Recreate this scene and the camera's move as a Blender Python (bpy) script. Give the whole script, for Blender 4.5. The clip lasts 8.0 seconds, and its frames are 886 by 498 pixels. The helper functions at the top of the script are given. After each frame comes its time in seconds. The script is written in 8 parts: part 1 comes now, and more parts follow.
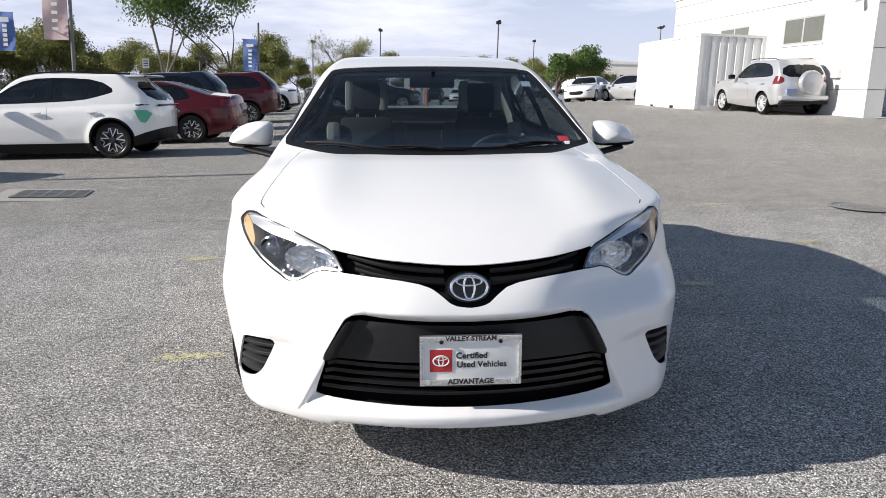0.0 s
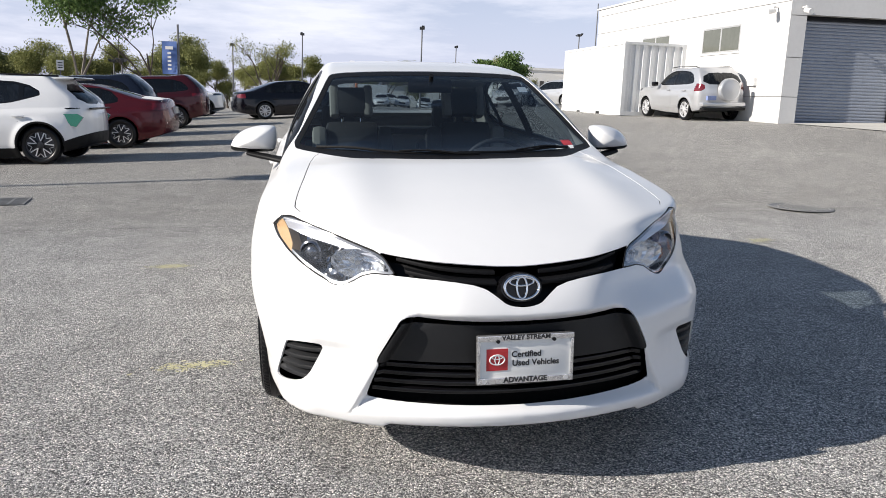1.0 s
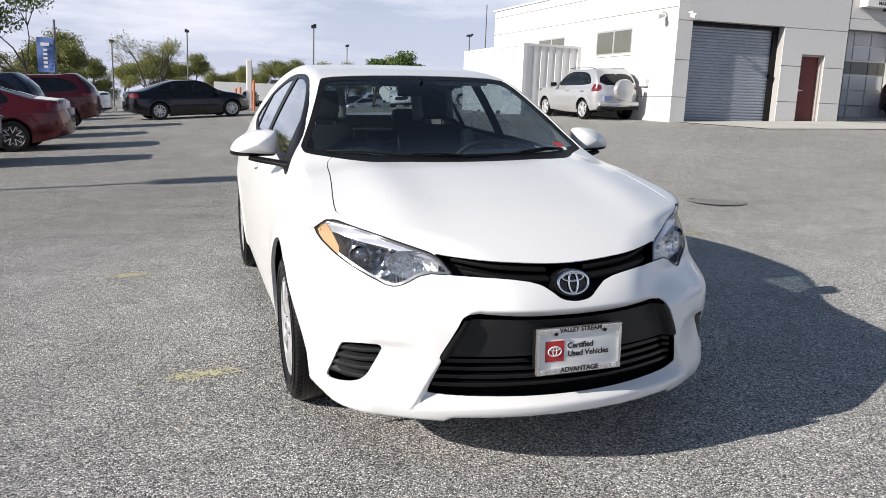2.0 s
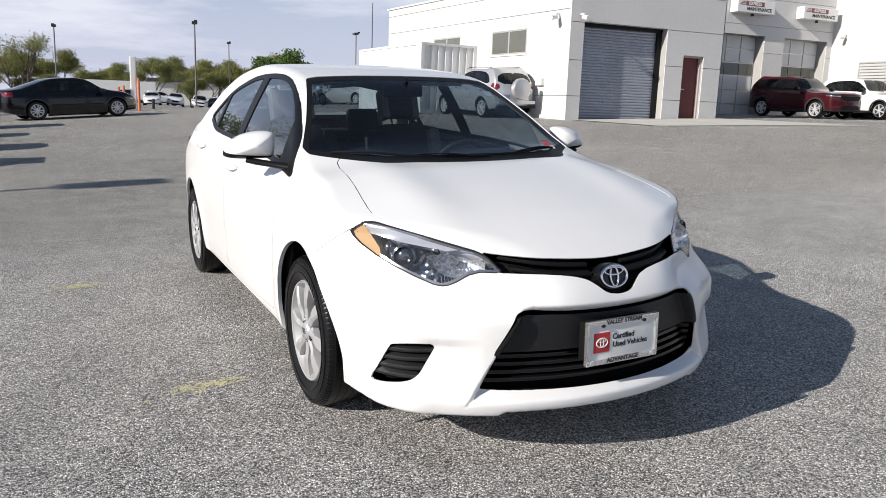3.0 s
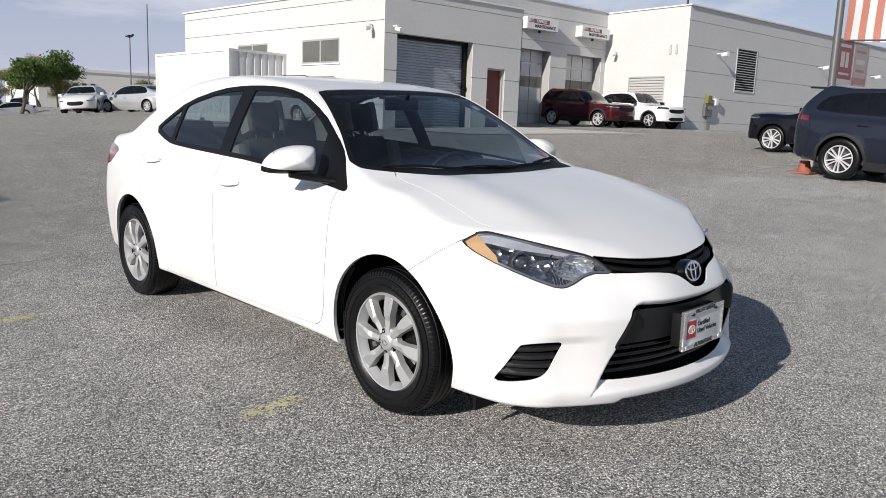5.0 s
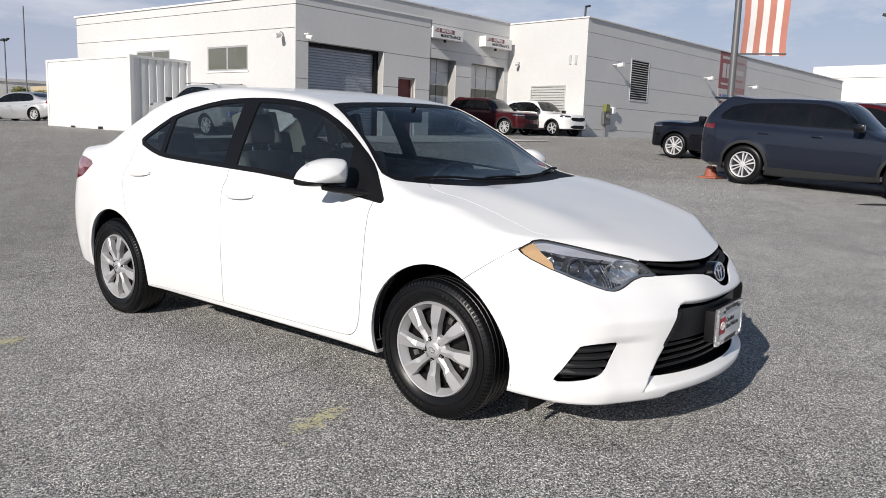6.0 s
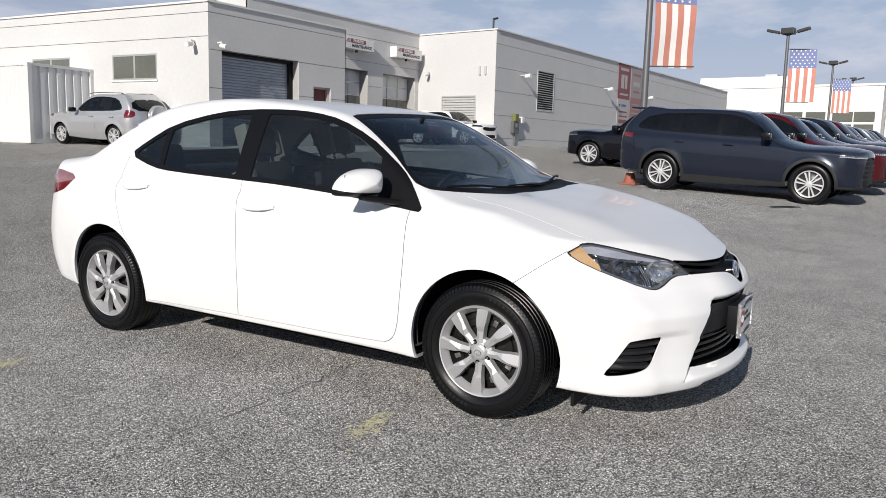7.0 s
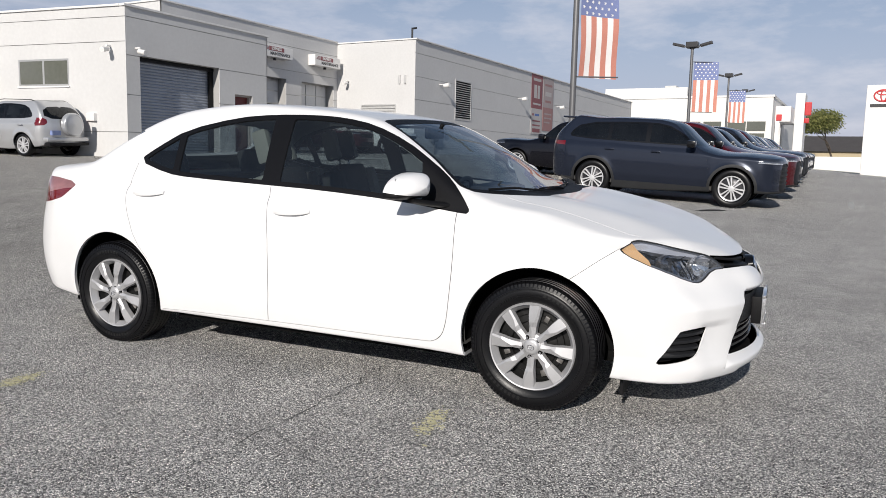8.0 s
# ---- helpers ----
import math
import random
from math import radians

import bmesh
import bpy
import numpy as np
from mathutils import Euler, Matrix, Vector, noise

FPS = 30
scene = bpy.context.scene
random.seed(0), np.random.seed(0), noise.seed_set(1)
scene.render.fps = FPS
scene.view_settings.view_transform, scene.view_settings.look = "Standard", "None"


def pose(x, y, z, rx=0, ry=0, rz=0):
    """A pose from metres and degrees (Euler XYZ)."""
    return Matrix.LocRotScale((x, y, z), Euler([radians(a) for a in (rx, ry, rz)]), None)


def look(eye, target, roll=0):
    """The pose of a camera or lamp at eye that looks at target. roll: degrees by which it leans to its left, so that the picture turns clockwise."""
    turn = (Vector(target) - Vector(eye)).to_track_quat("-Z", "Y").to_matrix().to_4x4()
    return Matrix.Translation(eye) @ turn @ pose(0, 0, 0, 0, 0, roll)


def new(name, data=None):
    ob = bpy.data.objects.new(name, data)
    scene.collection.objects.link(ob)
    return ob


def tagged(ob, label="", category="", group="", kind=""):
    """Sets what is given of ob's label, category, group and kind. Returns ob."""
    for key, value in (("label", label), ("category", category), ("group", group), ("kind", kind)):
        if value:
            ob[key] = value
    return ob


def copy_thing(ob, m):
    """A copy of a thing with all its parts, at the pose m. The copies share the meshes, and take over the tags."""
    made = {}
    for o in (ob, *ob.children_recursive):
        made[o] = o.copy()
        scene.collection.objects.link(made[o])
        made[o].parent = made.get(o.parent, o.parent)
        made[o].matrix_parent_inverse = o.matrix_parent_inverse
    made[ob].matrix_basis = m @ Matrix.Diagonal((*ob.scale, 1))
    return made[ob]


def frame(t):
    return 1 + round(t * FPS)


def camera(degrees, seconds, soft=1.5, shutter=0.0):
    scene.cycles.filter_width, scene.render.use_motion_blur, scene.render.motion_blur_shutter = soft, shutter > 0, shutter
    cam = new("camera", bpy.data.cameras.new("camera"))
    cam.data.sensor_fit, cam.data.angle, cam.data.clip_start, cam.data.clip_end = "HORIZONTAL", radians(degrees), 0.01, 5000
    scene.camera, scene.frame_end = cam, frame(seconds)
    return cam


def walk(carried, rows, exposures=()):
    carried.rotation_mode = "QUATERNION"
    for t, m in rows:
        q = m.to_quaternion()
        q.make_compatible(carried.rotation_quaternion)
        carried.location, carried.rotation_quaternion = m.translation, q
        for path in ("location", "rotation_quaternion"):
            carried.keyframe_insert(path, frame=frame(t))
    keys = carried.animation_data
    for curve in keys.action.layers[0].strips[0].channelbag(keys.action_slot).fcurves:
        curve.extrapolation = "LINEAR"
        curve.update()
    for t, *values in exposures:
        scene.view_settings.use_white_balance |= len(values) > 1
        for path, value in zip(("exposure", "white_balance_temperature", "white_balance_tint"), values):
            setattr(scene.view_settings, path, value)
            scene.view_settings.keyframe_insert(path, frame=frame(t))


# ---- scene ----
cam = camera(60.8, 8.0, 0.75)
PATH = [
    (0, (-0.039, 0.023, 1.273), (-0.021, 1.983, 0.873), 1.9),
    (0.5, (-0.234, 0.002, 1.254), (-0.128, 1.961, 0.865), 2.1),
    (1, (-0.454, -0.001, 1.258), (-0.233, 1.949, 0.878), 2.2),
    (1.5, (-0.732, -0.038, 1.262), (-0.375, 1.894, 0.887), 2.2),
    (3, (-1.538, 0.134, 1.251), (-0.762, 1.94, 0.886), 2.0),
    (3.5, (-1.816, 0.212, 1.236), (-0.909, 1.958, 0.877), 2.0),
    (4, (-2.081, 0.341, 1.233), (-1.052, 2.02, 0.883), 2.0),
    (4.5, (-2.375, 0.467, 1.237), (-1.23, 2.072, 0.899), 2.1),
    (6, (-3.185, 0.977, 1.239), (-1.733, 2.319, 0.943), 1.9),
    (6.5, (-3.443, 1.16, 1.222), (-1.904, 2.406, 0.943), 1.7),
    (7, (-3.675, 1.384, 1.224), (-2.058, 2.532, 0.96), 1.5),
    (7.5, (-3.925, 1.626, 1.212), (-2.24, 2.675, 0.964), 1.4),
    (8, (-4.132, 1.883, 1.184), (-2.387, 2.83, 0.949), 1.3),
]
walk(cam, [(t, look(eye, target, roll)) for t, eye, target, roll in PATH], [(0, 0.78, 6800, 10), (3.5, 0.44, 6760, 10), (8, 0.12, 6680, 10)])
scene_world = bpy.data.worlds.new("sky_world")
scene.world = scene_world
scene_world.use_nodes = True
SUN_TRAVEL = Vector((1.94, 0.40, -0.95)).normalized()
SUN_EL, SUN_AZ = math.asin(-SUN_TRAVEL.z), math.atan2(-SUN_TRAVEL.x, -SUN_TRAVEL.y)


def build_sky():
    nt = scene_world.node_tree
    bg = nt.nodes["Background"]
    sky = nt.nodes.new("ShaderNodeTexSky")
    sky.sky_type, sky.sun_disc = "NISHITA", False
    sky.sun_elevation, sky.sun_rotation = SUN_EL, SUN_AZ % (2 * math.pi)
    sky.air_density, sky.dust_density, sky.ozone_density = 1.0, 0.2, 2.0
    tc = nt.nodes.new("ShaderNodeTexCoord")
    mp = nt.nodes.new("ShaderNodeMapping")
    mp.inputs["Scale"].default_value = (1.2, 2.2, 7.0)
    mp.inputs["Rotation"].default_value = (0.1, 0.12, 0.7)
    no = nt.nodes.new("ShaderNodeTexNoise")
    no.inputs["Scale"].default_value, no.inputs["Detail"].default_value, no.inputs["Roughness"].default_value = 2.1, 9, 0.62
    ra = nt.nodes.new("ShaderNodeMapRange")
    ra.inputs["From Min"].default_value, ra.inputs["From Max"].default_value = 0.44, 0.64
    ra.inputs["To Min"].default_value, ra.inputs["To Max"].default_value = 0.0, 0.72
    mix = nt.nodes.new("ShaderNodeMix")
    mix.data_type = "RGBA"
    mix.inputs["B"].default_value = (6.0, 6.45, 8.9, 1)
    L = nt.links.new
    L(tc.outputs["Generated"], mp.inputs["Vector"])
    L(mp.outputs["Vector"], no.inputs["Vector"])
    L(no.outputs["Fac"], ra.inputs["Value"])
    sp = nt.nodes.new("ShaderNodeSeparateXYZ")
    L(tc.outputs["Generated"], sp.inputs["Vector"])
    hz = nt.nodes.new("ShaderNodeMapRange")
    hz.interpolation_type = "SMOOTHSTEP"
    hz.inputs["From Min"].default_value, hz.inputs["From Max"].default_value = -0.02, 0.40
    hz.inputs["To Min"].default_value, hz.inputs["To Max"].default_value = 0.86, 0.0
    L(sp.outputs["Z"], hz.inputs["Value"])
    L(hz.outputs["Result"], mix.inputs["Factor"])
    cl = nt.nodes.new("ShaderNodeMix")
    cl.data_type = "RGBA"
    cl.inputs["B"].default_value = (9.3, 9.6, 10.9, 1)
    thin = nt.nodes.new("ShaderNodeMapRange")
    thin.interpolation_type = "SMOOTHSTEP"
    thin.inputs["From Min"].default_value, thin.inputs["From Max"].default_value = 0.10, 0.55
    thin.inputs["To Min"].default_value, thin.inputs["To Max"].default_value = 1.0, 0.10
    L(sp.outputs["Z"], thin.inputs["Value"])
    veil = nt.nodes.new("ShaderNodeMath")
    veil.operation = "MULTIPLY"
    L(ra.outputs["Result"], veil.inputs[0])
    L(thin.outputs["Result"], veil.inputs[1])
    L(veil.outputs[0], cl.inputs["Factor"])
    L(mix.outputs["Result"], cl.inputs["A"])
    L(sky.outputs["Color"], mix.inputs["A"])
    L(cl.outputs["Result"], bg.inputs["Color"])
    bg.inputs["Strength"].default_value = 0.068


build_sky()
sun_data = bpy.data.lights.new("sun", "SUN")
sun_data.energy, sun_data.angle, sun_data.color = 4.1, radians(0.53), (1.0, 0.955, 0.90)
sun = new("sun", sun_data)
sun.rotation_mode = "QUATERNION"
sun.rotation_quaternion = SUN_TRAVEL.to_track_quat("-Z", "Y")
sun.location = (-40, -12, 30)


# ---- materials ----
def node_mat(name):
    m = bpy.data.materials.new(name)
    m.use_nodes = True
    return m, m.node_tree, m.node_tree.nodes["Principled BSDF"]


def mat(name, rgb, rough=0.5, metal=0.0, vary=0.06, grain=3.0, bump=0.0, bump_scale=60.0, coat=0.0, spec=0.5, emit=0.0, alpha=1.0, spread=0.0):
    """A painted or moulded surface with two scales of tone and fine relief."""
    m, nt, b = node_mat(name)
    L = nt.links.new
    tc = nt.nodes.new("ShaderNodeTexCoord")
    n1 = nt.nodes.new("ShaderNodeTexNoise")
    n1.inputs["Scale"].default_value, n1.inputs["Detail"].default_value = grain, 5
    n2 = nt.nodes.new("ShaderNodeTexNoise")
    n2.inputs["Scale"].default_value, n2.inputs["Detail"].default_value = grain * 17, 3
    L(tc.outputs["Object"], n1.inputs["Vector"])
    L(tc.outputs["Object"], n2.inputs["Vector"])
    ad = nt.nodes.new("ShaderNodeMath")
    ad.operation = "ADD"
    L(n1.outputs["Fac"], ad.inputs[0])
    L(n2.outputs["Fac"], ad.inputs[1])
    last = ad.outputs[0]
    if spread:
        oi = nt.nodes.new("ShaderNodeObjectInfo")
        ml = nt.nodes.new("ShaderNodeMath")
        ml.operation = "MULTIPLY_ADD"
        ml.inputs[1].default_value = spread
        L(oi.outputs["Random"], ml.inputs[0])
        L(last, ml.inputs[2])
        last = ml.outputs[0]
    ra = nt.nodes.new("ShaderNodeMapRange")
    ra.inputs["From Min"].default_value, ra.inputs["From Max"].default_value = 0.6, 1.4 + spread
    ra.inputs["To Min"].default_value, ra.inputs["To Max"].default_value = 1 - vary * 1.5, 1 + vary * 0.6
    L(last, ra.inputs["Value"])
    mx = nt.nodes.new("ShaderNodeVectorMath")
    mx.operation = "SCALE"
    mx.inputs[0].default_value = rgb
    L(ra.outputs["Result"], mx.inputs["Scale"])
    L(mx.outputs["Vector"], b.inputs["Base Color"])
    b.inputs["Roughness"].default_value, b.inputs["Metallic"].default_value = rough, metal
    b.inputs["Coat Weight"].default_value, b.inputs["Coat Roughness"].default_value = coat, 0.03
    b.inputs["Specular IOR Level"].default_value, b.inputs["Alpha"].default_value = spec, alpha
    if bump:
        bn = nt.nodes.new("ShaderNodeTexNoise")
        bn.inputs["Scale"].default_value, bn.inputs["Detail"].default_value = bump_scale, 4
        L(tc.outputs["Object"], bn.inputs["Vector"])
        bp = nt.nodes.new("ShaderNodeBump")
        bp.inputs["Strength"].default_value, bp.inputs["Distance"].default_value = bump, 0.01
        L(bn.outputs["Fac"], bp.inputs["Height"])
        L(bp.outputs["Normal"], b.inputs["Normal"])
    if emit:
        b.inputs["Emission Color"].default_value, b.inputs["Emission Strength"].default_value = (*rgb, 1), emit
    return m


def glass_mat(name, tint, rough=0.0, share=0.85, haze=0.02):
    """Thin window glass: tinted see-through with a mirror sheen that follows Fresnel."""
    m, nt, b = node_mat(name)
    L = nt.links.new
    nt.nodes.remove(b)
    tr = nt.nodes.new("ShaderNodeBsdfTransparent")
    tr.inputs["Color"].default_value = (*tint, 1)
    gl = nt.nodes.new("ShaderNodeBsdfGlossy")
    gl.inputs["Roughness"].default_value = rough
    gl.inputs["Color"].default_value = (0.95, 0.97, 1, 1)
    lw = nt.nodes.new("ShaderNodeLayerWeight")
    lw.inputs["Blend"].default_value = 0.5
    pw = nt.nodes.new("ShaderNodeMath")
    pw.operation = "POWER"
    pw.inputs[1].default_value = 5.0
    fr = nt.nodes.new("ShaderNodeMath")
    fr.operation = "MULTIPLY_ADD"
    fr.inputs[1].default_value, fr.inputs[2].default_value = 0.957, 0.043
    L(lw.outputs["Facing"], pw.inputs[0])
    L(pw.outputs[0], fr.inputs[0])
    mu = nt.nodes.new("ShaderNodeMath")
    mu.operation = "MULTIPLY"
    mu.inputs[1].default_value = share * 1.1
    mu.use_clamp = True
    mix = nt.nodes.new("ShaderNodeMixShader")
    L(fr.outputs[0], mu.inputs[0])
    L(mu.outputs[0], mix.inputs["Fac"])
    L(tr.outputs["BSDF"], mix.inputs[1])
    L(gl.outputs["BSDF"], mix.inputs[2])
    # a pale diffuse film paints reflected sky haze onto the glass, thicker in patches
    film = nt.nodes.new("ShaderNodeBsdfDiffuse")
    film.inputs["Color"].default_value = (0.60, 0.64, 0.68, 1)
    tc = nt.nodes.new("ShaderNodeTexCoord")
    sm = nt.nodes.new("ShaderNodeTexNoise")
    sm.inputs["Scale"].default_value, sm.inputs["Detail"].default_value = 3.0, 6
    am = nt.nodes.new("ShaderNodeMath")
    am.operation = "MULTIPLY"
    am.inputs[1].default_value = haze * 2
    top = nt.nodes.new("ShaderNodeMixShader")
    L(tc.outputs["Object"], sm.inputs["Vector"])
    L(sm.outputs["Fac"], am.inputs[0])
    L(am.outputs[0], top.inputs["Fac"])
    L(mix.outputs["Shader"], top.inputs[1])
    L(film.outputs["BSDF"], top.inputs[2])
    L(top.outputs["Shader"], nt.nodes["Material Output"].inputs["Surface"])
    return m


def asphalt_mat():
    m, nt, b = node_mat("asphalt")
    L = nt.links.new
    tc = nt.nodes.new("ShaderNodeTexCoord")

    def noise_node(scale, detail, rough=0.5):
        n = nt.nodes.new("ShaderNodeTexNoise")
        n.inputs["Scale"].default_value, n.inputs["Detail"].default_value, n.inputs["Roughness"].default_value = scale, detail, rough
        L(tc.outputs["Object"], n.inputs["Vector"])
        return n

    stone = nt.nodes.new("ShaderNodeTexVoronoi")
    stone.inputs["Scale"].default_value = 185
    L(tc.outputs["Object"], stone.inputs["Vector"])
    sep = nt.nodes.new("ShaderNodeSeparateColor")
    L(stone.outputs["Color"], sep.inputs["Color"])
    ramp = nt.nodes.new("ShaderNodeValToRGB")
    e = ramp.color_ramp.elements
    e[0].position, e[0].color = 0.0, (0.045, 0.045, 0.048, 1)
    e[1].position, e[1].color = 1.0, (0.92, 0.89, 0.84, 1)
    a = e.new(0.30)
    a.color = (0.165, 0.164, 0.163, 1)
    a = e.new(0.68)
    a.color = (0.43, 0.423, 0.41, 1)
    a = e.new(0.88)
    a.color = (0.61, 0.597, 0.567, 1)
    L(sep.outputs["Red"], ramp.inputs["Fac"])
    big, mid = noise_node(0.22, 6, 0.6), noise_node(2.6, 5, 0.6)
    ad = nt.nodes.new("ShaderNodeMath")
    ad.operation = "ADD"
    L(big.outputs["Fac"], ad.inputs[0])
    L(mid.outputs["Fac"], ad.inputs[1])
    ra = nt.nodes.new("ShaderNodeMapRange")
    ra.inputs["From Min"].default_value, ra.inputs["From Max"].default_value = 0.65, 1.35
    ra.inputs["To Min"].default_value, ra.inputs["To Max"].default_value = 0.74, 1.22
    L(ad.outputs[0], ra.inputs["Value"])
    sc = nt.nodes.new("ShaderNodeVectorMath")
    sc.operation = "SCALE"
    L(ramp.outputs["Color"], sc.inputs[0])
    L(ra.outputs["Result"], sc.inputs["Scale"])
    grit = nt.nodes.new("ShaderNodeTexVoronoi")
    grit.inputs["Scale"].default_value = 390
    L(tc.outputs["Object"], grit.inputs["Vector"])
    gsep = nt.nodes.new("ShaderNodeSeparateColor")
    L(grit.outputs["Color"], gsep.inputs["Color"])
    gr = nt.nodes.new("ShaderNodeMapRange")
    gr.inputs["To Min"].default_value, gr.inputs["To Max"].default_value = 0.26, 1.72
    L(gsep.outputs["Green"], gr.inputs["Value"])
    sc2 = nt.nodes.new("ShaderNodeVectorMath")
    sc2.operation = "SCALE"
    L(sc.outputs["Vector"], sc2.inputs[0])
    L(gr.outputs["Result"], sc2.inputs["Scale"])
    # beyond a seam the colour goes darker and browner, painting in grazing-view shade
    pos = nt.nodes.new("ShaderNodeSeparateXYZ")
    L(tc.outputs["Object"], pos.inputs["Vector"])
    tilt = nt.nodes.new("ShaderNodeMath")
    tilt.operation = "MULTIPLY_ADD"
    tilt.inputs[1].default_value = -0.09
    L(pos.outputs["X"], tilt.inputs[0])
    L(pos.outputs["Y"], tilt.inputs[2])
    wob = nt.nodes.new("ShaderNodeMath")
    wob.operation = "MULTIPLY_ADD"
    wob.inputs[1].default_value = 0.5
    L(mid.outputs["Fac"], wob.inputs[0])
    L(tilt.outputs[0], wob.inputs[2])
    far_mask = nt.nodes.new("ShaderNodeMapRange")
    far_mask.inputs["From Min"].default_value, far_mask.inputs["From Max"].default_value = 6.9, 8.6
    L(wob.outputs[0], far_mask.inputs["Value"])
    mix_base = nt.nodes.new("ShaderNodeMix")
    mix_base.data_type, mix_base.blend_type = "RGBA", "MULTIPLY"
    mix_base.inputs["B"].default_value = (0.87, 0.855, 0.83, 1)
    L(far_mask.outputs["Result"], mix_base.inputs["Factor"])
    L(sc2.outputs["Vector"], mix_base.inputs["A"])
    L(mix_base.outputs["Result"], b.inputs["Base Color"])
    b.inputs["Roughness"].default_value = 0.85
    b.inputs["Specular IOR Level"].default_value = 0.3
    b.inputs["Diffuse Roughness"].default_value = 0.25
    bp = nt.nodes.new("ShaderNodeBump")
    bp.inputs["Strength"].default_value, bp.inputs["Distance"].default_value = 0.9, 0.006
    bp.invert = True
    L(stone.outputs["Distance"], bp.inputs["Height"])
    L(bp.outputs["Normal"], b.inputs["Normal"])
    return m


def reflector_mat(name, rgb, rough, scale, strength, flutes=False):
    """Bright lamp metal broken into facets or upright flutes."""
    m, nt, b = node_mat(name)
    L = nt.links.new
    tc = nt.nodes.new("ShaderNodeTexCoord")
    if flutes:
        tx = nt.nodes.new("ShaderNodeTexWave")
        tx.bands_direction = "Y"
        tx.inputs["Distortion"].default_value = 1.5
        out = "Fac"
    else:
        tx = nt.nodes.new("ShaderNodeTexVoronoi")
        out = "Distance"
    tx.inputs["Scale"].default_value = scale
    L(tc.outputs["Object"], tx.inputs["Vector"])
    bp = nt.nodes.new("ShaderNodeBump")
    bp.inputs["Strength"].default_value, bp.inputs["Distance"].default_value = strength, 0.02
    L(tx.outputs[out], bp.inputs["Height"])
    L(bp.outputs["Normal"], b.inputs["Normal"])
    b.inputs["Base Color"].default_value = (*rgb, 1)
    b.inputs["Metallic"].default_value, b.inputs["Roughness"].default_value = 1.0, rough
    return m


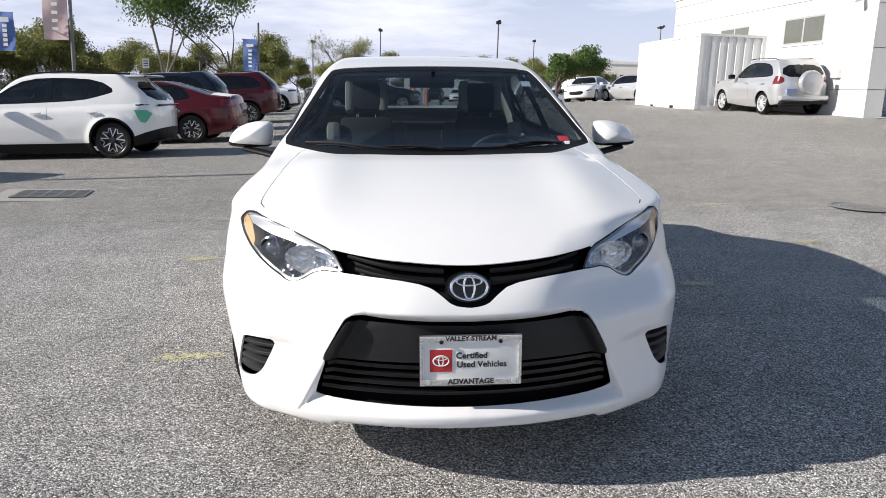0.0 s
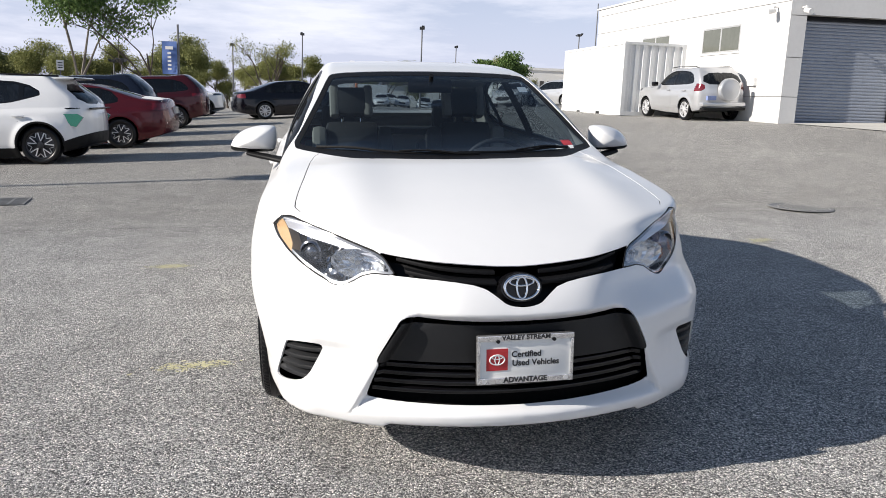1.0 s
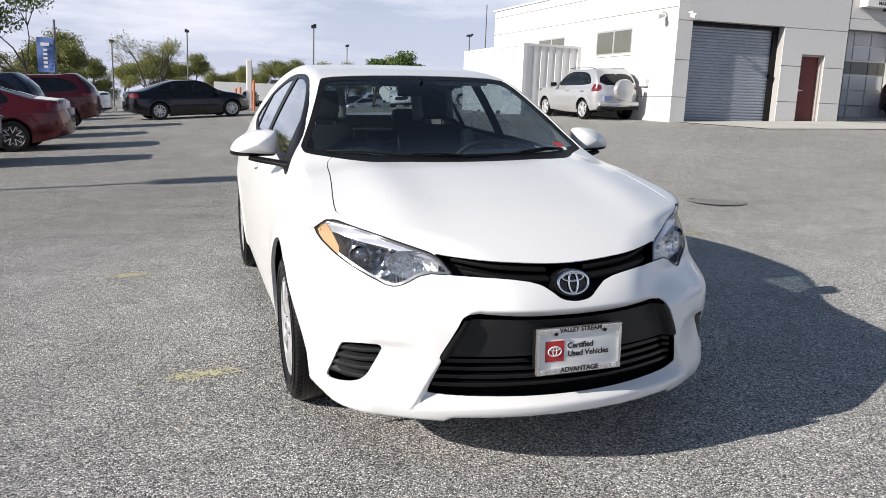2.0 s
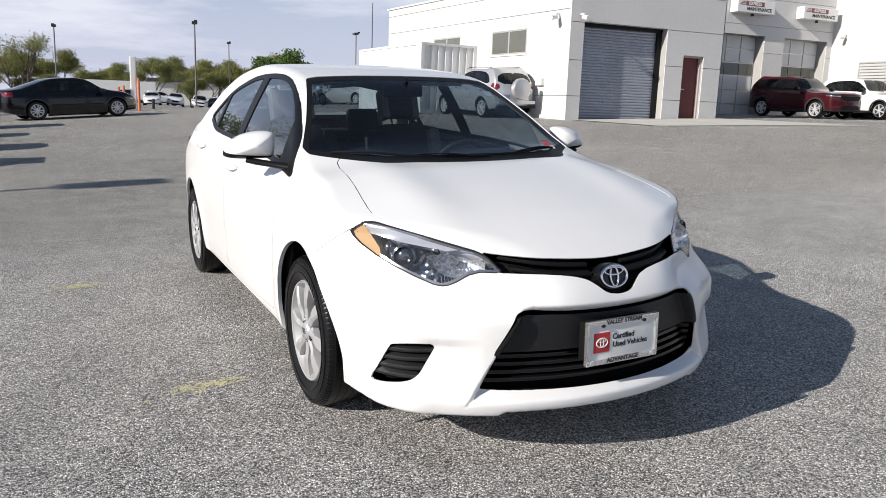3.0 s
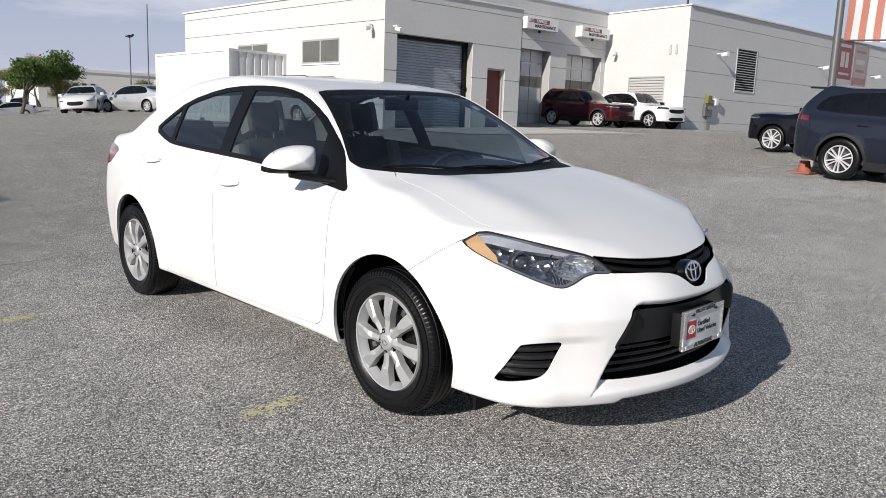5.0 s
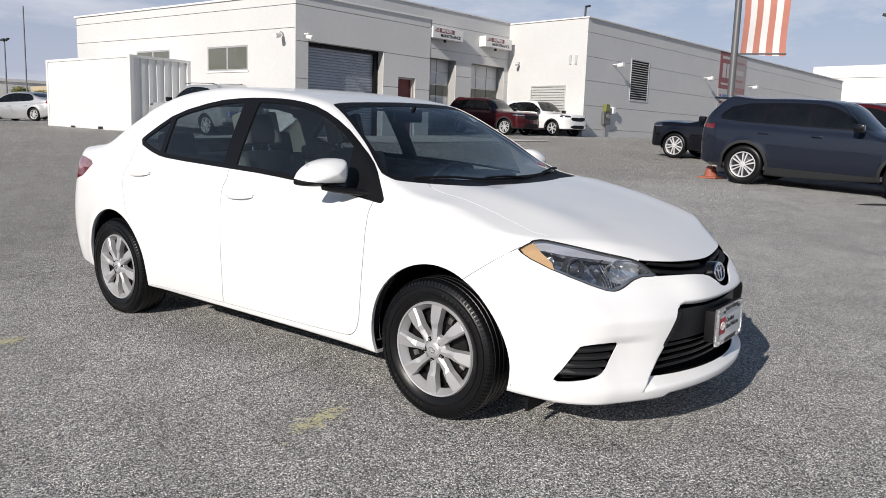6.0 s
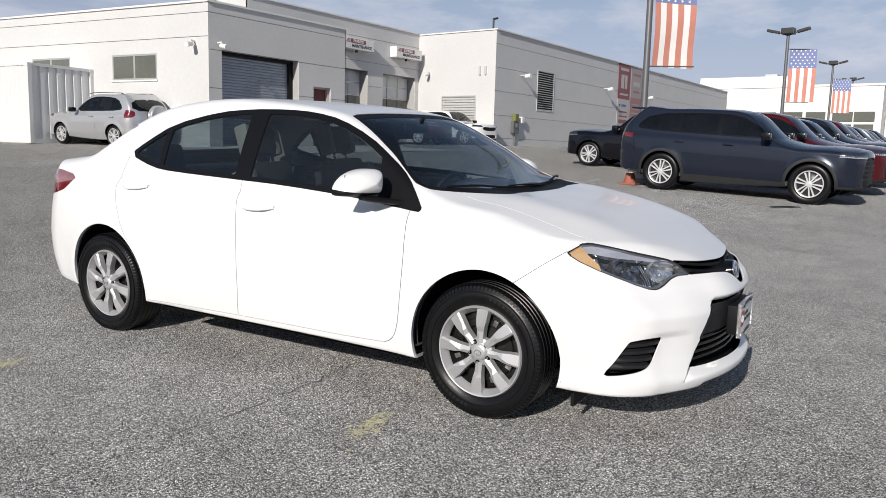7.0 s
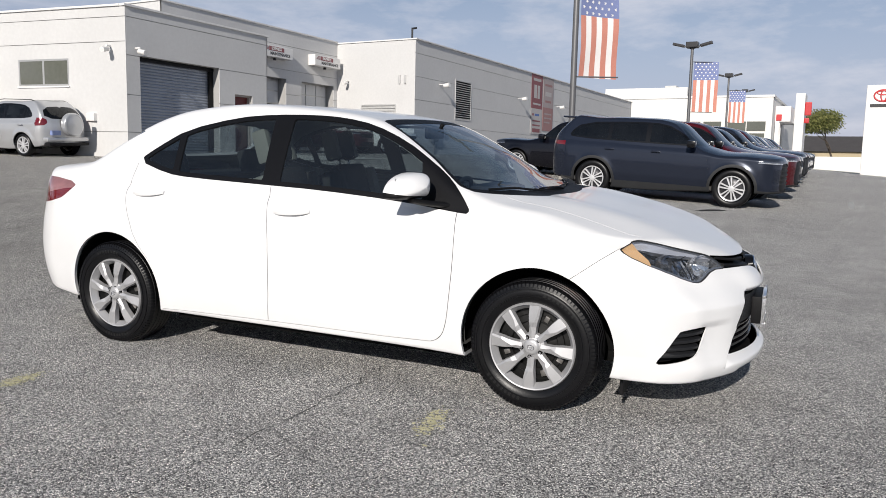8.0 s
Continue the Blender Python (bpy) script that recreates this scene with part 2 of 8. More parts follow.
M = {
    "lamp_facets": reflector_mat("lamp_facets", (0.34, 0.345, 0.37), 0.14, 26, 0.9),
    "lamp_flutes": reflector_mat("lamp_flutes", (0.80, 0.81, 0.83), 0.10, 16, 0.8, True),
    "asphalt": asphalt_mat(),
    "white_paint": mat("white_paint", (0.78, 0.78, 0.78), 0.30, coat=0.45, vary=0.012, grain=0.8),
    "black_gloss": mat("black_gloss", (0.005, 0.005, 0.006), 0.2, coat=0.1, spec=0.35, vary=0.1),
    "black_plastic": mat("black_plastic", (0.007, 0.007, 0.008), 0.55, spec=0.2, vary=0.15, bump=0.15, bump_scale=400),
    "grille_panel": mat("grille_panel", (0.012, 0.0125, 0.014), 0.42, spec=0.35, vary=0.1, bump=0.25, bump_scale=500),
    "trim_black": mat("trim_black", (0.006, 0.006, 0.007), 0.38, spec=0.2, vary=0.1),
    "rubber": mat("rubber", (0.005, 0.005, 0.006), 0.36, spec=0.32, vary=0.25, grain=9, bump=0.06, bump_scale=120),
    "tyre_text": mat("tyre_text", (0.014, 0.014, 0.014), 0.35),
    "wheel_cover": mat("wheel_cover", (0.475, 0.475, 0.485), 0.45, metal=0.45, vary=0.04, grain=12),
    "alloy": mat("alloy", (0.68, 0.68, 0.69), 0.30, metal=0.3, coat=0.3, vary=0.04),
    "alloy_dark": mat("alloy_dark", (0.05, 0.05, 0.055), 0.3, metal=0.6),
    "steel_dark": mat("steel_dark", (0.009, 0.009, 0.009), 0.5, metal=0.3, vary=0.3),
    "disc": mat("disc", (0.35, 0.33, 0.31), 0.35, metal=0.9, vary=0.2, grain=20),
    "chrome": mat("chrome", (0.78, 0.79, 0.81), 0.07, metal=1.0, vary=0.02),
    "plate_metal": mat("plate_metal", (0.80, 0.80, 0.81), 0.16, metal=0.85, vary=0.03),
    "well": mat("well", (0.006, 0.006, 0.006), 0.9, spec=0.1, vary=0.3, bump=0.4, bump_scale=60),
    "lamp_dark": mat("lamp_dark", (0.20, 0.205, 0.225), 0.14, metal=0.9),
    "lamp_silver": mat("lamp_silver", (0.88, 0.89, 0.90), 0.14, metal=0.9, vary=0.05),
    "lamp_mid": mat("lamp_mid", (0.32, 0.325, 0.34), 0.25, metal=0.8, vary=0.05),
    "lamp_grey": mat("lamp_grey", (0.58, 0.59, 0.64), 0.24, metal=0.5, vary=0.05),
    "amber": mat("amber", (0.52, 0.33, 0.17), 0.75, spec=0.12),
    "lamp_rubber": mat("lamp_rubber", (0.02, 0.02, 0.021), 0.8, spec=0.1),
    "plate_blue": mat("plate_blue", (0.22, 0.28, 0.50), 0.45, vary=0.2, grain=12),
    "wet_patch": mat("wet_patch", (0.030, 0.030, 0.031), 0.75, spec=0.3, vary=0.25, grain=9),
    "red_lamp": mat("red_lamp", (0.15, 0.004, 0.008), 0.12, coat=1.0, vary=0.15),
    "tail_clear": mat("tail_clear", (0.30, 0.14, 0.14), 0.12, coat=1.0, vary=0.2),
    "windscreen": glass_mat("windscreen", (0.52, 0.59, 0.65), share=0.75, haze=0.004),
    "side_glass": glass_mat("side_glass", (0.46, 0.52, 0.54), share=1.3, haze=0.010),
    "dark_glass": glass_mat("dark_glass", (0.10, 0.11, 0.12), haze=0.008),
    "lens": glass_mat("lens", (0.93, 0.94, 0.95)),
    "liner_dark": mat("liner_dark", (0.045, 0.044, 0.042), 0.8, bump=0.2, bump_scale=200),
    "liner_light": mat("liner_light", (0.46, 0.44, 0.39), 0.85, bump=0.2, bump_scale=300),
    "seat_light": mat("seat_light", (0.40, 0.38, 0.33), 0.8, bump=0.3, bump_scale=250),
    "seat_dark": mat("seat_dark", (0.05, 0.048, 0.046), 0.8, bump=0.3, bump_scale=250),
    "dash": mat("dash", (0.025, 0.026, 0.028), 0.6, bump=0.2, bump_scale=300),
    "paper": mat("paper", (0.80, 0.80, 0.78), 0.7, vary=0.02),
    "sign_red": mat("sign_red", (0.52, 0.035, 0.04), 0.4),
    "ink": mat("ink", (0.02, 0.02, 0.022), 0.5),
    "wall_white": mat("wall_white", (0.61, 0.607, 0.60), 0.9, vary=0.05, grain=0.5, bump=0.25, bump_scale=90),
    "wall_joint": mat("wall_joint", (0.40, 0.395, 0.385), 0.9),
    "coping": mat("coping", (0.78, 0.77, 0.75), 0.5),
    "shutter": mat("shutter", (0.33, 0.36, 0.42), 0.38, metal=0.35, vary=0.12, grain=1.5),
    "bay_door": mat("bay_door", (0.62, 0.63, 0.64), 0.4, vary=0.05),
    "door_red": mat("door_red", (0.13, 0.022, 0.022), 0.5, vary=0.15),
    "door_frame": mat("door_frame", (0.40, 0.36, 0.34), 0.5),
    "window_alu": mat("window_alu", (0.55, 0.55, 0.54), 0.35, metal=0.5),
    "window_pane": mat("window_pane", (0.13, 0.135, 0.115), 0.06, spec=0.5, vary=0.12, grain=0.4),
    "concrete": mat("concrete", (0.36, 0.34, 0.31), 0.9, vary=0.12, grain=1.3, bump=0.4, bump_scale=70),
    "container": mat("container", (0.70, 0.705, 0.70), 0.5, vary=0.05, grain=0.7),
    "pole_grey": mat("pole_grey", (0.16, 0.16, 0.165), 0.45, metal=0.4),
    "apron": mat("apron", (0.58, 0.56, 0.51), 0.9, vary=0.15, grain=0.8, bump=0.4, bump_scale=60),
    "yellow_mark": mat("yellow_mark", (0.66, 0.62, 0.38), 0.8, vary=0.35, grain=30),
    "white_mark": mat("white_mark", (0.50, 0.50, 0.48), 0.8, vary=0.3, grain=20),
    "crack": mat("crack", (0.05, 0.049, 0.047), 0.95),
    "iron": mat("iron", (0.29, 0.285, 0.275), 0.6, metal=0.4, vary=0.2, grain=12),
    "flag_red": mat("flag_red", (0.60, 0.25, 0.19), 0.8, vary=0.1),
    "flag_white": mat("flag_white", (0.84, 0.82, 0.80), 0.8, vary=0.05),
    "flag_blue": mat("flag_blue", (0.19, 0.23, 0.42), 0.8, vary=0.1),
    "banner_blue": mat("banner_blue", (0.10, 0.18, 0.44), 0.7, vary=0.1),
    "banner_pink": mat("banner_pink", (0.60, 0.45, 0.45), 0.7, vary=0.1),
    "poster_red": mat("poster_red", (0.27, 0.10, 0.11), 0.7, vary=0.1),
    "poster_white": mat("poster_white", (0.50, 0.475, 0.465), 0.7, vary=0.05),
    "poster_faded": mat("poster_faded", (0.40, 0.34, 0.335), 0.7, vary=0.08),
    "poster_pale_red": mat("poster_pale_red", (0.36, 0.20, 0.195), 0.7, vary=0.1),
    "clad_grey": mat("clad_grey", (0.028, 0.029, 0.031), 0.6, spec=0.3, vary=0.1, bump=0.15, bump_scale=300),
    "lamp_white": mat("lamp_white", (0.55, 0.57, 0.60), 0.12, metal=0.4, coat=0.6),
    "orange": mat("orange", (0.62, 0.17, 0.06), 0.6, vary=0.1),
    "cone_red": mat("cone_red", (0.36, 0.11, 0.07), 0.7, vary=0.15),
    "store_white": mat("store_white", (0.76, 0.75, 0.72), 0.8, vary=0.05, grain=0.3),
    "store_beige": mat("store_beige", (0.46, 0.38, 0.25), 0.8, vary=0.05, grain=0.3),
    "roof_dark": mat("roof_dark", (0.07, 0.065, 0.065), 0.9, vary=0.15, grain=1.0),
    "lamp_box": mat("lamp_box", (0.035, 0.035, 0.038), 0.4, metal=0.3),
    "green_film": mat("green_film", (0.03, 0.24, 0.17), 0.2, coat=1.0, vary=0.2, grain=6),
    "box_green": mat("box_green", (0.17, 0.18, 0.05), 0.5),
    "louvre": mat("louvre", (0.60, 0.60, 0.59), 0.4, metal=0.3),
    "louvre_dark": mat("louvre_dark", (0.012, 0.012, 0.013), 0.8),
    "bark_pale": mat("bark_pale", (0.20, 0.175, 0.15), 0.9, vary=0.3, grain=4, bump=0.6, bump_scale=30),
    "bark": mat("bark", (0.12, 0.095, 0.075), 0.9, vary=0.3, grain=4, bump=0.6, bump_scale=30),
}


def leaf_mat(name, dark, light):
    m, nt, b = node_mat(name)
    L = nt.links.new
    g = nt.nodes.new("ShaderNodeNewGeometry")
    oi = nt.nodes.new("ShaderNodeObjectInfo")
    ad = nt.nodes.new("ShaderNodeMath")
    ad.operation = "MULTIPLY_ADD"
    ad.inputs[1].default_value = 0.35
    L(oi.outputs["Random"], ad.inputs[0])
    L(g.outputs["Random Per Island"], ad.inputs[2])
    r = nt.nodes.new("ShaderNodeValToRGB")
    r.color_ramp.elements[0].color, r.color_ramp.elements[1].color = (*dark, 1), (*light, 1)
    r.color_ramp.elements[1].position = 1.0
    L(ad.outputs[0], r.inputs["Fac"])
    L(r.outputs["Color"], b.inputs["Base Color"])
    b.inputs["Roughness"].default_value = 0.6
    b.inputs["Specular IOR Level"].default_value = 0.25
    tl = nt.nodes.new("ShaderNodeBsdfTranslucent")
    L(r.outputs["Color"], tl.inputs["Color"])
    mix = nt.nodes.new("ShaderNodeMixShader")
    mix.inputs["Fac"].default_value = 0.25
    L(b.outputs["BSDF"], mix.inputs[1])
    L(tl.outputs["BSDF"], mix.inputs[2])
    L(mix.outputs["Shader"], nt.nodes["Material Output"].inputs["Surface"])
    return m


M["leaf"] = leaf_mat("leaf", (0.065, 0.090, 0.030), (0.30, 0.30, 0.105))
M["leaf_bright"] = leaf_mat("leaf_bright", (0.040, 0.085, 0.022), (0.15, 0.23, 0.07))


# ---- mesh helpers ----
def link_mesh(name, me, material, parent=None, label=""):
    ob = new(name, me)
    if material is not None:
        me.materials.append(M[material] if isinstance(material, str) else material)
    if parent is not None:
        ob.parent = parent
    return tagged(ob, label=label)


def part(name, bm, material, parent=None, label="", smooth=None):
    me = bpy.data.meshes.new(name)
    bm.to_mesh(me)
    bm.free()
    if smooth is not None:
        me.polygons.foreach_set("use_smooth", [True] * len(me.polygons))
        me.set_sharp_from_angle(angle=radians(smooth))
    return link_mesh(name, me, material, parent, label)


def empty(name, m, label="", category="", group="", kind=""):
    ob = new(name)
    ob.matrix_basis = m
    return tagged(ob, label, category, group, kind)


def box(bm, x0, x1, y0, y1, z0, z1, bevel=0.0, m=None):
    vs = [bm.verts.new(p) for p in ((x0, y0, z0), (x1, y0, z0), (x1, y1, z0), (x0, y1, z0), (x0, y0, z1), (x1, y0, z1), (x1, y1, z1), (x0, y1, z1))]
    fs = [bm.faces.new([vs[i] for i in q]) for q in ((3, 2, 1, 0), (4, 5, 6, 7), (0, 1, 5, 4), (1, 2, 6, 5), (2, 3, 7, 6), (3, 0, 4, 7))]
    if bevel:
        ed = {e for f in fs for e in f.edges}
        r = bmesh.ops.bevel(bm, geom=list(ed), offset=bevel, segments=2, affect="EDGES", profile=0.6)
        vs = list({v for f in r["faces"] for v in f.verts} | {v for v in vs if v.is_valid})
    if m is not None:
        bmesh.ops.transform(bm, matrix=m, verts=vs)
    return bm


def boxes(*rows, bevel=0.0):
    bm = bmesh.new()
    for r in rows:
        box(bm, *r, bevel=bevel)
    return bm


def tube(bm, a, b, r0, r1=None, n=10, cap=True):
    a, b = Vector(a), Vector(b)
    r1 = r0 if r1 is None else r1
    q = (b - a).to_track_quat("Z", "Y").to_matrix()
    rings = []
    for c, r in ((a, r0), (b, r1)):
        rings.append([bm.verts.new(c + q @ Vector((r * math.cos(2 * math.pi * i / n), r * math.sin(2 * math.pi * i / n), 0))) for i in range(n)])
    for i in range(n):
        bm.faces.new((rings[0][i], rings[0][(i + 1) % n], rings[1][(i + 1) % n], rings[1][i]))
    if cap:
        bm.faces.new(rings[0][::-1])
        bm.faces.new(rings[1])
    return bm


def sweep_tube(bm, pts, r, n=6):
    for a, b in zip(pts[:-1], pts[1:]):
        tube(bm, a, b, r, r, n)
    return bm


def lathe(profile, n=48, bm=None, closed=False):
    """Profile rows (radius, y) turned about the y axis."""
    bm = bm or bmesh.new()
    rings = [[bm.verts.new((r * math.cos(2 * math.pi * i / n), y, r * math.sin(2 * math.pi * i / n))) for i in range(n)] for r, y in profile]
    pairs = list(zip(rings[:-1], rings[1:]))
    if closed:
        pairs.append((rings[-1], rings[0]))
    for p, q in pairs:
        for i in range(n):
            bm.faces.new((p[i], p[(i + 1) % n], q[(i + 1) % n], q[i]))
    return bm


def prism(bm, pts, depth, m=None):
    """A flat outline (x, z) with its thickness along +y."""
    a = [bm.verts.new((x, 0, z)) for x, z in pts]
    b = [bm.verts.new((x, depth, z)) for x, z in pts]
    n = len(pts)
    bm.faces.new(a)
    bm.faces.new(b[::-1])
    for i in range(n):
        bm.faces.new((a[i], b[i], b[(i + 1) % n], a[(i + 1) % n]))
    if m is not None:
        bmesh.ops.transform(bm, matrix=m, verts=a + b)
    return bm


def chaikin(pts, times=1, closed=True):
    p = [tuple(q) for q in pts]
    for _ in range(times):
        out = []
        pairs = list(zip(p, p[1:] + (p[:1] if closed else [])))
        if not closed:
            out.append(p[0])
        for a, b in pairs:
            out.append(tuple(0.75 * u + 0.25 * v for u, v in zip(a, b)))
            out.append(tuple(0.25 * u + 0.75 * v for u, v in zip(a, b)))
        if not closed:
            out.append(p[-1])
        p = out
    return p


def text_mesh(body, size, extrude=0.0005, align="CENTER", bold=0.0):
    cu = bpy.data.curves.new("lettering", "FONT")
    cu.body, cu.size, cu.extrude, cu.align_x, cu.align_y, cu.offset = body, size, extrude, align, "CENTER", bold
    ob = bpy.data.objects.new("lettering", cu)
    scene.collection.objects.link(ob)
    bpy.context.view_layer.update()
    me = bpy.data.meshes.new_from_object(ob.evaluated_get(bpy.context.evaluated_depsgraph_get()))
    bpy.data.objects.remove(ob)
    bpy.data.curves.remove(cu)
    return me


# ---- body surfaces of vehicles ----
def curve(px, py):
    px, py = np.array(px, float), np.array(py, float)
    d = np.diff(py) / np.diff(px)
    m = np.concatenate([[d[0]], (d[1:] * np.diff(px)[:-1] + d[:-1] * np.diff(px)[1:]) / (px[2:] - px[:-2]), [d[-1]]])
    def f(q):
        q = np.asarray(q, float)
        c = np.clip(q, px[0], px[-1])
        i = np.clip(np.searchsorted(px, c) - 1, 0, len(px) - 2)
        h = px[i + 1] - px[i]
        t = (c - px[i]) / h
        a = (1 + 2 * t) * (1 - t) ** 2 * py[i] + t * (1 - t) ** 2 * h * m[i] + t * t * (3 - 2 * t) * py[i + 1] + t * t * (t - 1) * h * m[i + 1]
        return a + (q - c) * np.where(q < px[0], m[0], m[-1])
    return f


def smax(a, b, k):
    h = np.clip(0.5 + 0.5 * (a - b) / k, 0, 1)
    return b + (a - b) * h + k * h * (1 - h)

def poly_sdf(u, v, pts):
    """Signed distance to a closed outline, negative inside."""
    p = np.array(pts, float)
    best, inside = np.full(u.shape, 1e9), np.zeros(u.shape, bool)
    for (x0, y0), (x1, y1) in zip(p, np.roll(p, -1, 0)):
        dx, dy = x1 - x0, y1 - y0
        t = np.clip(((u - x0) * dx + (v - y0) * dy) / (dx * dx + dy * dy + 1e-12), 0, 1)
        best = np.minimum(best, np.hypot(u - x0 - t * dx, v - y0 - t * dy))
        if y0 != y1:
            inside ^= ((y0 > v) != (y1 > v)) & (u < (x1 - x0) * (v - y0) / (y1 - y0) + x0)
    return np.where(inside, -best, best)




def arch_centres(s):
    """Middles of the wheel openings, which may sit a little off the hubs."""
    (f, fz), (b, bz) = s.get("arch_off", ((0, 0), (0, 0)))
    return (f, s["radius"] + fz), (b - s["wheelbase"], s["radius"] + bz)


def body_field(s):
    top, plan, side, nose, sweep, tail, tsweep = [curve(*s[k]) for k in ("top", "plan", "side", "nose", "sweep", "tail", "tsweep")]
    belt, low = curve(*s["belt"]), curve(*s["low"])
    lampband = curve(*s["lampband"]) if "lampband" in s else None
    roof0, roof1 = s["roof"]
    def F(p):
        X, Y, Z = p[..., 0], np.abs(p[..., 1]), p[..., 2]
        bow = s["bow"] * np.tanh((X - (roof0 + roof1) / 2) / 0.5)
        q = X + bow * Y * Y
        zt = top(q)
        e = 0.02
        sl = (top(q + e) - top(q - e)) / (2 * e)
        f_top = (Z - zt + s["crown"] * Y * Y + s.get("crown4", 0) * Y ** 4) / np.sqrt(1 + sl * sl)
        zb = belt(X)
        u = Z - zb
        w = plan(X) + side(np.minimum(u, 0.0) + 0.95)
        # above the belt the glasshouse leans in
        w = w - np.where(u > 0, s["lean"] * u + s["lean2"] * u * u, 0)
        for ax, az in arch_centres(s):
            r = np.hypot(X - ax, Z - az)
            w = w + s["flare"] * np.exp(-((r - s["arch"] - 0.02) / 0.07) ** 2) * (u < 0)
        if "tuck" in s:
            # the lower corners of the bumper turn in ahead of the front wheels
            w = w - s["tuck"] * np.clip((X - 0.12) / 0.28, 0, 1) * np.clip((0.62 - Z) / 0.30, 0, 1)
        f_side = (Y - w) * s.get("sidescale", 0.93)
        for hx, hz in s.get("dents", ()):
            w = w - 0.016 * np.exp(-((X - hx) / 0.085) ** 4 - ((Z - hz - 0.004) / 0.033) ** 2)
        if "ridge" in s:
            # raised edges of the bonnet and a light crease along the doors
            f_top = f_top - s["ridge"] * np.exp(-((Y - 0.50) / 0.13) ** 2) * np.clip((X + 0.35) / 0.15, 0, 1) * np.clip((0.8 - X) / 0.4, 0, 1)
            w = w + 0.010 * np.exp(-((Z - 0.30) / 0.035) ** 2) * np.clip((0.0 - X) / 0.4, 0, 1) * np.clip((X + 2.6) / 0.3, 0, 1)
        f_front = X - nose(Z) + sweep(Y)
        if "lampband" in s:
            # the lamps lie back behind the shoulder of the bumper
            up, over = np.clip((Z - 0.525) / 0.135, 0, 1), np.clip((Z - 0.79) / 0.07, 0, 1)
            f_front = f_front + lampband(Y) * up * up * (3 - 2 * up) * (1 - 0.6 * over * over * (3 - 2 * over))
        if "bezel" in s:
            inside = np.clip(-poly_sdf(Y, Z, s["bezel"]) / 0.042, 0, 1)
            f_front = f_front + 0.045 * inside * inside * (3 - 2 * inside)
            lid = np.clip((0.474 - Z) / 0.030, 0, 1) * np.clip((Z - 0.30) / 0.15, 0, 1) * np.clip((Y - 0.50) / 0.09, 0, 1) * np.clip((0.74 - Y) / 0.10, 0, 1)
            f_front = f_front + 0.014 * lid
        f_front = f_front * 0.75
        f_rear = (-X - tail(Z) + tsweep(Y)) * 0.8
        chin = np.clip((0.445 - Y) / 0.020, 0, 1) * np.clip((X - 0.55) / 0.1, 0, 1) * s.get("chin", 0.0)
        f_low = low(X) + chin - Z
        f = smax(f_top, f_side, s["k"])
        f = smax(f, f_front, s["kf"])
        f = smax(f, f_rear, s["kf"])
        return smax(f, f_low, s.get("klow", 0.03))
    return F



def surface_net(F, lo, hi, h):
    """A closed triangle mesh of F = 0 inside a box, its points drawn onto the surface."""
    n = [int(math.ceil((b - a) / h)) + 1 for a, b in zip(lo, hi)]
    ax = [a + h * np.arange(k) for a, k in zip(lo, n)]
    val = np.empty(n)
    for i, x in enumerate(ax[0]):
        g = np.stack(np.meshgrid([x], ax[1], ax[2], indexing="ij"), -1)
        val[i] = F(g)[0]
    ins = val < 0
    c = [slice(None, -1), slice(1, None)]
    count = sum(ins[c[a], c[b], c[d]].astype(int) for a in (0, 1) for b in (0, 1) for d in (0, 1))
    act = (count > 0) & (count < 8)
    idx = -np.ones(act.shape, int)
    idx[act] = np.arange(act.sum())
    V = np.argwhere(act) * h + np.array(lo) + h / 2
    quads = []
    for axis in range(3):
        o1, o2 = [k for k in range(3) if k != axis]
        sl0, sl1 = [slice(1, -1)] * 3, [slice(1, -1)] * 3
        sl0[axis], sl1[axis] = slice(0, -1), slice(1, None)
        a, b = ins[tuple(sl0)], ins[tuple(sl1)]
        pos = np.argwhere(a != b)
        flip = a[tuple(pos.T)]
        base = pos.copy()
        base[:, o1] += 1
        base[:, o2] += 1
        q = []
        for d1, d2 in ((0, 0), (1, 0), (1, 1), (0, 1)):
            k = base.copy()
            k[:, o1] -= d1
            k[:, o2] -= d2
            q.append(idx[tuple(k.T)])
        q = np.stack(q, 1)
        turn = flip if axis != 1 else ~flip
        q[~turn] = q[~turn][:, ::-1]
        quads.append(q)
    Q = np.concatenate(quads)
    for _ in range(4):
        V = onto(F, V)
    T = np.concatenate([Q[:, [0, 1, 2]], Q[:, [0, 2, 3]]])
    return V, T


def gradient(F, V, e=0.004):
    return np.stack([(F(V + d) - F(V - d)) / (2 * e) for d in np.eye(3) * e], -1)


def onto(F, V):
    g = gradient(F, V)
    return V - np.clip(F(V), -0.03, 0.03)[:, None] * g / np.maximum((g * g).sum(-1, keepdims=True), 0.1)


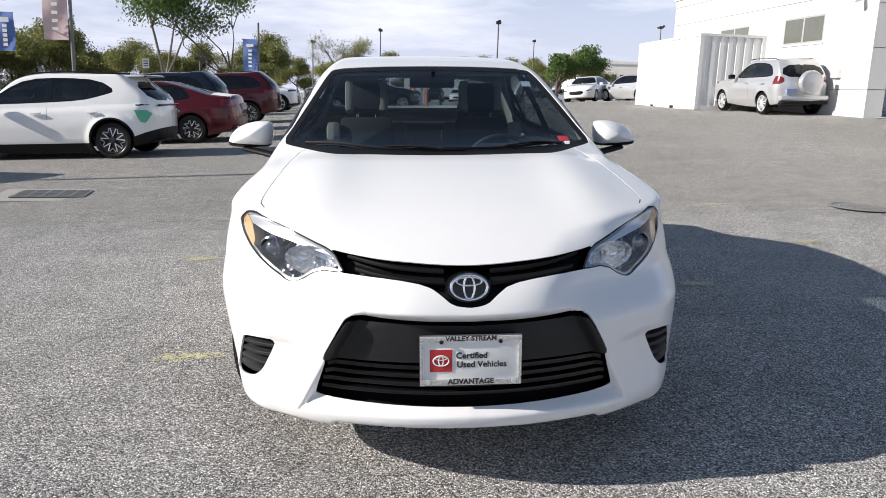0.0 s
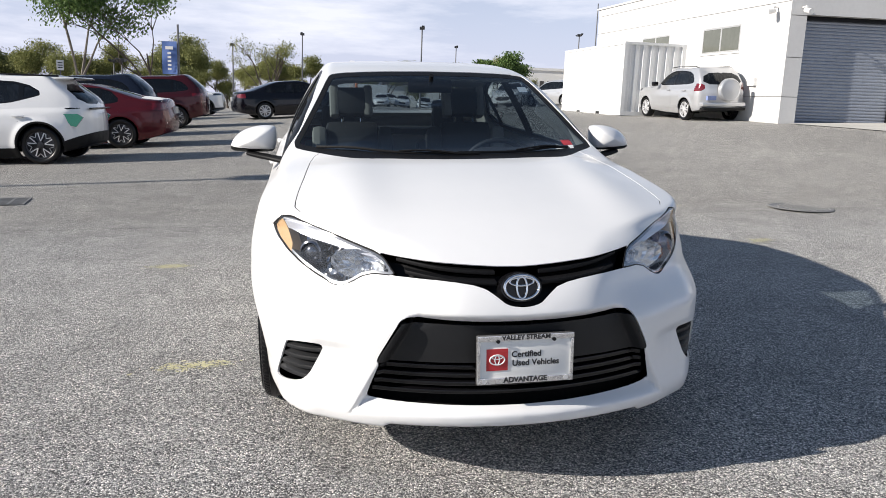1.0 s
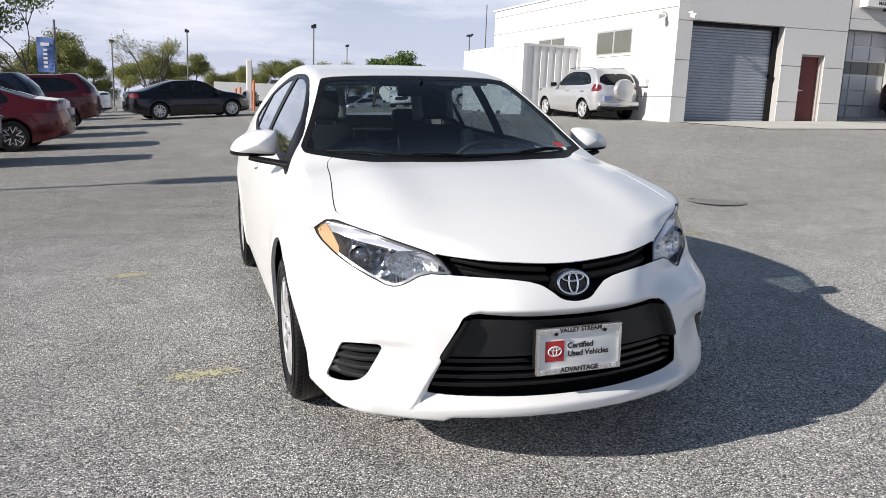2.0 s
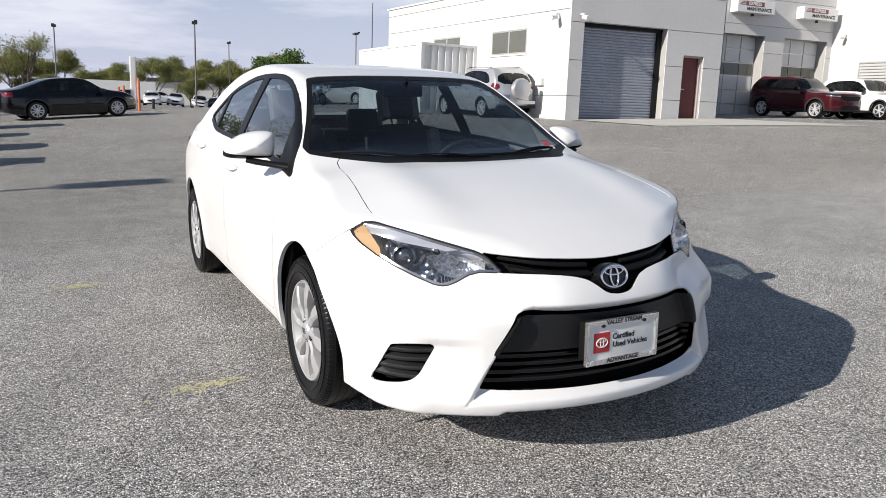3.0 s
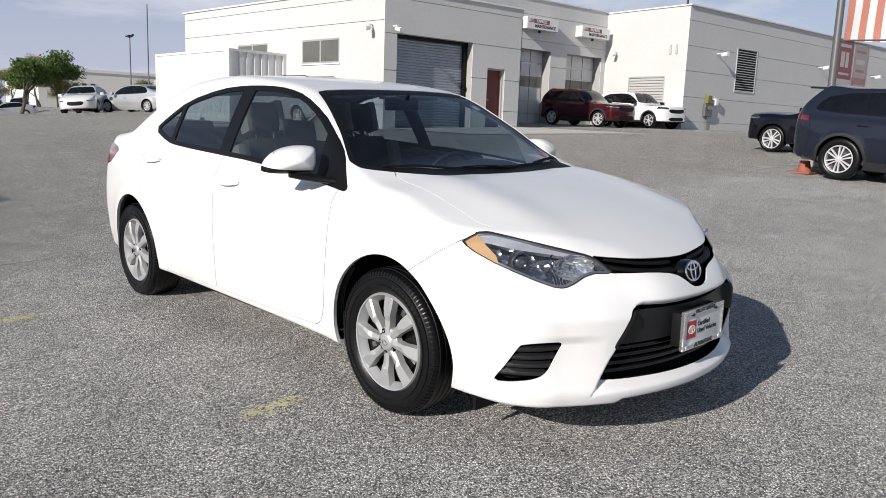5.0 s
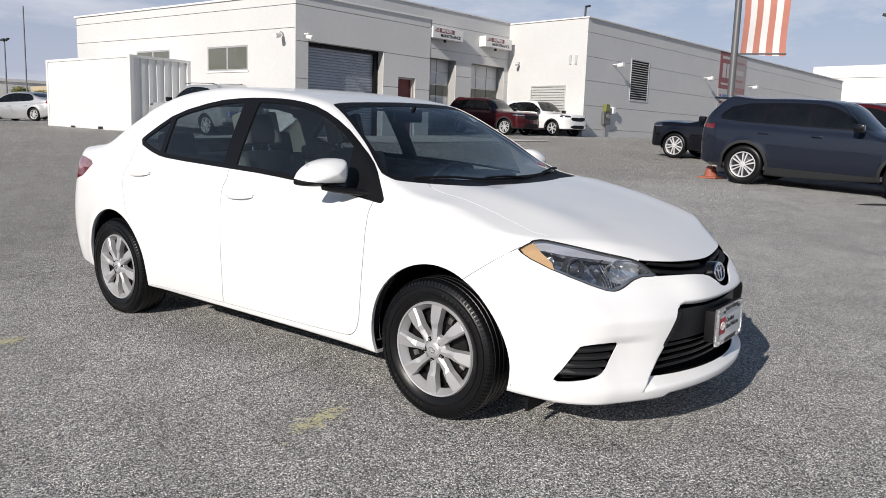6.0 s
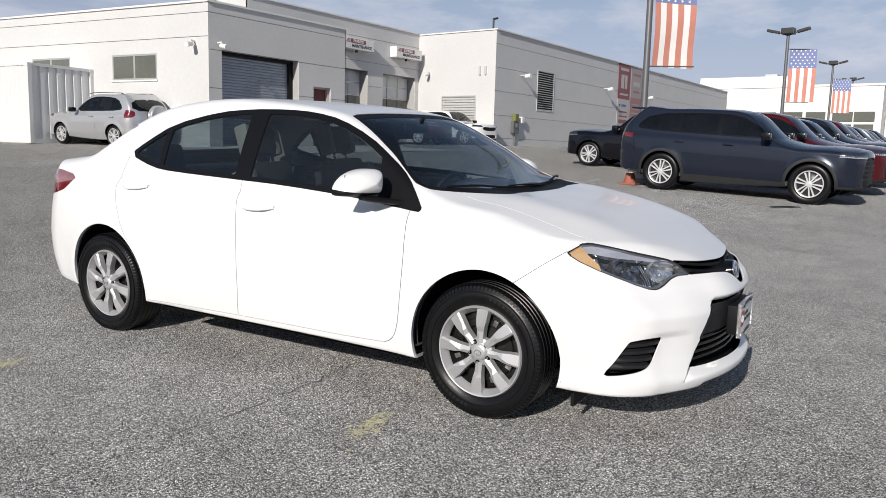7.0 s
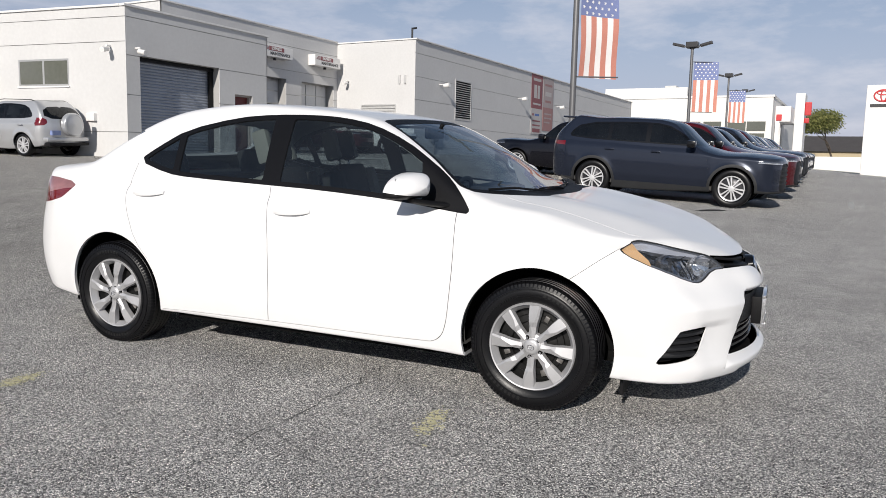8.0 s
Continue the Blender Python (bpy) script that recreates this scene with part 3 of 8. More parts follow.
class Skin:
    """A triangle mesh whose faces carry labels, and which can be cut along fields."""

    def __init__(self, F, V, T):
        self.F, self.V, self.T = F, V, T
        self.lab = np.array(["body"] * len(T), dtype="<U24")

    def cut(self, field, name, within=("body",), keep=None):
        """Faces where field < 0 (and keep holds) take the new label; faces across the line are split."""
        V, T, lab = self.V, self.T, self.lab
        ok = np.isin(lab, within)
        if keep is not None:
            ok &= keep(V[T].mean(1))
        if not ok.any():
            return
        used = np.unique(T[ok])
        d = np.full(len(V), 1.0)
        d[used] = field(V[used])
        d = np.where(np.abs(d) < 2e-4, -2e-4, d)
        s = d[T] < 0
        ns = s.sum(1)
        if name is not None:
            lab[ok & (ns == 3)] = name
        mixed = np.where(ok & ((ns == 1) | (ns == 2)))[0]
        if not len(mixed):
            return
        t, sm = T[mixed], s[mixed]
        lone_in = ns[mixed] == 1
        lone = np.where(lone_in, sm.argmax(1), (~sm).argmax(1))
        r = np.arange(len(t))
        a, b, c = t[r, lone], t[r, (lone + 1) % 3], t[r, (lone + 2) % 3]

        def mid(p, q):
            w = d[p] / (d[p] - d[q])
            return V[p] + (V[q] - V[p]) * w[:, None]

        e = np.concatenate([np.stack([np.minimum(a, b), np.maximum(a, b)], 1), np.stack([np.minimum(a, c), np.maximum(a, c)], 1)])
        ue, inv = np.unique(e, axis=0, return_inverse=True)
        inv = inv.reshape(-1)
        extra = mid(ue[:, 0], ue[:, 1])
        ab, ac = len(V) + inv[:len(t)], len(V) + inv[len(t):]
        self.V = np.concatenate([V, extra])
        mix_base = lab[mixed]
        name = mix_base if name is None else name
        tip = np.stack([a, ab, ac], 1)
        q1, q2 = np.stack([ab, b, c], 1), np.stack([ab, c, ac], 1)
        names_tip = np.where(lone_in, name, mix_base)
        names_q = np.where(lone_in, mix_base, name)
        keepm = np.ones(len(T), bool)
        keepm[mixed] = False
        self.T = np.concatenate([T[keepm], tip, q1, q2])
        self.lab = np.concatenate([lab[keepm], names_tip, names_q, names_q]).astype("<U24")

    def finish(self):
        self.V = onto(self.F, self.V)
        self.N = gradient(self.F, self.V)
        self.N /= np.maximum(np.linalg.norm(self.N, axis=1, keepdims=True), 1e-6)

    def take(self, labels, push=0.0, keep=None, rim=0.0):
        """Arrays of the faces with these labels, pushed along the normals, with a turned-in rim."""
        m = np.isin(self.lab, labels)
        if keep is not None:
            m &= keep(self.V[self.T].mean(1))
        T = self.T[m]
        used, inv = np.unique(T, return_inverse=True)
        T = inv.reshape(-1, 3)
        V, N = self.V[used] + self.N[used] * push, self.N[used]
        if rim and len(T):
            e = np.concatenate([T[:, [0, 1]], T[:, [1, 2]], T[:, [2, 0]]])
            key = np.sort(e, 1)
            u, first, cnt = np.unique(key, axis=0, return_index=True, return_counts=True)
            edge = e[first[cnt == 1]]
            a, b = edge[:, 0], edge[:, 1]
            A, B = V[a], V[b]
            C, D = B - N[b] * rim, A - N[a] * rim
            fn = np.cross(B - A, N[a])
            fn /= np.maximum(np.linalg.norm(fn, axis=1, keepdims=True), 1e-9)
            k = len(V) + 4 * np.arange(len(edge))
            V = np.concatenate([V, np.stack([A, B, C, D], 1).reshape(-1, 3)])
            N = np.concatenate([N, np.repeat(fn, 4, 0)])
            T = np.concatenate([T, np.stack([k + 1, k, k + 3], 1), np.stack([k + 1, k + 3, k + 2], 1)])
        return V, T, N


def skin_part(name, arrays, material, parent, label="", inward=False):
    V, T, N = arrays
    if not len(T):
        return None
    if inward:
        T, N = T[:, ::-1], -N
    me = bpy.data.meshes.new(name)
    me.from_pydata(V.tolist(), [], T.tolist())
    me.polygons.foreach_set("use_smooth", [True] * len(me.polygons))
    me.normals_split_custom_set_from_vertices(N.tolist())
    return link_mesh(name, me, material, parent, label)


def along(i, j, pts):
    return lambda V: poly_sdf(np.abs(V[:, i]) if i == 1 else V[:, i], np.abs(V[:, j]) if j == 1 else V[:, j], pts)


def line_gap(i, j, pts, half=0.0025):
    """Distance to an open line less half a gap."""
    p = np.array(pts, float)

    def f(V):
        u, v = (np.abs(V[:, k]) if k == 1 else V[:, k] for k in (i, j))
        best = np.full(len(V), 1e9)
        for (x0, y0), (x1, y1) in zip(p[:-1], p[1:]):
            dx, dy = x1 - x0, y1 - y0
            t = np.clip(((u - x0) * dx + (v - y0) * dy) / (dx * dx + dy * dy + 1e-12), 0, 1)
            best = np.minimum(best, np.hypot(u - x0 - t * dx, v - y0 - t * dy))
        return best - half
    return f


def line_side(i, j, pts):
    """Signed distance to an open line, by the side of its nearest piece."""
    p = np.array(pts, float)

    def f(V):
        u, v = (np.abs(V[:, k]) if k == 1 else V[:, k] for k in (i, j))
        best, sign = np.full(len(V), 1e9), np.ones(len(V))
        for (x0, y0), (x1, y1) in zip(p[:-1], p[1:]):
            dx, dy = x1 - x0, y1 - y0
            t = np.clip(((u - x0) * dx + (v - y0) * dy) / (dx * dx + dy * dy + 1e-12), 0, 1)
            d = np.hypot(u - x0 - t * dx, v - y0 - t * dy)
            near = d < best
            best = np.where(near, d, best)
            sign = np.where(near, np.where(dx * (v - y0) - dy * (u - x0) < 0, -1, 1), sign)
        return np.where(best < 0.05, best * sign, 1.0)
    return f


def arch_field(s):
    def f(V):
        return np.minimum(*[np.hypot(V[:, 0] - ax, V[:, 2] - az) for ax, az in arch_centres(s)]) - s["arch"]
    return f


side_only = lambda lim: (lambda C: np.abs(C[:, 1]) > lim)
right_side = lambda C: C[:, 1] < 0
left_side = lambda C: C[:, 1] >= 0


# ---- wheels ----
def spoke(bm, n, r0, r1, w0, w1, y, thick, twist=0.0, split=0.0, start=0.0):
    for i in range(n):
        a = 2 * math.pi * i / n + start
        for sgn in ((-1, 1) if split else (0,)):
            m = Matrix.Rotation(a, 4, "Y")
            o0, o1 = sgn * split * 0.4, sgn * split
            pts = [(r0, o0 - w0), (r1, o1 - w1 + twist), (r1, o1 + w1 + twist), (r0, o0 + w0)]
            vs = []
            for yy, sh in ((y, 0.8), (y - thick, 1.15)):
                for k, (r, t) in enumerate(pts):
                    dip = 0.0 if r == r0 else -0.012
                    mid_t = o0 if r == r0 else o1 + twist
                    vs.append(bm.verts.new(m @ Vector((r, yy + dip, mid_t + (t - mid_t) * sh))))
            for q in ((0, 1, 2, 3), (0, 4, 5, 1), (1, 5, 6, 2), (2, 6, 7, 3), (3, 7, 4, 0)):
                bm.faces.new([vs[k] for k in q])
    return bm


def tyre_profile(R, r, w):
    h = w / 2
    return [(r - 0.004, h * 0.80), (r + 0.008, h * 0.92), (r + (R - r) * 0.3, h * 1.03), (r + (R - r) * 0.55, h * 1.06), (R - 0.034, h * 1.0), (R - 0.014, h * 0.93), (R - 0.004, h * 0.80),
            (R, h * 0.55), (R, -h * 0.55), (R - 0.004, -h * 0.80), (R - 0.014, -h * 0.93), (R - 0.034, -h), (r + (R - r) * 0.5, -h * 1.06), (r, -h * 0.85)]


WHEEL_CACHE = {}


def wheel_meshes(R, rim_r, w, style, n):
    """Meshes of one wheel whose outer face looks along +y."""
    key = (R, rim_r, w, style)
    if key in WHEEL_CACHE:
        return WHEEL_CACHE[key]
    out = {}

    def keep(name, bm, material, smooth=35, turns=(0.0,)):
        me = bpy.data.meshes.new(name)
        bmesh.ops.recalc_face_normals(bm, faces=bm.faces[:])
        bm.to_mesh(me)
        bm.free()
        me.polygons.foreach_set("use_smooth", [True] * len(me.polygons))
        me.set_sharp_from_angle(angle=radians(smooth))
        me.materials.append(M[material])
        out[name] = (me, turns)

    bm = lathe(tyre_profile(R, rim_r, w), n)
    h = w / 2
    if n > 40:
        for k in range(5):
            y = -h * 0.6 + k * h * 0.3
            lathe([(R - 0.001, y - 0.012), (R + 0.003, y - 0.010), (R + 0.003, y + 0.010), (R - 0.001, y + 0.012)], n, bm)
        for i in range(96):
            m = Matrix.Rotation(2 * math.pi * i / 96, 4, "Y")
            for sg in (-1, 1):
                rows = [[(rr, sg * yy, zz) for zz in (-0.0062, 0.0062)] for rr, yy in ((R + 0.0015, h * 0.62), (R - 0.001, h * 0.80), (R - 0.010, h * 0.94), (R - 0.026, h * 0.99))]
                vs = [[bm.verts.new(m @ Vector(p)) for p in row] for row in rows]
                lo_v = [[bm.verts.new(m @ Vector((p[0] - 0.010, p[1] * 0.96, p[2]))) for p in row] for row in rows]
                for k in range(3):
                    bm.faces.new((vs[k][0], vs[k][1], vs[k + 1][1], vs[k + 1][0]))
                    bm.faces.new((vs[k][0], vs[k + 1][0], lo_v[k + 1][0], lo_v[k][0]))
                    bm.faces.new((vs[k + 1][1], vs[k][1], lo_v[k][1], lo_v[k + 1][1]))
        lathe([(rim_r + 0.035, h * 1.02), (rim_r + 0.036, h * 1.075), (rim_r + 0.040, h * 1.075), (rim_r + 0.041, h * 1.03)], n, bm)
        lathe([(R - 0.040, h * 1.0), (R - 0.039, h * 1.055), (R - 0.034, h * 1.05), (R - 0.033, h * 0.98)], n, bm)
    keep("tyre", bm, "rubber", 40)
    lip = h * 0.86
    if style == "cover":
        # plastic wheel cover: a dished band, eight broad creased blades, a hub with five nut wells
        band = rim_r * 0.875
        bm = lathe([(rim_r + 0.003, lip), (rim_r - 0.002, lip + 0.009), (rim_r - 0.008, lip + 0.007), (rim_r - 0.012, lip - 0.003), (band, lip - 0.020), (band - 0.004, lip - 0.032)], n)
        keep("cover_ring", bm, "wheel_cover", 28)
        bm = bmesh.new()
        rows = []
        for r, wd, up, ridge in ((0.046, 0.016, 0.006, 0.0), (0.075, 0.0165, 0.005, -0.1), (0.098, 0.0170, 0.006, -0.45), (0.120, 0.0205, 0.011, 0.15), (0.150, 0.0255, 0.010, 0.6), (rim_r - 0.012, 0.0290, 0.004, 0.7), (rim_r - 0.004, 0.0285, -0.001, 0.7)):
            off = 0.010 * (r / rim_r - 0.45)
            y = lip + up
            rows.append([(r, y - 0.034, off - wd * 1.12), (r, y - 0.004, off - wd), (r, y + 0.0035, off + wd * ridge), (r, y - 0.003, off + wd), (r, y - 0.034, off + wd * 1.12)])
        vs = [[bm.verts.new(Vector(p)) for p in row] for row in rows]
        for p, q in zip(vs[:-1], vs[1:]):
            for k in range(4):
                bm.faces.new((p[k], p[k + 1], q[k + 1], q[k]))
        bm.faces.new(vs[-1])
        keep("cover_blade", bm, "wheel_cover", 12, [2 * math.pi * i / 8 + 0.2 for i in range(8)])
        bm = lathe([(0.068, lip - 0.030), (0.064, lip - 0.006), (0.056, lip - 0.001), (0.040, lip + 0.003), (0.034, lip + 0.010), (0.026, lip + 0.013), (0.0005, lip + 0.014)], 40)
        keep("centre_cap", bm, "wheel_cover", 30)
        badge = bmesh.new()
        for ra, rb, up in ((0.019, 0.013, 0.0), (0.006, 0.012, 0.0), (0.013, 0.0045, 0.006)):
            rg = []
            for i in range(24):
                t = 2 * math.pi * i / 24
                rg.append([badge.verts.new((ra * math.cos(t) * k, lip + y, up + rb * math.sin(t) * k)) for k, y in ((1.0, 0.013), (0.93, 0.0165), (0.80, 0.0165), (0.73, 0.013))])
            for i in range(24):
                for j in range(3):
                    badge.faces.new((rg[i][j], rg[i][j + 1], rg[(i + 1) % 24][j + 1], rg[(i + 1) % 24][j]))
        keep("hub_badge", badge, "chrome", 30)
        bm = lathe([(rim_r - 0.02, lip - 0.036), (rim_r - 0.035, lip - 0.060), (0.10, lip - 0.055), (0.03, lip - 0.040)], n)
        keep("steel_rim", bm, "steel_dark", 30)
        bm = bmesh.new()
        tube(bm, (0.049, lip - 0.004, 0), (0.049, lip + 0.0045, 0), 0.0115, 0.0105, 12)
        keep("nut_well", bm, "well", 30, [2 * math.pi * i / 5 + 0.4 for i in range(5)])
        bm = bmesh.new()
        tube(bm, (0.049, lip + 0.002, 0), (0.049, lip + 0.0075, 0), 0.007, 0.006, 6)
        keep("wheel_nut", bm, "chrome", 30, [2 * math.pi * i / 5 + 0.4 for i in range(5)])
        bm = bmesh.new()
        lathe([(0.150, lip - 0.054), (0.147, lip - 0.048), (0.118, lip - 0.046), (0.112, lip - 0.056)], n, bm)
        keep("brake_drum", bm, "steel_dark", 30)
        bm = bmesh.new()
        box(bm, 0.128, 0.158, lip - 0.052, lip - 0.036, -0.012, 0.012, bevel=0.003)
        keep("rim_boss", bm, "disc", 30, [2 * math.pi * (i + 0.5) / 8 + 0.2 for i in (0, 2, 3, 5)])
        # raised writing on the sidewall, as plain bars
        rc = rim_r + (R - rim_r) * 0.48
        bm = boxes((rc - 0.008, rc + 0.008, h * 1.035, h * 1.066, -0.006, 0.006))
        keep("sidewall_mark", bm, "tyre_text", 30, [a0 + i * 0.088 for a0, cnt in ((0.9, 9), (4.1, 8)) for i in range(cnt)])
    else:
        bm = lathe([(rim_r + 0.004, lip), (rim_r - 0.004, lip + 0.008), (rim_r - 0.018, lip + 0.004), (rim_r - 0.025, lip - 0.03), (rim_r - 0.03, -h * 0.7)], n)
        if style == "ten":
            spoke(bm, 5, 0.05, rim_r - 0.012, 0.017, 0.021, lip, 0.03, split=0.05)
        elif style == "five":
            spoke(bm, 5, 0.04, rim_r - 0.012, 0.030, 0.036, lip, 0.03, twist=0.03)
        elif style == "web":
            spoke(bm, 5, 0.04, rim_r - 0.012, 0.020, 0.050, lip, 0.03)
            spoke(bm, 10, rim_r * 0.5, rim_r - 0.012, 0.008, 0.014, lip - 0.004, 0.03, start=0.3)
        elif style == "twelve":
            spoke(bm, 6, 0.05, rim_r - 0.012, 0.013, 0.017, lip, 0.03, split=0.042)
        elif style == "six":
            spoke(bm, 6, 0.04, rim_r - 0.012, 0.026, 0.022, lip, 0.03)
        lathe([(0.06, lip - 0.01), (0.055, lip + 0.004), (0.03, lip + 0.008), (0.0005, lip + 0.009)], 20, bm)
        keep("rim", bm, "alloy_dark" if style == "web" else "alloy", 30)
        if style == "web":
            bm = bmesh.new()
            for sgn in (-1, 1):
                spoke(bm, 5, rim_r * 0.28, rim_r - 0.014, 0.008, 0.015, lip + 0.003, 0.012, twist=sgn * 0.058)
                spoke(bm, 5, rim_r * 0.62, rim_r - 0.014, 0.006, 0.010, lip + 0.003, 0.012, twist=sgn * 0.07, start=0.63)
            keep("rim_accent", bm, "alloy", 30)
        bm = lathe([(rim_r - 0.03, lip - 0.06), (0.15, lip - 0.055), (0.14, lip - 0.05), (0.02, lip - 0.045)], n)
        keep("brake_disc", bm, "alloy_dark", 30)
    WHEEL_CACHE[key] = out
    return out


def add_wheels(car, s, track, style, n=36):
    ms = wheel_meshes(s["radius"], s["rim"], s["tyre_w"], style, n)
    for ax in (0.0, -s["wheelbase"]):
        for sg in (-1, 1):
            w = new("wheel")
            w.parent = car
            turn = 0 if sg > 0 else 180
            w.matrix_basis = pose(ax, sg * track, s["radius"], 0, 37 * (ax < 0) + (11 if sg > 0 else -14), turn)
            for k, (me, turns) in ms.items():
                for a in turns:
                    o = new(k, me)
                    o.parent = w
                    o.rotation_euler = (0, a, 0)
            cav = link_mesh("wheel_well", well_mesh(s, sg), "well", car)
            ox, oz = arch_centres(s)[0 if ax == 0 else 1]
            cav.location = (ox, 0, oz)


def well_mesh(s, sg):
    r = s["arch"] + 0.012
    bm = bmesh.new()
    n = 20
    ring = []
    for y in (s["width"] / 2 - 0.06, s["width"] / 2 - 0.36):
        ring.append([bm.verts.new((r * math.cos(a), sg * y, r * math.sin(a))) for a in np.linspace(-0.25, math.pi + 0.25, n)])
    for i in range(n - 1):
        bm.faces.new((ring[0][i], ring[0][i + 1], ring[1][i + 1], ring[1][i]))
    c = bm.verts.new((0, sg * (s["width"] / 2 - 0.36), -0.05))
    for i in range(n - 1):
        bm.faces.new((ring[1][i], ring[1][i + 1], c))
    me = bpy.data.meshes.new("wheel_well")
    bm.to_mesh(me)
    bm.free()
    return me


# ---- ground ----
GC = [-0.016897439, -0.0015286064, 0.0040498738, 0.001109537, 0.0050410802, 0.00096232679, -8.5917833e-05, -0.00010100648, 1.4545502e-05]


def ground_z(x, y):
    X, Y = 22 * np.tanh(np.asarray(x) / 22), 34 * np.tanh(np.asarray(y) / 34)
    x, y = np.asarray(x, float), np.asarray(y, float)
    far = 1.0 / (1 + np.exp(-(y - 44) / 2.0)) / (1 + np.exp((x - 7.5) / 1.5))
    dip = 1.0 / (1 + np.exp(-(y - 60) / 5.0)) / (1 + np.exp(-(x - 6))) / (1 + np.exp((x - 16) / 2))
    return -0.75 * far - 1.3 * dip + GC[0] + GC[1] * X + GC[2] * Y + GC[3] * X * X + GC[4] * X * Y + GC[5] * Y * Y + GC[6] * X * X * Y + GC[7] * X * Y * Y + GC[8] * X * X * X


def gz(x, y):
    return float(ground_z(x, y))


def build_ground():
    def steps(near, far, n):
        t = np.linspace(-1, 1, n)
        return np.sign(t) * (near * np.abs(t) + (far - near) * np.abs(t) ** 5)
    xs, ys = steps(40, 900, 161), steps(40, 900, 161) + 12
    bm = bmesh.new()
    V = [[bm.verts.new((x, y, gz(x, y))) for y in ys] for x in xs]
    for i in range(len(xs) - 1):
        for j in range(len(ys) - 1):
            bm.faces.new((V[i][j], V[i + 1][j], V[i + 1][j + 1], V[i][j + 1]))
    return tagged(part("ground", bm, "asphalt", smooth=60), "worn grey asphalt car park with coarse light aggregate", "ground", kind="structure")


build_ground()


# ---- the white sedan ----
HERO = dict(
    top=([-3.9, -3.68, -3.5, -3.25, -3.02, -2.88, -2.65, -2.45, -2.17, -1.9, -1.6, -1.35, -1.15, -0.95, -0.6, -0.36, -0.2, 0.1, 0.4, 0.65, 0.82, 0.95, 1.1],
         [0.98, 1.055, 1.09, 1.115, 1.16, 1.235, 1.36, 1.432, 1.475, 1.488, 1.475, 1.455, 1.432, 1.392, 1.225, 1.085, 1.028, 0.982, 0.915, 0.835, 0.75, 0.65, 0.45]),
    plan=([-3.9, -3.6, -3.3, -3.0, -2.7, -2.0, -1.2, -0.5, 0.0, 0.25, 0.45, 0.65, 0.8, 1.0],
          [0.65, 0.75, 0.822, 0.862, 0.88, 0.886, 0.886, 0.884, 0.886, 0.887, 0.872, 0.825, 0.755, 0.61]),
    side=([0.1, 0.2, 0.3, 0.42, 0.58, 0.72, 0.84, 0.91, 0.95], [-0.065, -0.035, -0.017, -0.008, 0.0, -0.006, -0.024, -0.05, -0.085]),
    belt=([-3.9, -3.0, -2.5, -1.5, -0.4, 0.2, 0.6, 1.0], [1.02, 1.01, 0.99, 0.965, 0.935, 0.93, 0.92, 0.9]),
    lean=0.42, lean2=0.25,
    nose=([0.1, 0.19, 0.25, 0.30, 0.36, 0.5, 0.6, 0.68, 0.76, 0.9], [0.90, 0.972, 0.998, 0.988, 0.98, 0.985, 0.98, 0.955, 0.905, 0.80]),
    sweep=([0, 0.1, 0.3, 0.5, 0.62, 0.72, 0.8, 0.9], [0, 0.004, 0.040, 0.118, 0.198, 0.278, 0.390, 0.62]),
    tail=([0.1, 0.25, 0.5, 0.7, 0.9, 1.1], [3.48, 3.60, 3.69, 3.675, 3.62, 3.58]),
    tsweep=([0, 0.3, 0.6, 0.75, 0.9], [0, 0.03, 0.13, 0.24, 0.5]),
    low=([-3.9, -3.3, -2.9, -2.3, -0.4, 0.35, 0.5, 1.0], [0.36, 0.28, 0.25, 0.245, 0.228, 0.205, 0.195, 0.2]),
    roof=(-1.0, -2.3), bow=0.12, crown=0.028, crown4=0.07, wheelbase=2.7, rim=0.212, tyre_w=0.205, width=1.776, radius=0.316, arch=0.372, flare=0.008, k=0.045, kf=0.05,
    lampband=([0, 0.22, 0.38, 0.50, 0.57, 0.70, 0.80, 0.95], [0, 0, 0.062, 0.086, 0.097, 0.108, 0.115, 0.115]), chin=0.016, klow=0.014, tuck=0.040,
    ridge=0.015, bezel=[(-0.2, 0.588), (0.33, 0.596), (0.372, 0.584), (0.44, 0.46), (0.565, 0.232), (0.50, 0.25), (-0.2, 0.262)],
    arch_off=((0.016, 0.014), (0.016, 0.014)),
    dents=((-1.366, 0.883), (-2.40, 0.943)))

CAR_AT = Matrix(((0.07386, 0.99677, -0.03173, 0.0205), (-0.99727, 0.07374, -0.00460, 3.2430), (-0.00225, 0.03198, 0.99949, 0.0216), (0, 0, 0, 1)))


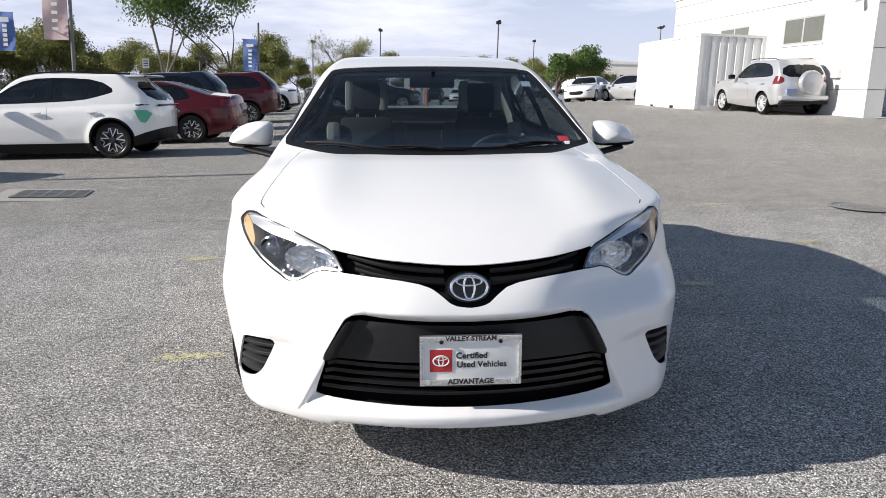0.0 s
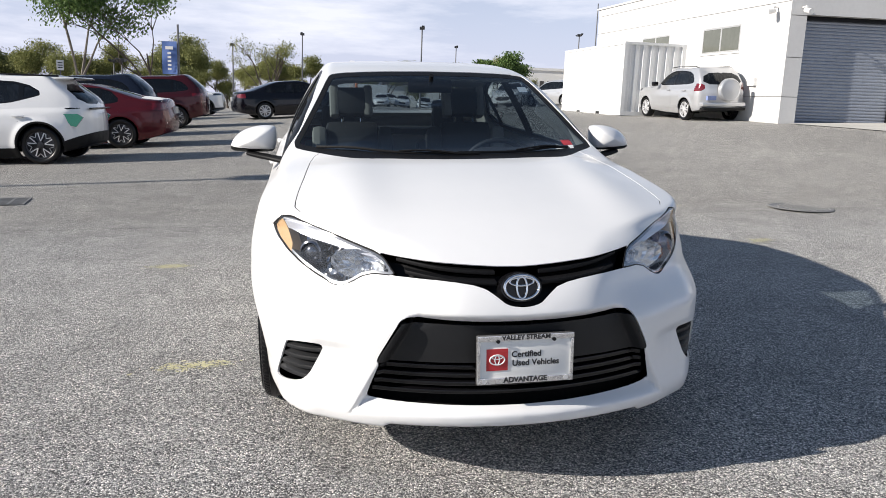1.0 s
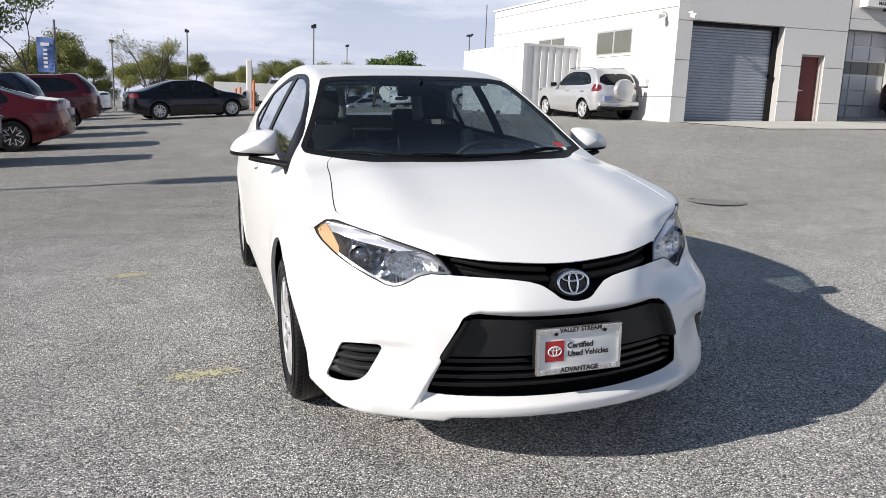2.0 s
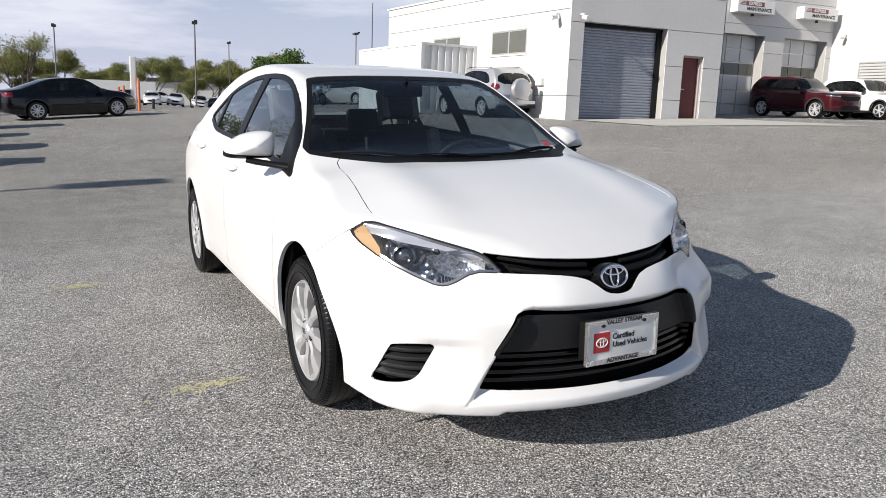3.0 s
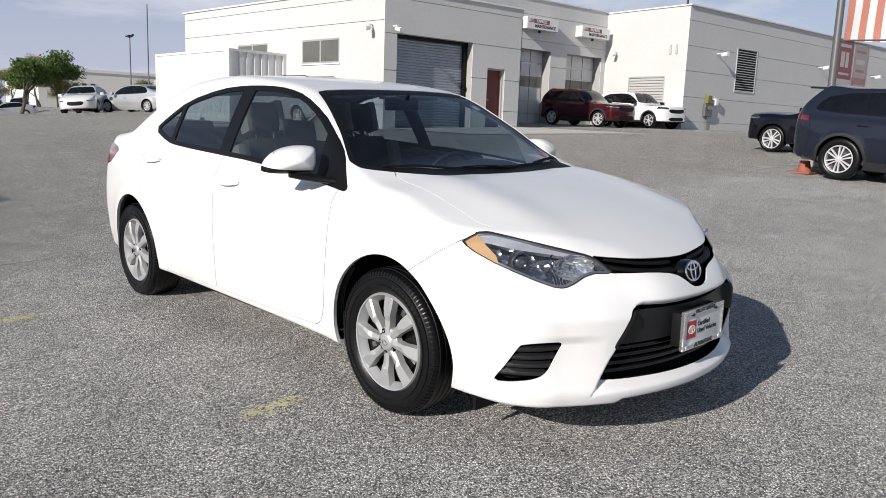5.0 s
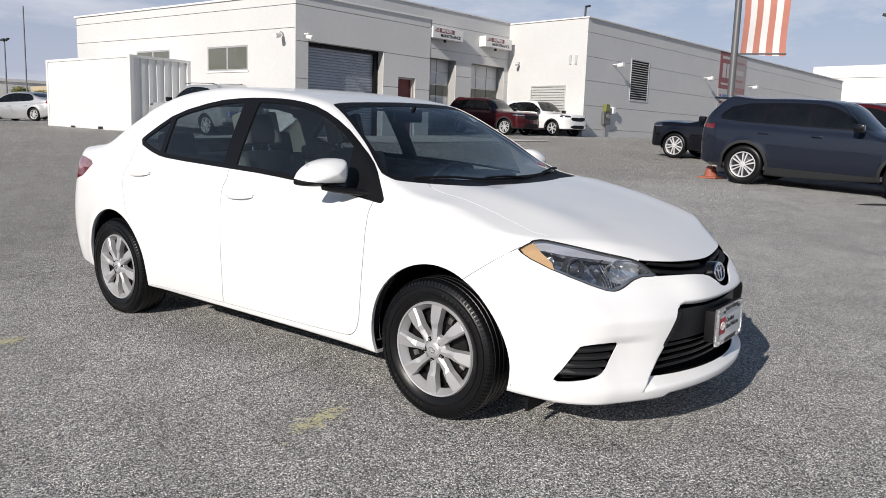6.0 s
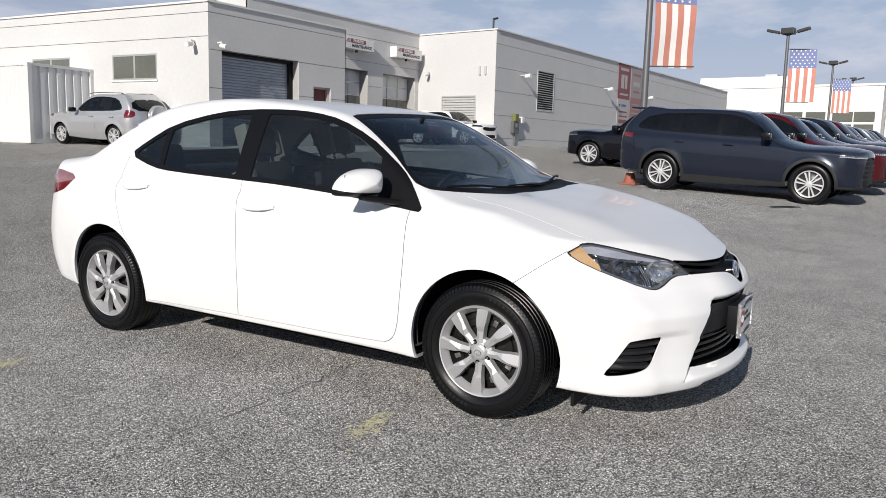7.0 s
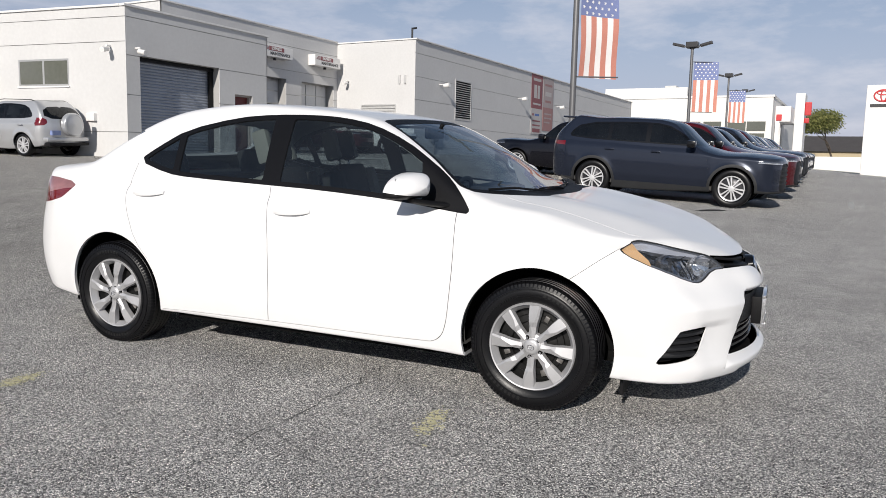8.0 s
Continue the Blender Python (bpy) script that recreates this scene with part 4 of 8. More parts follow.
def hero_car():
    s = HERO
    F = body_field(s)
    V, T = surface_net(F, (-3.84, -0.99, 0.10), (1.12, 0.99, 1.56), 0.0145)
    sk = Skin(F, V, T)
    front, back = (lambda C: C[:, 0] > 0.2), (lambda C: C[:, 0] < -1.6)
    # windscreen, side and rear glass
    ws = chaikin([(0, 0.999), (0.3, 1.0), (0.52, 1.006), (0.66, 1.018), (0.735, 1.033), (0.68, 1.12), (0.60, 1.26), (0.545, 1.36), (0.52, 1.385), (0.3, 1.397), (0, 1.40), (-0.1, 1.40), (-0.1, 0.999)], 1)
    sk.cut(along(1, 2, ws), "ws_band", keep=lambda C: (C[:, 0] > -1.2) & (C[:, 0] < 0.0))
    sk.cut(lambda V: along(1, 2, ws)(V) + 0.022, "windscreen", within=("ws_band",))
    dlo = chaikin([(-2.575, 1.135), (-2.45, 1.22), (-2.27, 1.325), (-1.93, 1.398), (-1.67, 1.415), (-1.4, 1.413), (-1.2, 1.398), (-1.0, 1.36), (-0.79, 1.277), (-0.6, 1.165), (-0.48, 1.08),
                   (-0.395, 1.0), (-0.34, 0.925), (-0.42, 0.93), (-0.77, 0.973), (-1.25, 1.008), (-1.55, 1.02), (-2.15, 1.045), (-2.32, 1.063)], 1)
    sk.cut(along(0, 2, dlo), "dlo", keep=side_only(0.45))
    body_in = lambda V: along(0, 2, dlo)(V) + 0.026
    sk.cut(lambda V: np.maximum(body_in(V), poly_sdf(V[:, 0], V[:, 2], [(-1.495, 0.9), (-1.53, 1.5), (-0.67, 1.5), (-0.67, 1.2), (-0.60, 0.9)])), "front_glass", within=("dlo",))
    sk.cut(lambda V: np.maximum(body_in(V), poly_sdf(V[:, 0], V[:, 2], [(-2.215, 0.9), (-2.285, 1.5), (-1.665, 1.5), (-1.605, 0.9)])), "rear_glass", within=("dlo",))
    sk.cut(lambda V: np.maximum(body_in(V), poly_sdf(V[:, 0], V[:, 2], [(-2.7, 0.9), (-2.7, 1.5), (-2.33, 1.5), (-2.26, 0.9)])), "quarter_glass", within=("dlo",))
    rw = chaikin([(-0.6, 1.395), (0.6, 1.395), (0.70, 1.17), (0.55, 1.15), (-0.55, 1.15), (-0.70, 1.17)], 2)
    sk.cut(lambda V: poly_sdf(V[:, 1], V[:, 2], rw), "rear_screen", keep=lambda C: (C[:, 0] < -2.2) & (np.abs(C[:, 1]) < 0.66))
    # wheel openings
    sk.cut(arch_field(s), "arch", keep=side_only(0.5))
    # lamps and openings of the nose
    for level in (0.0, -0.010, -0.020, -0.030, -0.041):
        sk.cut(lambda V: poly_sdf(np.abs(V[:, 1]), V[:, 2], s["bezel"]) - level, None, keep=lambda C: C[:, 0] > 0.6)
    for level in (0.528, 0.60, 0.655):
        sk.cut(lambda V: V[:, 2] - level, None, keep=lambda C: C[:, 0] > 0.25)
    for level in (0.425, 0.445):
        sk.cut(lambda V: np.abs(V[:, 1]) - level, None, keep=lambda C: (C[:, 0] > 0.5) & (C[:, 2] < 0.27))
    hl = [(0.798, 0.800), (0.784, 0.822), (0.762, 0.842), (0.728, 0.846), (0.648, 0.820), (0.550, 0.790), (0.452, 0.760), (0.426, 0.744), (0.390, 0.690), (0.462, 0.691), (0.498, 0.680), (0.530, 0.658), (0.558, 0.644), (0.580, 0.640), (0.602, 0.644), (0.652, 0.668), (0.703, 0.698), (0.745, 0.729), (0.779, 0.765)]
    sk.cut(lambda V: poly_sdf(np.abs(V[:, 1]), V[:, 2], hl), "lamp_seal", keep=lambda C: C[:, 0] > 0.33)
    sk.cut(lambda V: poly_sdf(np.abs(V[:, 1]), V[:, 2], hl) + 0.0040, "lamp_frame", within=("lamp_seal",))
    sk.cut(lambda V: poly_sdf(np.abs(V[:, 1]), V[:, 2], hl) + 0.0125, "headlight", within=("lamp_frame",))
    brow = [(0.90, 0.815), (0.735, 0.798), (0.651, 0.778), (0.563, 0.762), (0.47, 0.745), (0.38, 0.725), (0.38, 0.80), (0.6, 0.9), (0.90, 0.9)]
    sk.cut(along(1, 2, brow), "lamp_brow", within=("headlight",))
    sk.cut(along(1, 2, [(0.768, 0.855), (0.765, 0.830), (0.742, 0.787), (0.731, 0.754), (0.7365, 0.720), (0.9, 0.68), (0.9, 0.855)]), "lamp_amber", within=("headlight", "lamp_brow", "lamp_frame"))
    sk.cut(along(1, 2, [(0.37, 0.62), (0.37, 0.8), (0.55, 0.8), (0.575, 0.73), (0.60, 0.63)]), "lamp_inner", within=("headlight",))
    gr = chaikin([(0.0, 0.722), (0.09, 0.7245), (0.27, 0.737), (0.405, 0.750), (0.445, 0.758), (0.432, 0.70), (0.405, 0.691), (0.36, 0.6905), (0.24, 0.688), (0.13, 0.672), (0.085, 0.643), (0.055, 0.617), (0.0, 0.609), (-0.1, 0.609), (-0.1, 0.722)], 1)
    sk.cut(along(1, 2, gr), "grille", keep=front)
    lg = chaikin([(0.0, 0.560), (0.17, 0.562), (0.30, 0.572), (0.350, 0.577), (0.384, 0.571), (0.400, 0.555), (0.466, 0.434), (0.466, 0.424), (0.456, 0.420), (0.460, 0.412), (0.496, 0.300), (0.494, 0.292), (0.47, 0.290), (0.40, 0.286), (0.2, 0.283), (0, 0.283), (-0.1, 0.283), (-0.1, 0.56)], 1)
    sk.cut(along(1, 2, lg), "lower_grille", keep=front)
    sk.cut(along(1, 2, chaikin([(-0.1, 0.541), (0.30, 0.551), (0.375, 0.555), (0.394, 0.550), (0.462, 0.434), (0.462, 0.425), (0.450, 0.421), (-0.1, 0.420)], 1)), "bumper_panel", within=("lower_grille",))
    fg = chaikin([(0.757, 0.438), (0.75, 0.446), (0.70, 0.455), (0.628, 0.455), (0.640, 0.425), (0.660, 0.385), (0.682, 0.342), (0.715, 0.312), (0.788, 0.287), (0.796, 0.292), (0.776, 0.37)], 1)
    sk.cut(along(1, 2, fg), "fog", keep=front)
    tl = chaikin([(-3.02, 0.985), (-3.09, 0.93), (-3.18, 0.875), (-3.5, 0.83), (-3.8, 0.83), (-3.8, 1.02), (-3.35, 1.02)], 1)
    sk.cut(along(0, 2, tl), "tail_lamp", keep=lambda C: (np.abs(C[:, 1]) > 0.45) & (C[:, 0] < -2.9))
    sk.cut(along(0, 2, [(-2.9, 1.1), (-2.9, 0.97), (-3.15, 0.945), (-3.32, 0.915), (-3.9, 0.93), (-3.9, 1.1)]), "tail_clear", within=("tail_lamp",))
    # shut lines
    lines = [
        (0, 2, [(-1.553, 1.03), (-1.548, 0.98), (-1.522, 0.87), (-1.505, 0.68), (-1.512, 0.45), (-1.526, 0.30), (-1.526, 0.275)]),
        (0, 2, [(-2.30, 0.262), (-1.526, 0.275), (-0.54, 0.275), (-0.478, 0.300), (-0.443, 0.36), (-0.422, 0.50), (-0.405, 0.70), (-0.408, 0.87), (-0.418, 0.94)]),
        (0, 2, [(-2.565, 1.12), (-2.585, 1.0), (-2.562, 0.86), (-2.475, 0.67), (-2.36, 0.54)]),
        (0, 2, [(0.43, 0.828), (0.36, 0.796), (0.14, 0.634)]),
    ]
    for n, (i, j, pts) in enumerate(lines):
        pts = chaikin(pts, 1, False)
        sk.cut(line_side(i, j, pts), None, keep=side_only(0.6))
        sk.cut(line_gap(i, j, pts, 0.0012 if n == 3 else 0.0018), "gap%d" % n, keep=side_only(0.6))
    hood = chaikin([(-0.26, 0.60), (-0.19, 0.645), (0.07, 0.672), (0.33, 0.712), (0.43, 0.716), (0.60, 0.60), (0.745, 0.425)], 1, False)
    sk.cut(line_side(0, 1, hood), None, keep=lambda C: (C[:, 2] > 0.72) & (C[:, 0] > -0.3))
    sk.cut(line_gap(0, 1, hood, 0.0022), "gap5", keep=lambda C: (C[:, 2] > 0.72) & (C[:, 0] > -0.3) & (C[:, 0] < 0.455))
    sk.finish()
    car = empty("sedan_car", CAR_AT, "white four-door compact sedan parked on the open asphalt", "car")
    is_hood = lambda C: (C[:, 2] > 0.70) & (C[:, 0] > -0.45) & (poly_sdf(C[:, 0], np.abs(C[:, 1]), [(-0.6, -1), (-0.6, 0.60), *hood, (0.9, 0.3), (0.9, -1)]) < 0)
    fr_door = lambda C: poly_sdf(C[:, 0], C[:, 2], [(-1.556, 1.1), (-1.548, 0.98), (-1.522, 0.87), (-1.505, 0.68), (-1.512, 0.45), (-1.526, 0.275), (-0.54, 0.275), (-0.478, 0.300), (-0.443, 0.36), (-0.422, 0.50), (-0.405, 0.70), (-0.408, 0.87), (-0.42, 0.96), (-0.5, 1.1)]) < 0
    rr_door = lambda C: poly_sdf(C[:, 0], C[:, 2], [(-1.556, 1.1), (-1.548, 0.98), (-1.522, 0.87), (-1.505, 0.68), (-1.512, 0.45), (-1.526, 0.275), (-2.30, 0.262), (-2.36, 0.54), (-2.475, 0.67), (-2.562, 0.86), (-2.585, 1.0), (-2.565, 1.12)]) < 0
    side = lambda C: np.abs(C[:, 1]) > 0.66
    bump = lambda C: (C[:, 0] > 0.18) & (C[:, 2] < 0.796 - (0.36 - C[:, 0]) * 0.736) & ((np.abs(C[:, 1]) > 0.0)) & ~is_hood(C)
    rest = lambda C: ~is_hood(C) & ~(side(C) & (fr_door(C) | rr_door(C))) & ~bump(C)
    P = "white_paint"
    skin_part("hood", sk.take(["body"], keep=is_hood, rim=0.004), P, car)
    for sgn, cond in ((-1, right_side), (1, left_side)):
        skin_part("front_door", sk.take(["body"], keep=lambda C: side(C) & fr_door(C) & cond(C), rim=0.015), P, car)
        skin_part("rear_door", sk.take(["body"], keep=lambda C: side(C) & rr_door(C) & cond(C), rim=0.015), P, car)
        for nm in ("front_glass", "rear_glass", "quarter_glass"):
            skin_part("side_window", sk.take([nm], push=-0.006, keep=cond), "side_glass", car)
        skin_part("window_trim", sk.take(["dlo"], push=-0.001, keep=cond, rim=0.012), "trim_black", car, "matt black window surround and pillar")
        lamp = skin_part("tail_lamp", sk.take(["tail_lamp"], push=0.002, keep=cond, rim=0.02), "red_lamp", car, "red tail lamp with a clear upper part")
        skin_part("clear_part", sk.take(["tail_clear"], push=0.002, keep=cond, rim=0.02), "tail_clear", lamp, "pinkish clear upper lens")
    skin_part("front_bumper", sk.take(["body"], keep=bump, rim=0.007), P, car)
    skin_part("body_shell", sk.take(["body"], keep=rest, rim=0.018), P, car)
    for n in (0, 1, 2, 3, 5):
        for cond in (right_side, left_side):
            skin_part("shut_line", sk.take(["gap%d" % n], push=-0.004 if n == 5 else -0.010, keep=cond), "liner_dark", car)
    skin_part("windscreen", sk.take(["windscreen"], push=-0.004), "windscreen", car)
    skin_part("windscreen_band", sk.take(["ws_band"], push=-0.003, rim=0.008), "black_plastic", car)
    skin_part("rear_window", sk.take(["rear_screen"], push=-0.004), "side_glass", car)
    nose_parts(sk, car, s, F)
    hero_interior(sk, car)
    hero_fittings(sk, car, F)
    add_wheels(car, s, 0.765, "cover", 96)
    return car


def root(g, a, b):
    """Where g changes sign between a (outside) and b."""
    for _ in range(40):
        c = (a + b) / 2
        if g(c) > 0:
            a = c
        else:
            b = c
    return (a + b) / 2


def nose_x(F, y, z):
    return root(lambda x: float(F(np.array([[x, y, z]]))[0]), 1.15, -0.2)


def flank_y(F, x, z):
    return root(lambda y: float(F(np.array([[x, y, z]]))[0]), 1.1, 0.2)


def top_z(F, x, y):
    return root(lambda z: float(F(np.array([[x, y, z]]))[0]), 1.7, 0.5)


def nose_bar(F, y0, y1, zf, depth, height, push, tilt=0.0, n=24):
    """A blade that follows the curve of the nose from y0 to y1 at the height zf(y)."""
    bm = bmesh.new()
    rings = []
    for y in np.linspace(y0, y1, n):
        z = zf(y)
        x = nose_x(F, y, z) + push
        rings.append([bm.verts.new(p) for p in ((x, y, z - height / 2), (x + 0.002, y, z), (x, y, z + height / 2), (x - depth, y, z + height / 2 + tilt), (x - depth, y, z - height / 2 + tilt))])
    for p, q in zip(rings[:-1], rings[1:]):
        for k in range(5):
            bm.faces.new((p[k], q[k], q[(k + 1) % 5], p[(k + 1) % 5]))
    bm.faces.new(rings[0])
    bm.faces.new(rings[-1][::-1])
    bmesh.ops.recalc_face_normals(bm, faces=bm.faces[:])
    return bm


def oval_ring(bm, a, b, ta, r, m, n=40, k=8):
    """A ring with half sizes a, b in the local y-z plane."""
    rings = []
    for i in range(n):
        t = 2 * math.pi * i / n
        c = Vector((0, a * math.cos(t), b * math.sin(t)))
        out = Vector((0, math.cos(t), math.sin(t)))
        rings.append([bm.verts.new(m @ (c + out * ta * math.cos(2 * math.pi * j / k) + Vector((r * math.sin(2 * math.pi * j / k), 0, 0)))) for j in range(k)])
    for i in range(n):
        p, q = rings[i], rings[(i + 1) % n]
        for j in range(k):
            bm.faces.new((p[j], p[(j + 1) % k], q[(j + 1) % k], q[j]))
    return bm


def emblem_mesh(sc, m):
    bm = bmesh.new()
    oval_ring(bm, 0.060 * sc, 0.041 * sc, 0.0055 * sc, 0.005 * sc, m)
    oval_ring(bm, 0.018 * sc, 0.037 * sc, 0.0045 * sc, 0.004 * sc, m)
    oval_ring(bm, 0.042 * sc, 0.014 * sc, 0.0042 * sc, 0.004 * sc, m @ Matrix.Translation((0, 0, 0.020 * sc)))
    bmesh.ops.recalc_face_normals(bm, faces=bm.faces[:])
    return bm


def lettering(body, size, at, material, parent, bold=0.0):
    """Letters that face the front of the car, centred at a point (x, y, z)."""
    me = text_mesh(body, size, 0.0006, bold=bold)
    me.transform(Matrix.Translation(at) @ Matrix(((0, 0, 1, 0), (1, 0, 0, 0), (0, 1, 0, 0), (0, 0, 0, 1))))
    return link_mesh("lettering", me, material, parent)


def facets(F, lamp, sg):
    """The faceted main reflector: an open bowl of flat silver plates round a bulb."""
    y, z = 0.510, 0.712
    x = nose_x(F, sg * y, z)
    b = bmesh.new()
    rings = []
    for r, d in ((0.020, -0.075), (0.042, -0.062), (0.062, -0.040), (0.078, -0.018)):
        rings.append([b.verts.new((x + d - 0.35 * (r * math.cos(a)) * 1.1, sg * (y + 1.15 * r * math.cos(a)), z + 0.66 * r * math.sin(a) + 0.10 * r * math.cos(a))) for a in np.linspace(0, 2 * math.pi, 15)[:-1] + 9 * r])
    for p, q in zip(rings[:-1], rings[1:]):
        for j in range(14):
            b.faces.new((p[j], p[(j + 1) % 14], q[(j + 1) % 14], q[j]))
    b.faces.new(rings[0])
    part("main_reflector", b, "lamp_silver", lamp, "faceted chrome reflector")
    b = bmesh.new()
    tube(b, (x - 0.07, sg * y, z), (x - 0.035, sg * y, z), 0.012, 0.009, 12)
    part("bulb_cap", b, "chrome", lamp, smooth=40)


def nose_parts(sk, car, s, F):
    up = skin_part("upper_grille", sk.take(["grille"], push=-0.050, rim=-0.0465), "black_plastic", car)
    for zc, cv, w in ((0.700, 0.24, 0.385), (0.672, 0.22, 0.36)):
        for sg in (-1, 1):
            part("grille_blade", nose_bar(F, sg * 0.075, sg * w, lambda y: zc + cv * y * y, 0.03, 0.012, -0.024, 0.004), "black_plastic", up, smooth=40)
    lw = skin_part("lower_grille", sk.take(["lower_grille"], push=-0.06, rim=-0.052), "well", car)
    skin_part("bumper_panel", sk.take(["bumper_panel"], push=0.002, rim=0.05), "grille_panel", car, "dark grey textured bumper panel")
    for z, w in ((0.398, 0.452), (0.370, 0.462), (0.342, 0.470), (0.314, 0.476)):
        part("grille_blade", nose_bar(F, -w, w, lambda y: z + 0.02 * y * y, 0.035, 0.013, -0.012, 0.008, 40), "black_gloss", lw, smooth=40)
    for cond, sg in ((right_side, -1), (left_side, 1)):
        vent = skin_part("side_vent", sk.take(["fog"], push=-0.05, keep=cond, rim=-0.042), "black_plastic", car)
        for z, a, b in ((0.425, 0.625, 0.765), (0.393, 0.640, 0.772), (0.361, 0.655, 0.782), (0.331, 0.675, 0.790)):
            part("vent_blade", nose_bar(F, sg * a, sg * b, lambda y: z - 0.05 * (abs(y) - 0.68), 0.03, 0.013, -0.012, 0.012, 10), "grille_panel", vent, smooth=40)
        hl = skin_part("headlight", sk.take(["headlight", "lamp_frame", "lamp_inner", "lamp_brow", "lamp_amber"], push=-0.001, keep=cond), "lens", car, "clear headlight lens")
        hl.visible_shadow = False
        skin_part("lamp_housing", sk.take(["headlight", "lamp_frame", "lamp_inner", "lamp_brow", "lamp_amber", "lamp_seal"], push=-0.068, keep=cond, rim=-0.062), "lamp_dark", hl)
        skin_part("lamp_bowl", sk.take(["headlight"], push=-0.055, keep=cond), "lamp_facets", hl)
        skin_part("inner_bowl", sk.take(["lamp_inner"], push=-0.060, keep=cond), "lamp_flutes", hl)
        skin_part("lamp_frame", sk.take(["lamp_frame"], push=-0.007, keep=cond, rim=0.040), "lamp_mid", hl, "silver lamp surround")
        skin_part("lamp_seal", sk.take(["lamp_seal"], push=-0.002, keep=cond, rim=0.012), "lamp_rubber", hl, "black lamp seal")
        facets(F, hl, sg)
        skin_part("lamp_brow", sk.take(["lamp_brow"], push=-0.010, keep=cond, rim=0.03), "lamp_grey", hl, "silver upper lamp trim")
        skin_part("turn_reflector", sk.take(["lamp_amber"], push=-0.008, keep=cond, rim=0.05), "amber", hl, "amber turn signal")
        # projector and faceted reflector inside the lamp
        y, z = sg * 0.650, 0.728
        x = nose_x(F, y, z)
        b = lathe([(0.045, 0.0), (0.043, 0.030), (0.036, 0.034), (0.034, 0.020), (0.030, 0.016)], 28)
        lathe([(0.030, 0.014), (0.024, 0.026), (0.012, 0.032), (0.0005, 0.034)], 28, b)
        turn = Matrix.Translation((x - 0.055, y, z)) @ Matrix.Rotation(radians(-90 + sg * 28), 4, "Z")
        bmesh.ops.transform(b, matrix=turn, verts=b.verts[:])
        part("projector", b, "lamp_dark", hl, smooth=40)
    # badge on its black shield
    bx = nose_x(F, 0.0, 0.662) - 0.012
    lean = Matrix.Translation((bx, 0, 0.664)) @ Matrix.Rotation(radians(-14), 4, "Y")
    b = bmesh.new()
    n = 32
    lo = [b.verts.new(lean @ Vector((-0.03, 0.075 * math.cos(2 * math.pi * i / n), 0.053 * math.sin(2 * math.pi * i / n)))) for i in range(n)]
    hi = [b.verts.new(lean @ Vector((0.004, 0.068 * math.cos(2 * math.pi * i / n), 0.047 * math.sin(2 * math.pi * i / n)))) for i in range(n)]
    b.faces.new(hi)
    for i in range(n):
        b.faces.new((lo[i], lo[(i + 1) % n], hi[(i + 1) % n], hi[i]))
    part("badge_shield", b, "black_gloss", car, smooth=30)
    part("badge", emblem_mesh(0.95, lean @ Matrix.Translation((0.009, 0, 0))), "chrome", car, "chrome oval badge", smooth=50)
    # plate in a chrome surround
    px, pz = 0.990, 0.449
    pl = part("plate_holder", boxes((px - 0.003, px, -0.153, 0.153, pz - 0.075, pz + 0.075), bevel=0.001), "paper", car, "white dealer plate in a chrome surround", smooth=30)
    part("plate_bracket", boxes((px - 0.06, px - 0.0125, -0.148, 0.148, pz - 0.070, pz + 0.070), bevel=0.006), "black_plastic", pl, smooth=30)
    b = bmesh.new()
    hw, hh = 0.159, 0.080
    for y0, y1, z0, z1 in ((-hw, hw, hh - 0.017, hh), (-hw, hw, -hh, -hh + 0.020), (-hw, -hw + 0.010, -hh + 0.0205, hh - 0.0175), (hw - 0.010, hw, -hh + 0.0205, hh - 0.0175)):
        box(b, px - 0.012, px + 0.006, y0, y1, pz + z0, pz + z1, bevel=0.002)
    part("plate_surround", b, "plate_metal", pl, "chrome plate surround", smooth=30)
    part("plate_logo", boxes((px, px + 0.0015, -0.128, -0.058, pz - 0.036, pz + 0.036)), "sign_red", pl)
    part("plate_mark", emblem_mesh(0.40, Matrix.Translation((px + 0.002, -0.093, pz))), "paper", pl, smooth=50)
    lettering("Certified", 0.0275, (px + 0.001, 0.003, pz + 0.015), "ink", pl, 0.0007)
    lettering("Used Vehicles", 0.0275, (px + 0.001, 0.0345, pz - 0.014), "ink", pl, 0.0007)
    lettering("VALLEY STREAM", 0.022, (px + 0.0065, 0.0, pz + hh - 0.0075), "ink", pl, 0.0007)
    lettering("ADVANTAGE", 0.024, (px + 0.0065, 0.0, pz - hh + 0.0125), "ink", pl, 0.0009)
    for sg in (-1, 1):
        b = bmesh.new()
        tube(b, (px, sg * 0.092, pz + 0.062), (px + 0.009, sg * 0.092, pz + 0.062), 0.007, 0.006, 10)
        part("plate_screw", b, "steel_dark", pl)
        b = bmesh.new()
        tube(b, (px, sg * 0.135, pz - hh + 0.012), (px + 0.0075, sg * 0.135, pz - hh + 0.012), 0.008, 0.008, 8)
        part("plate_screw", b, "alloy", pl)


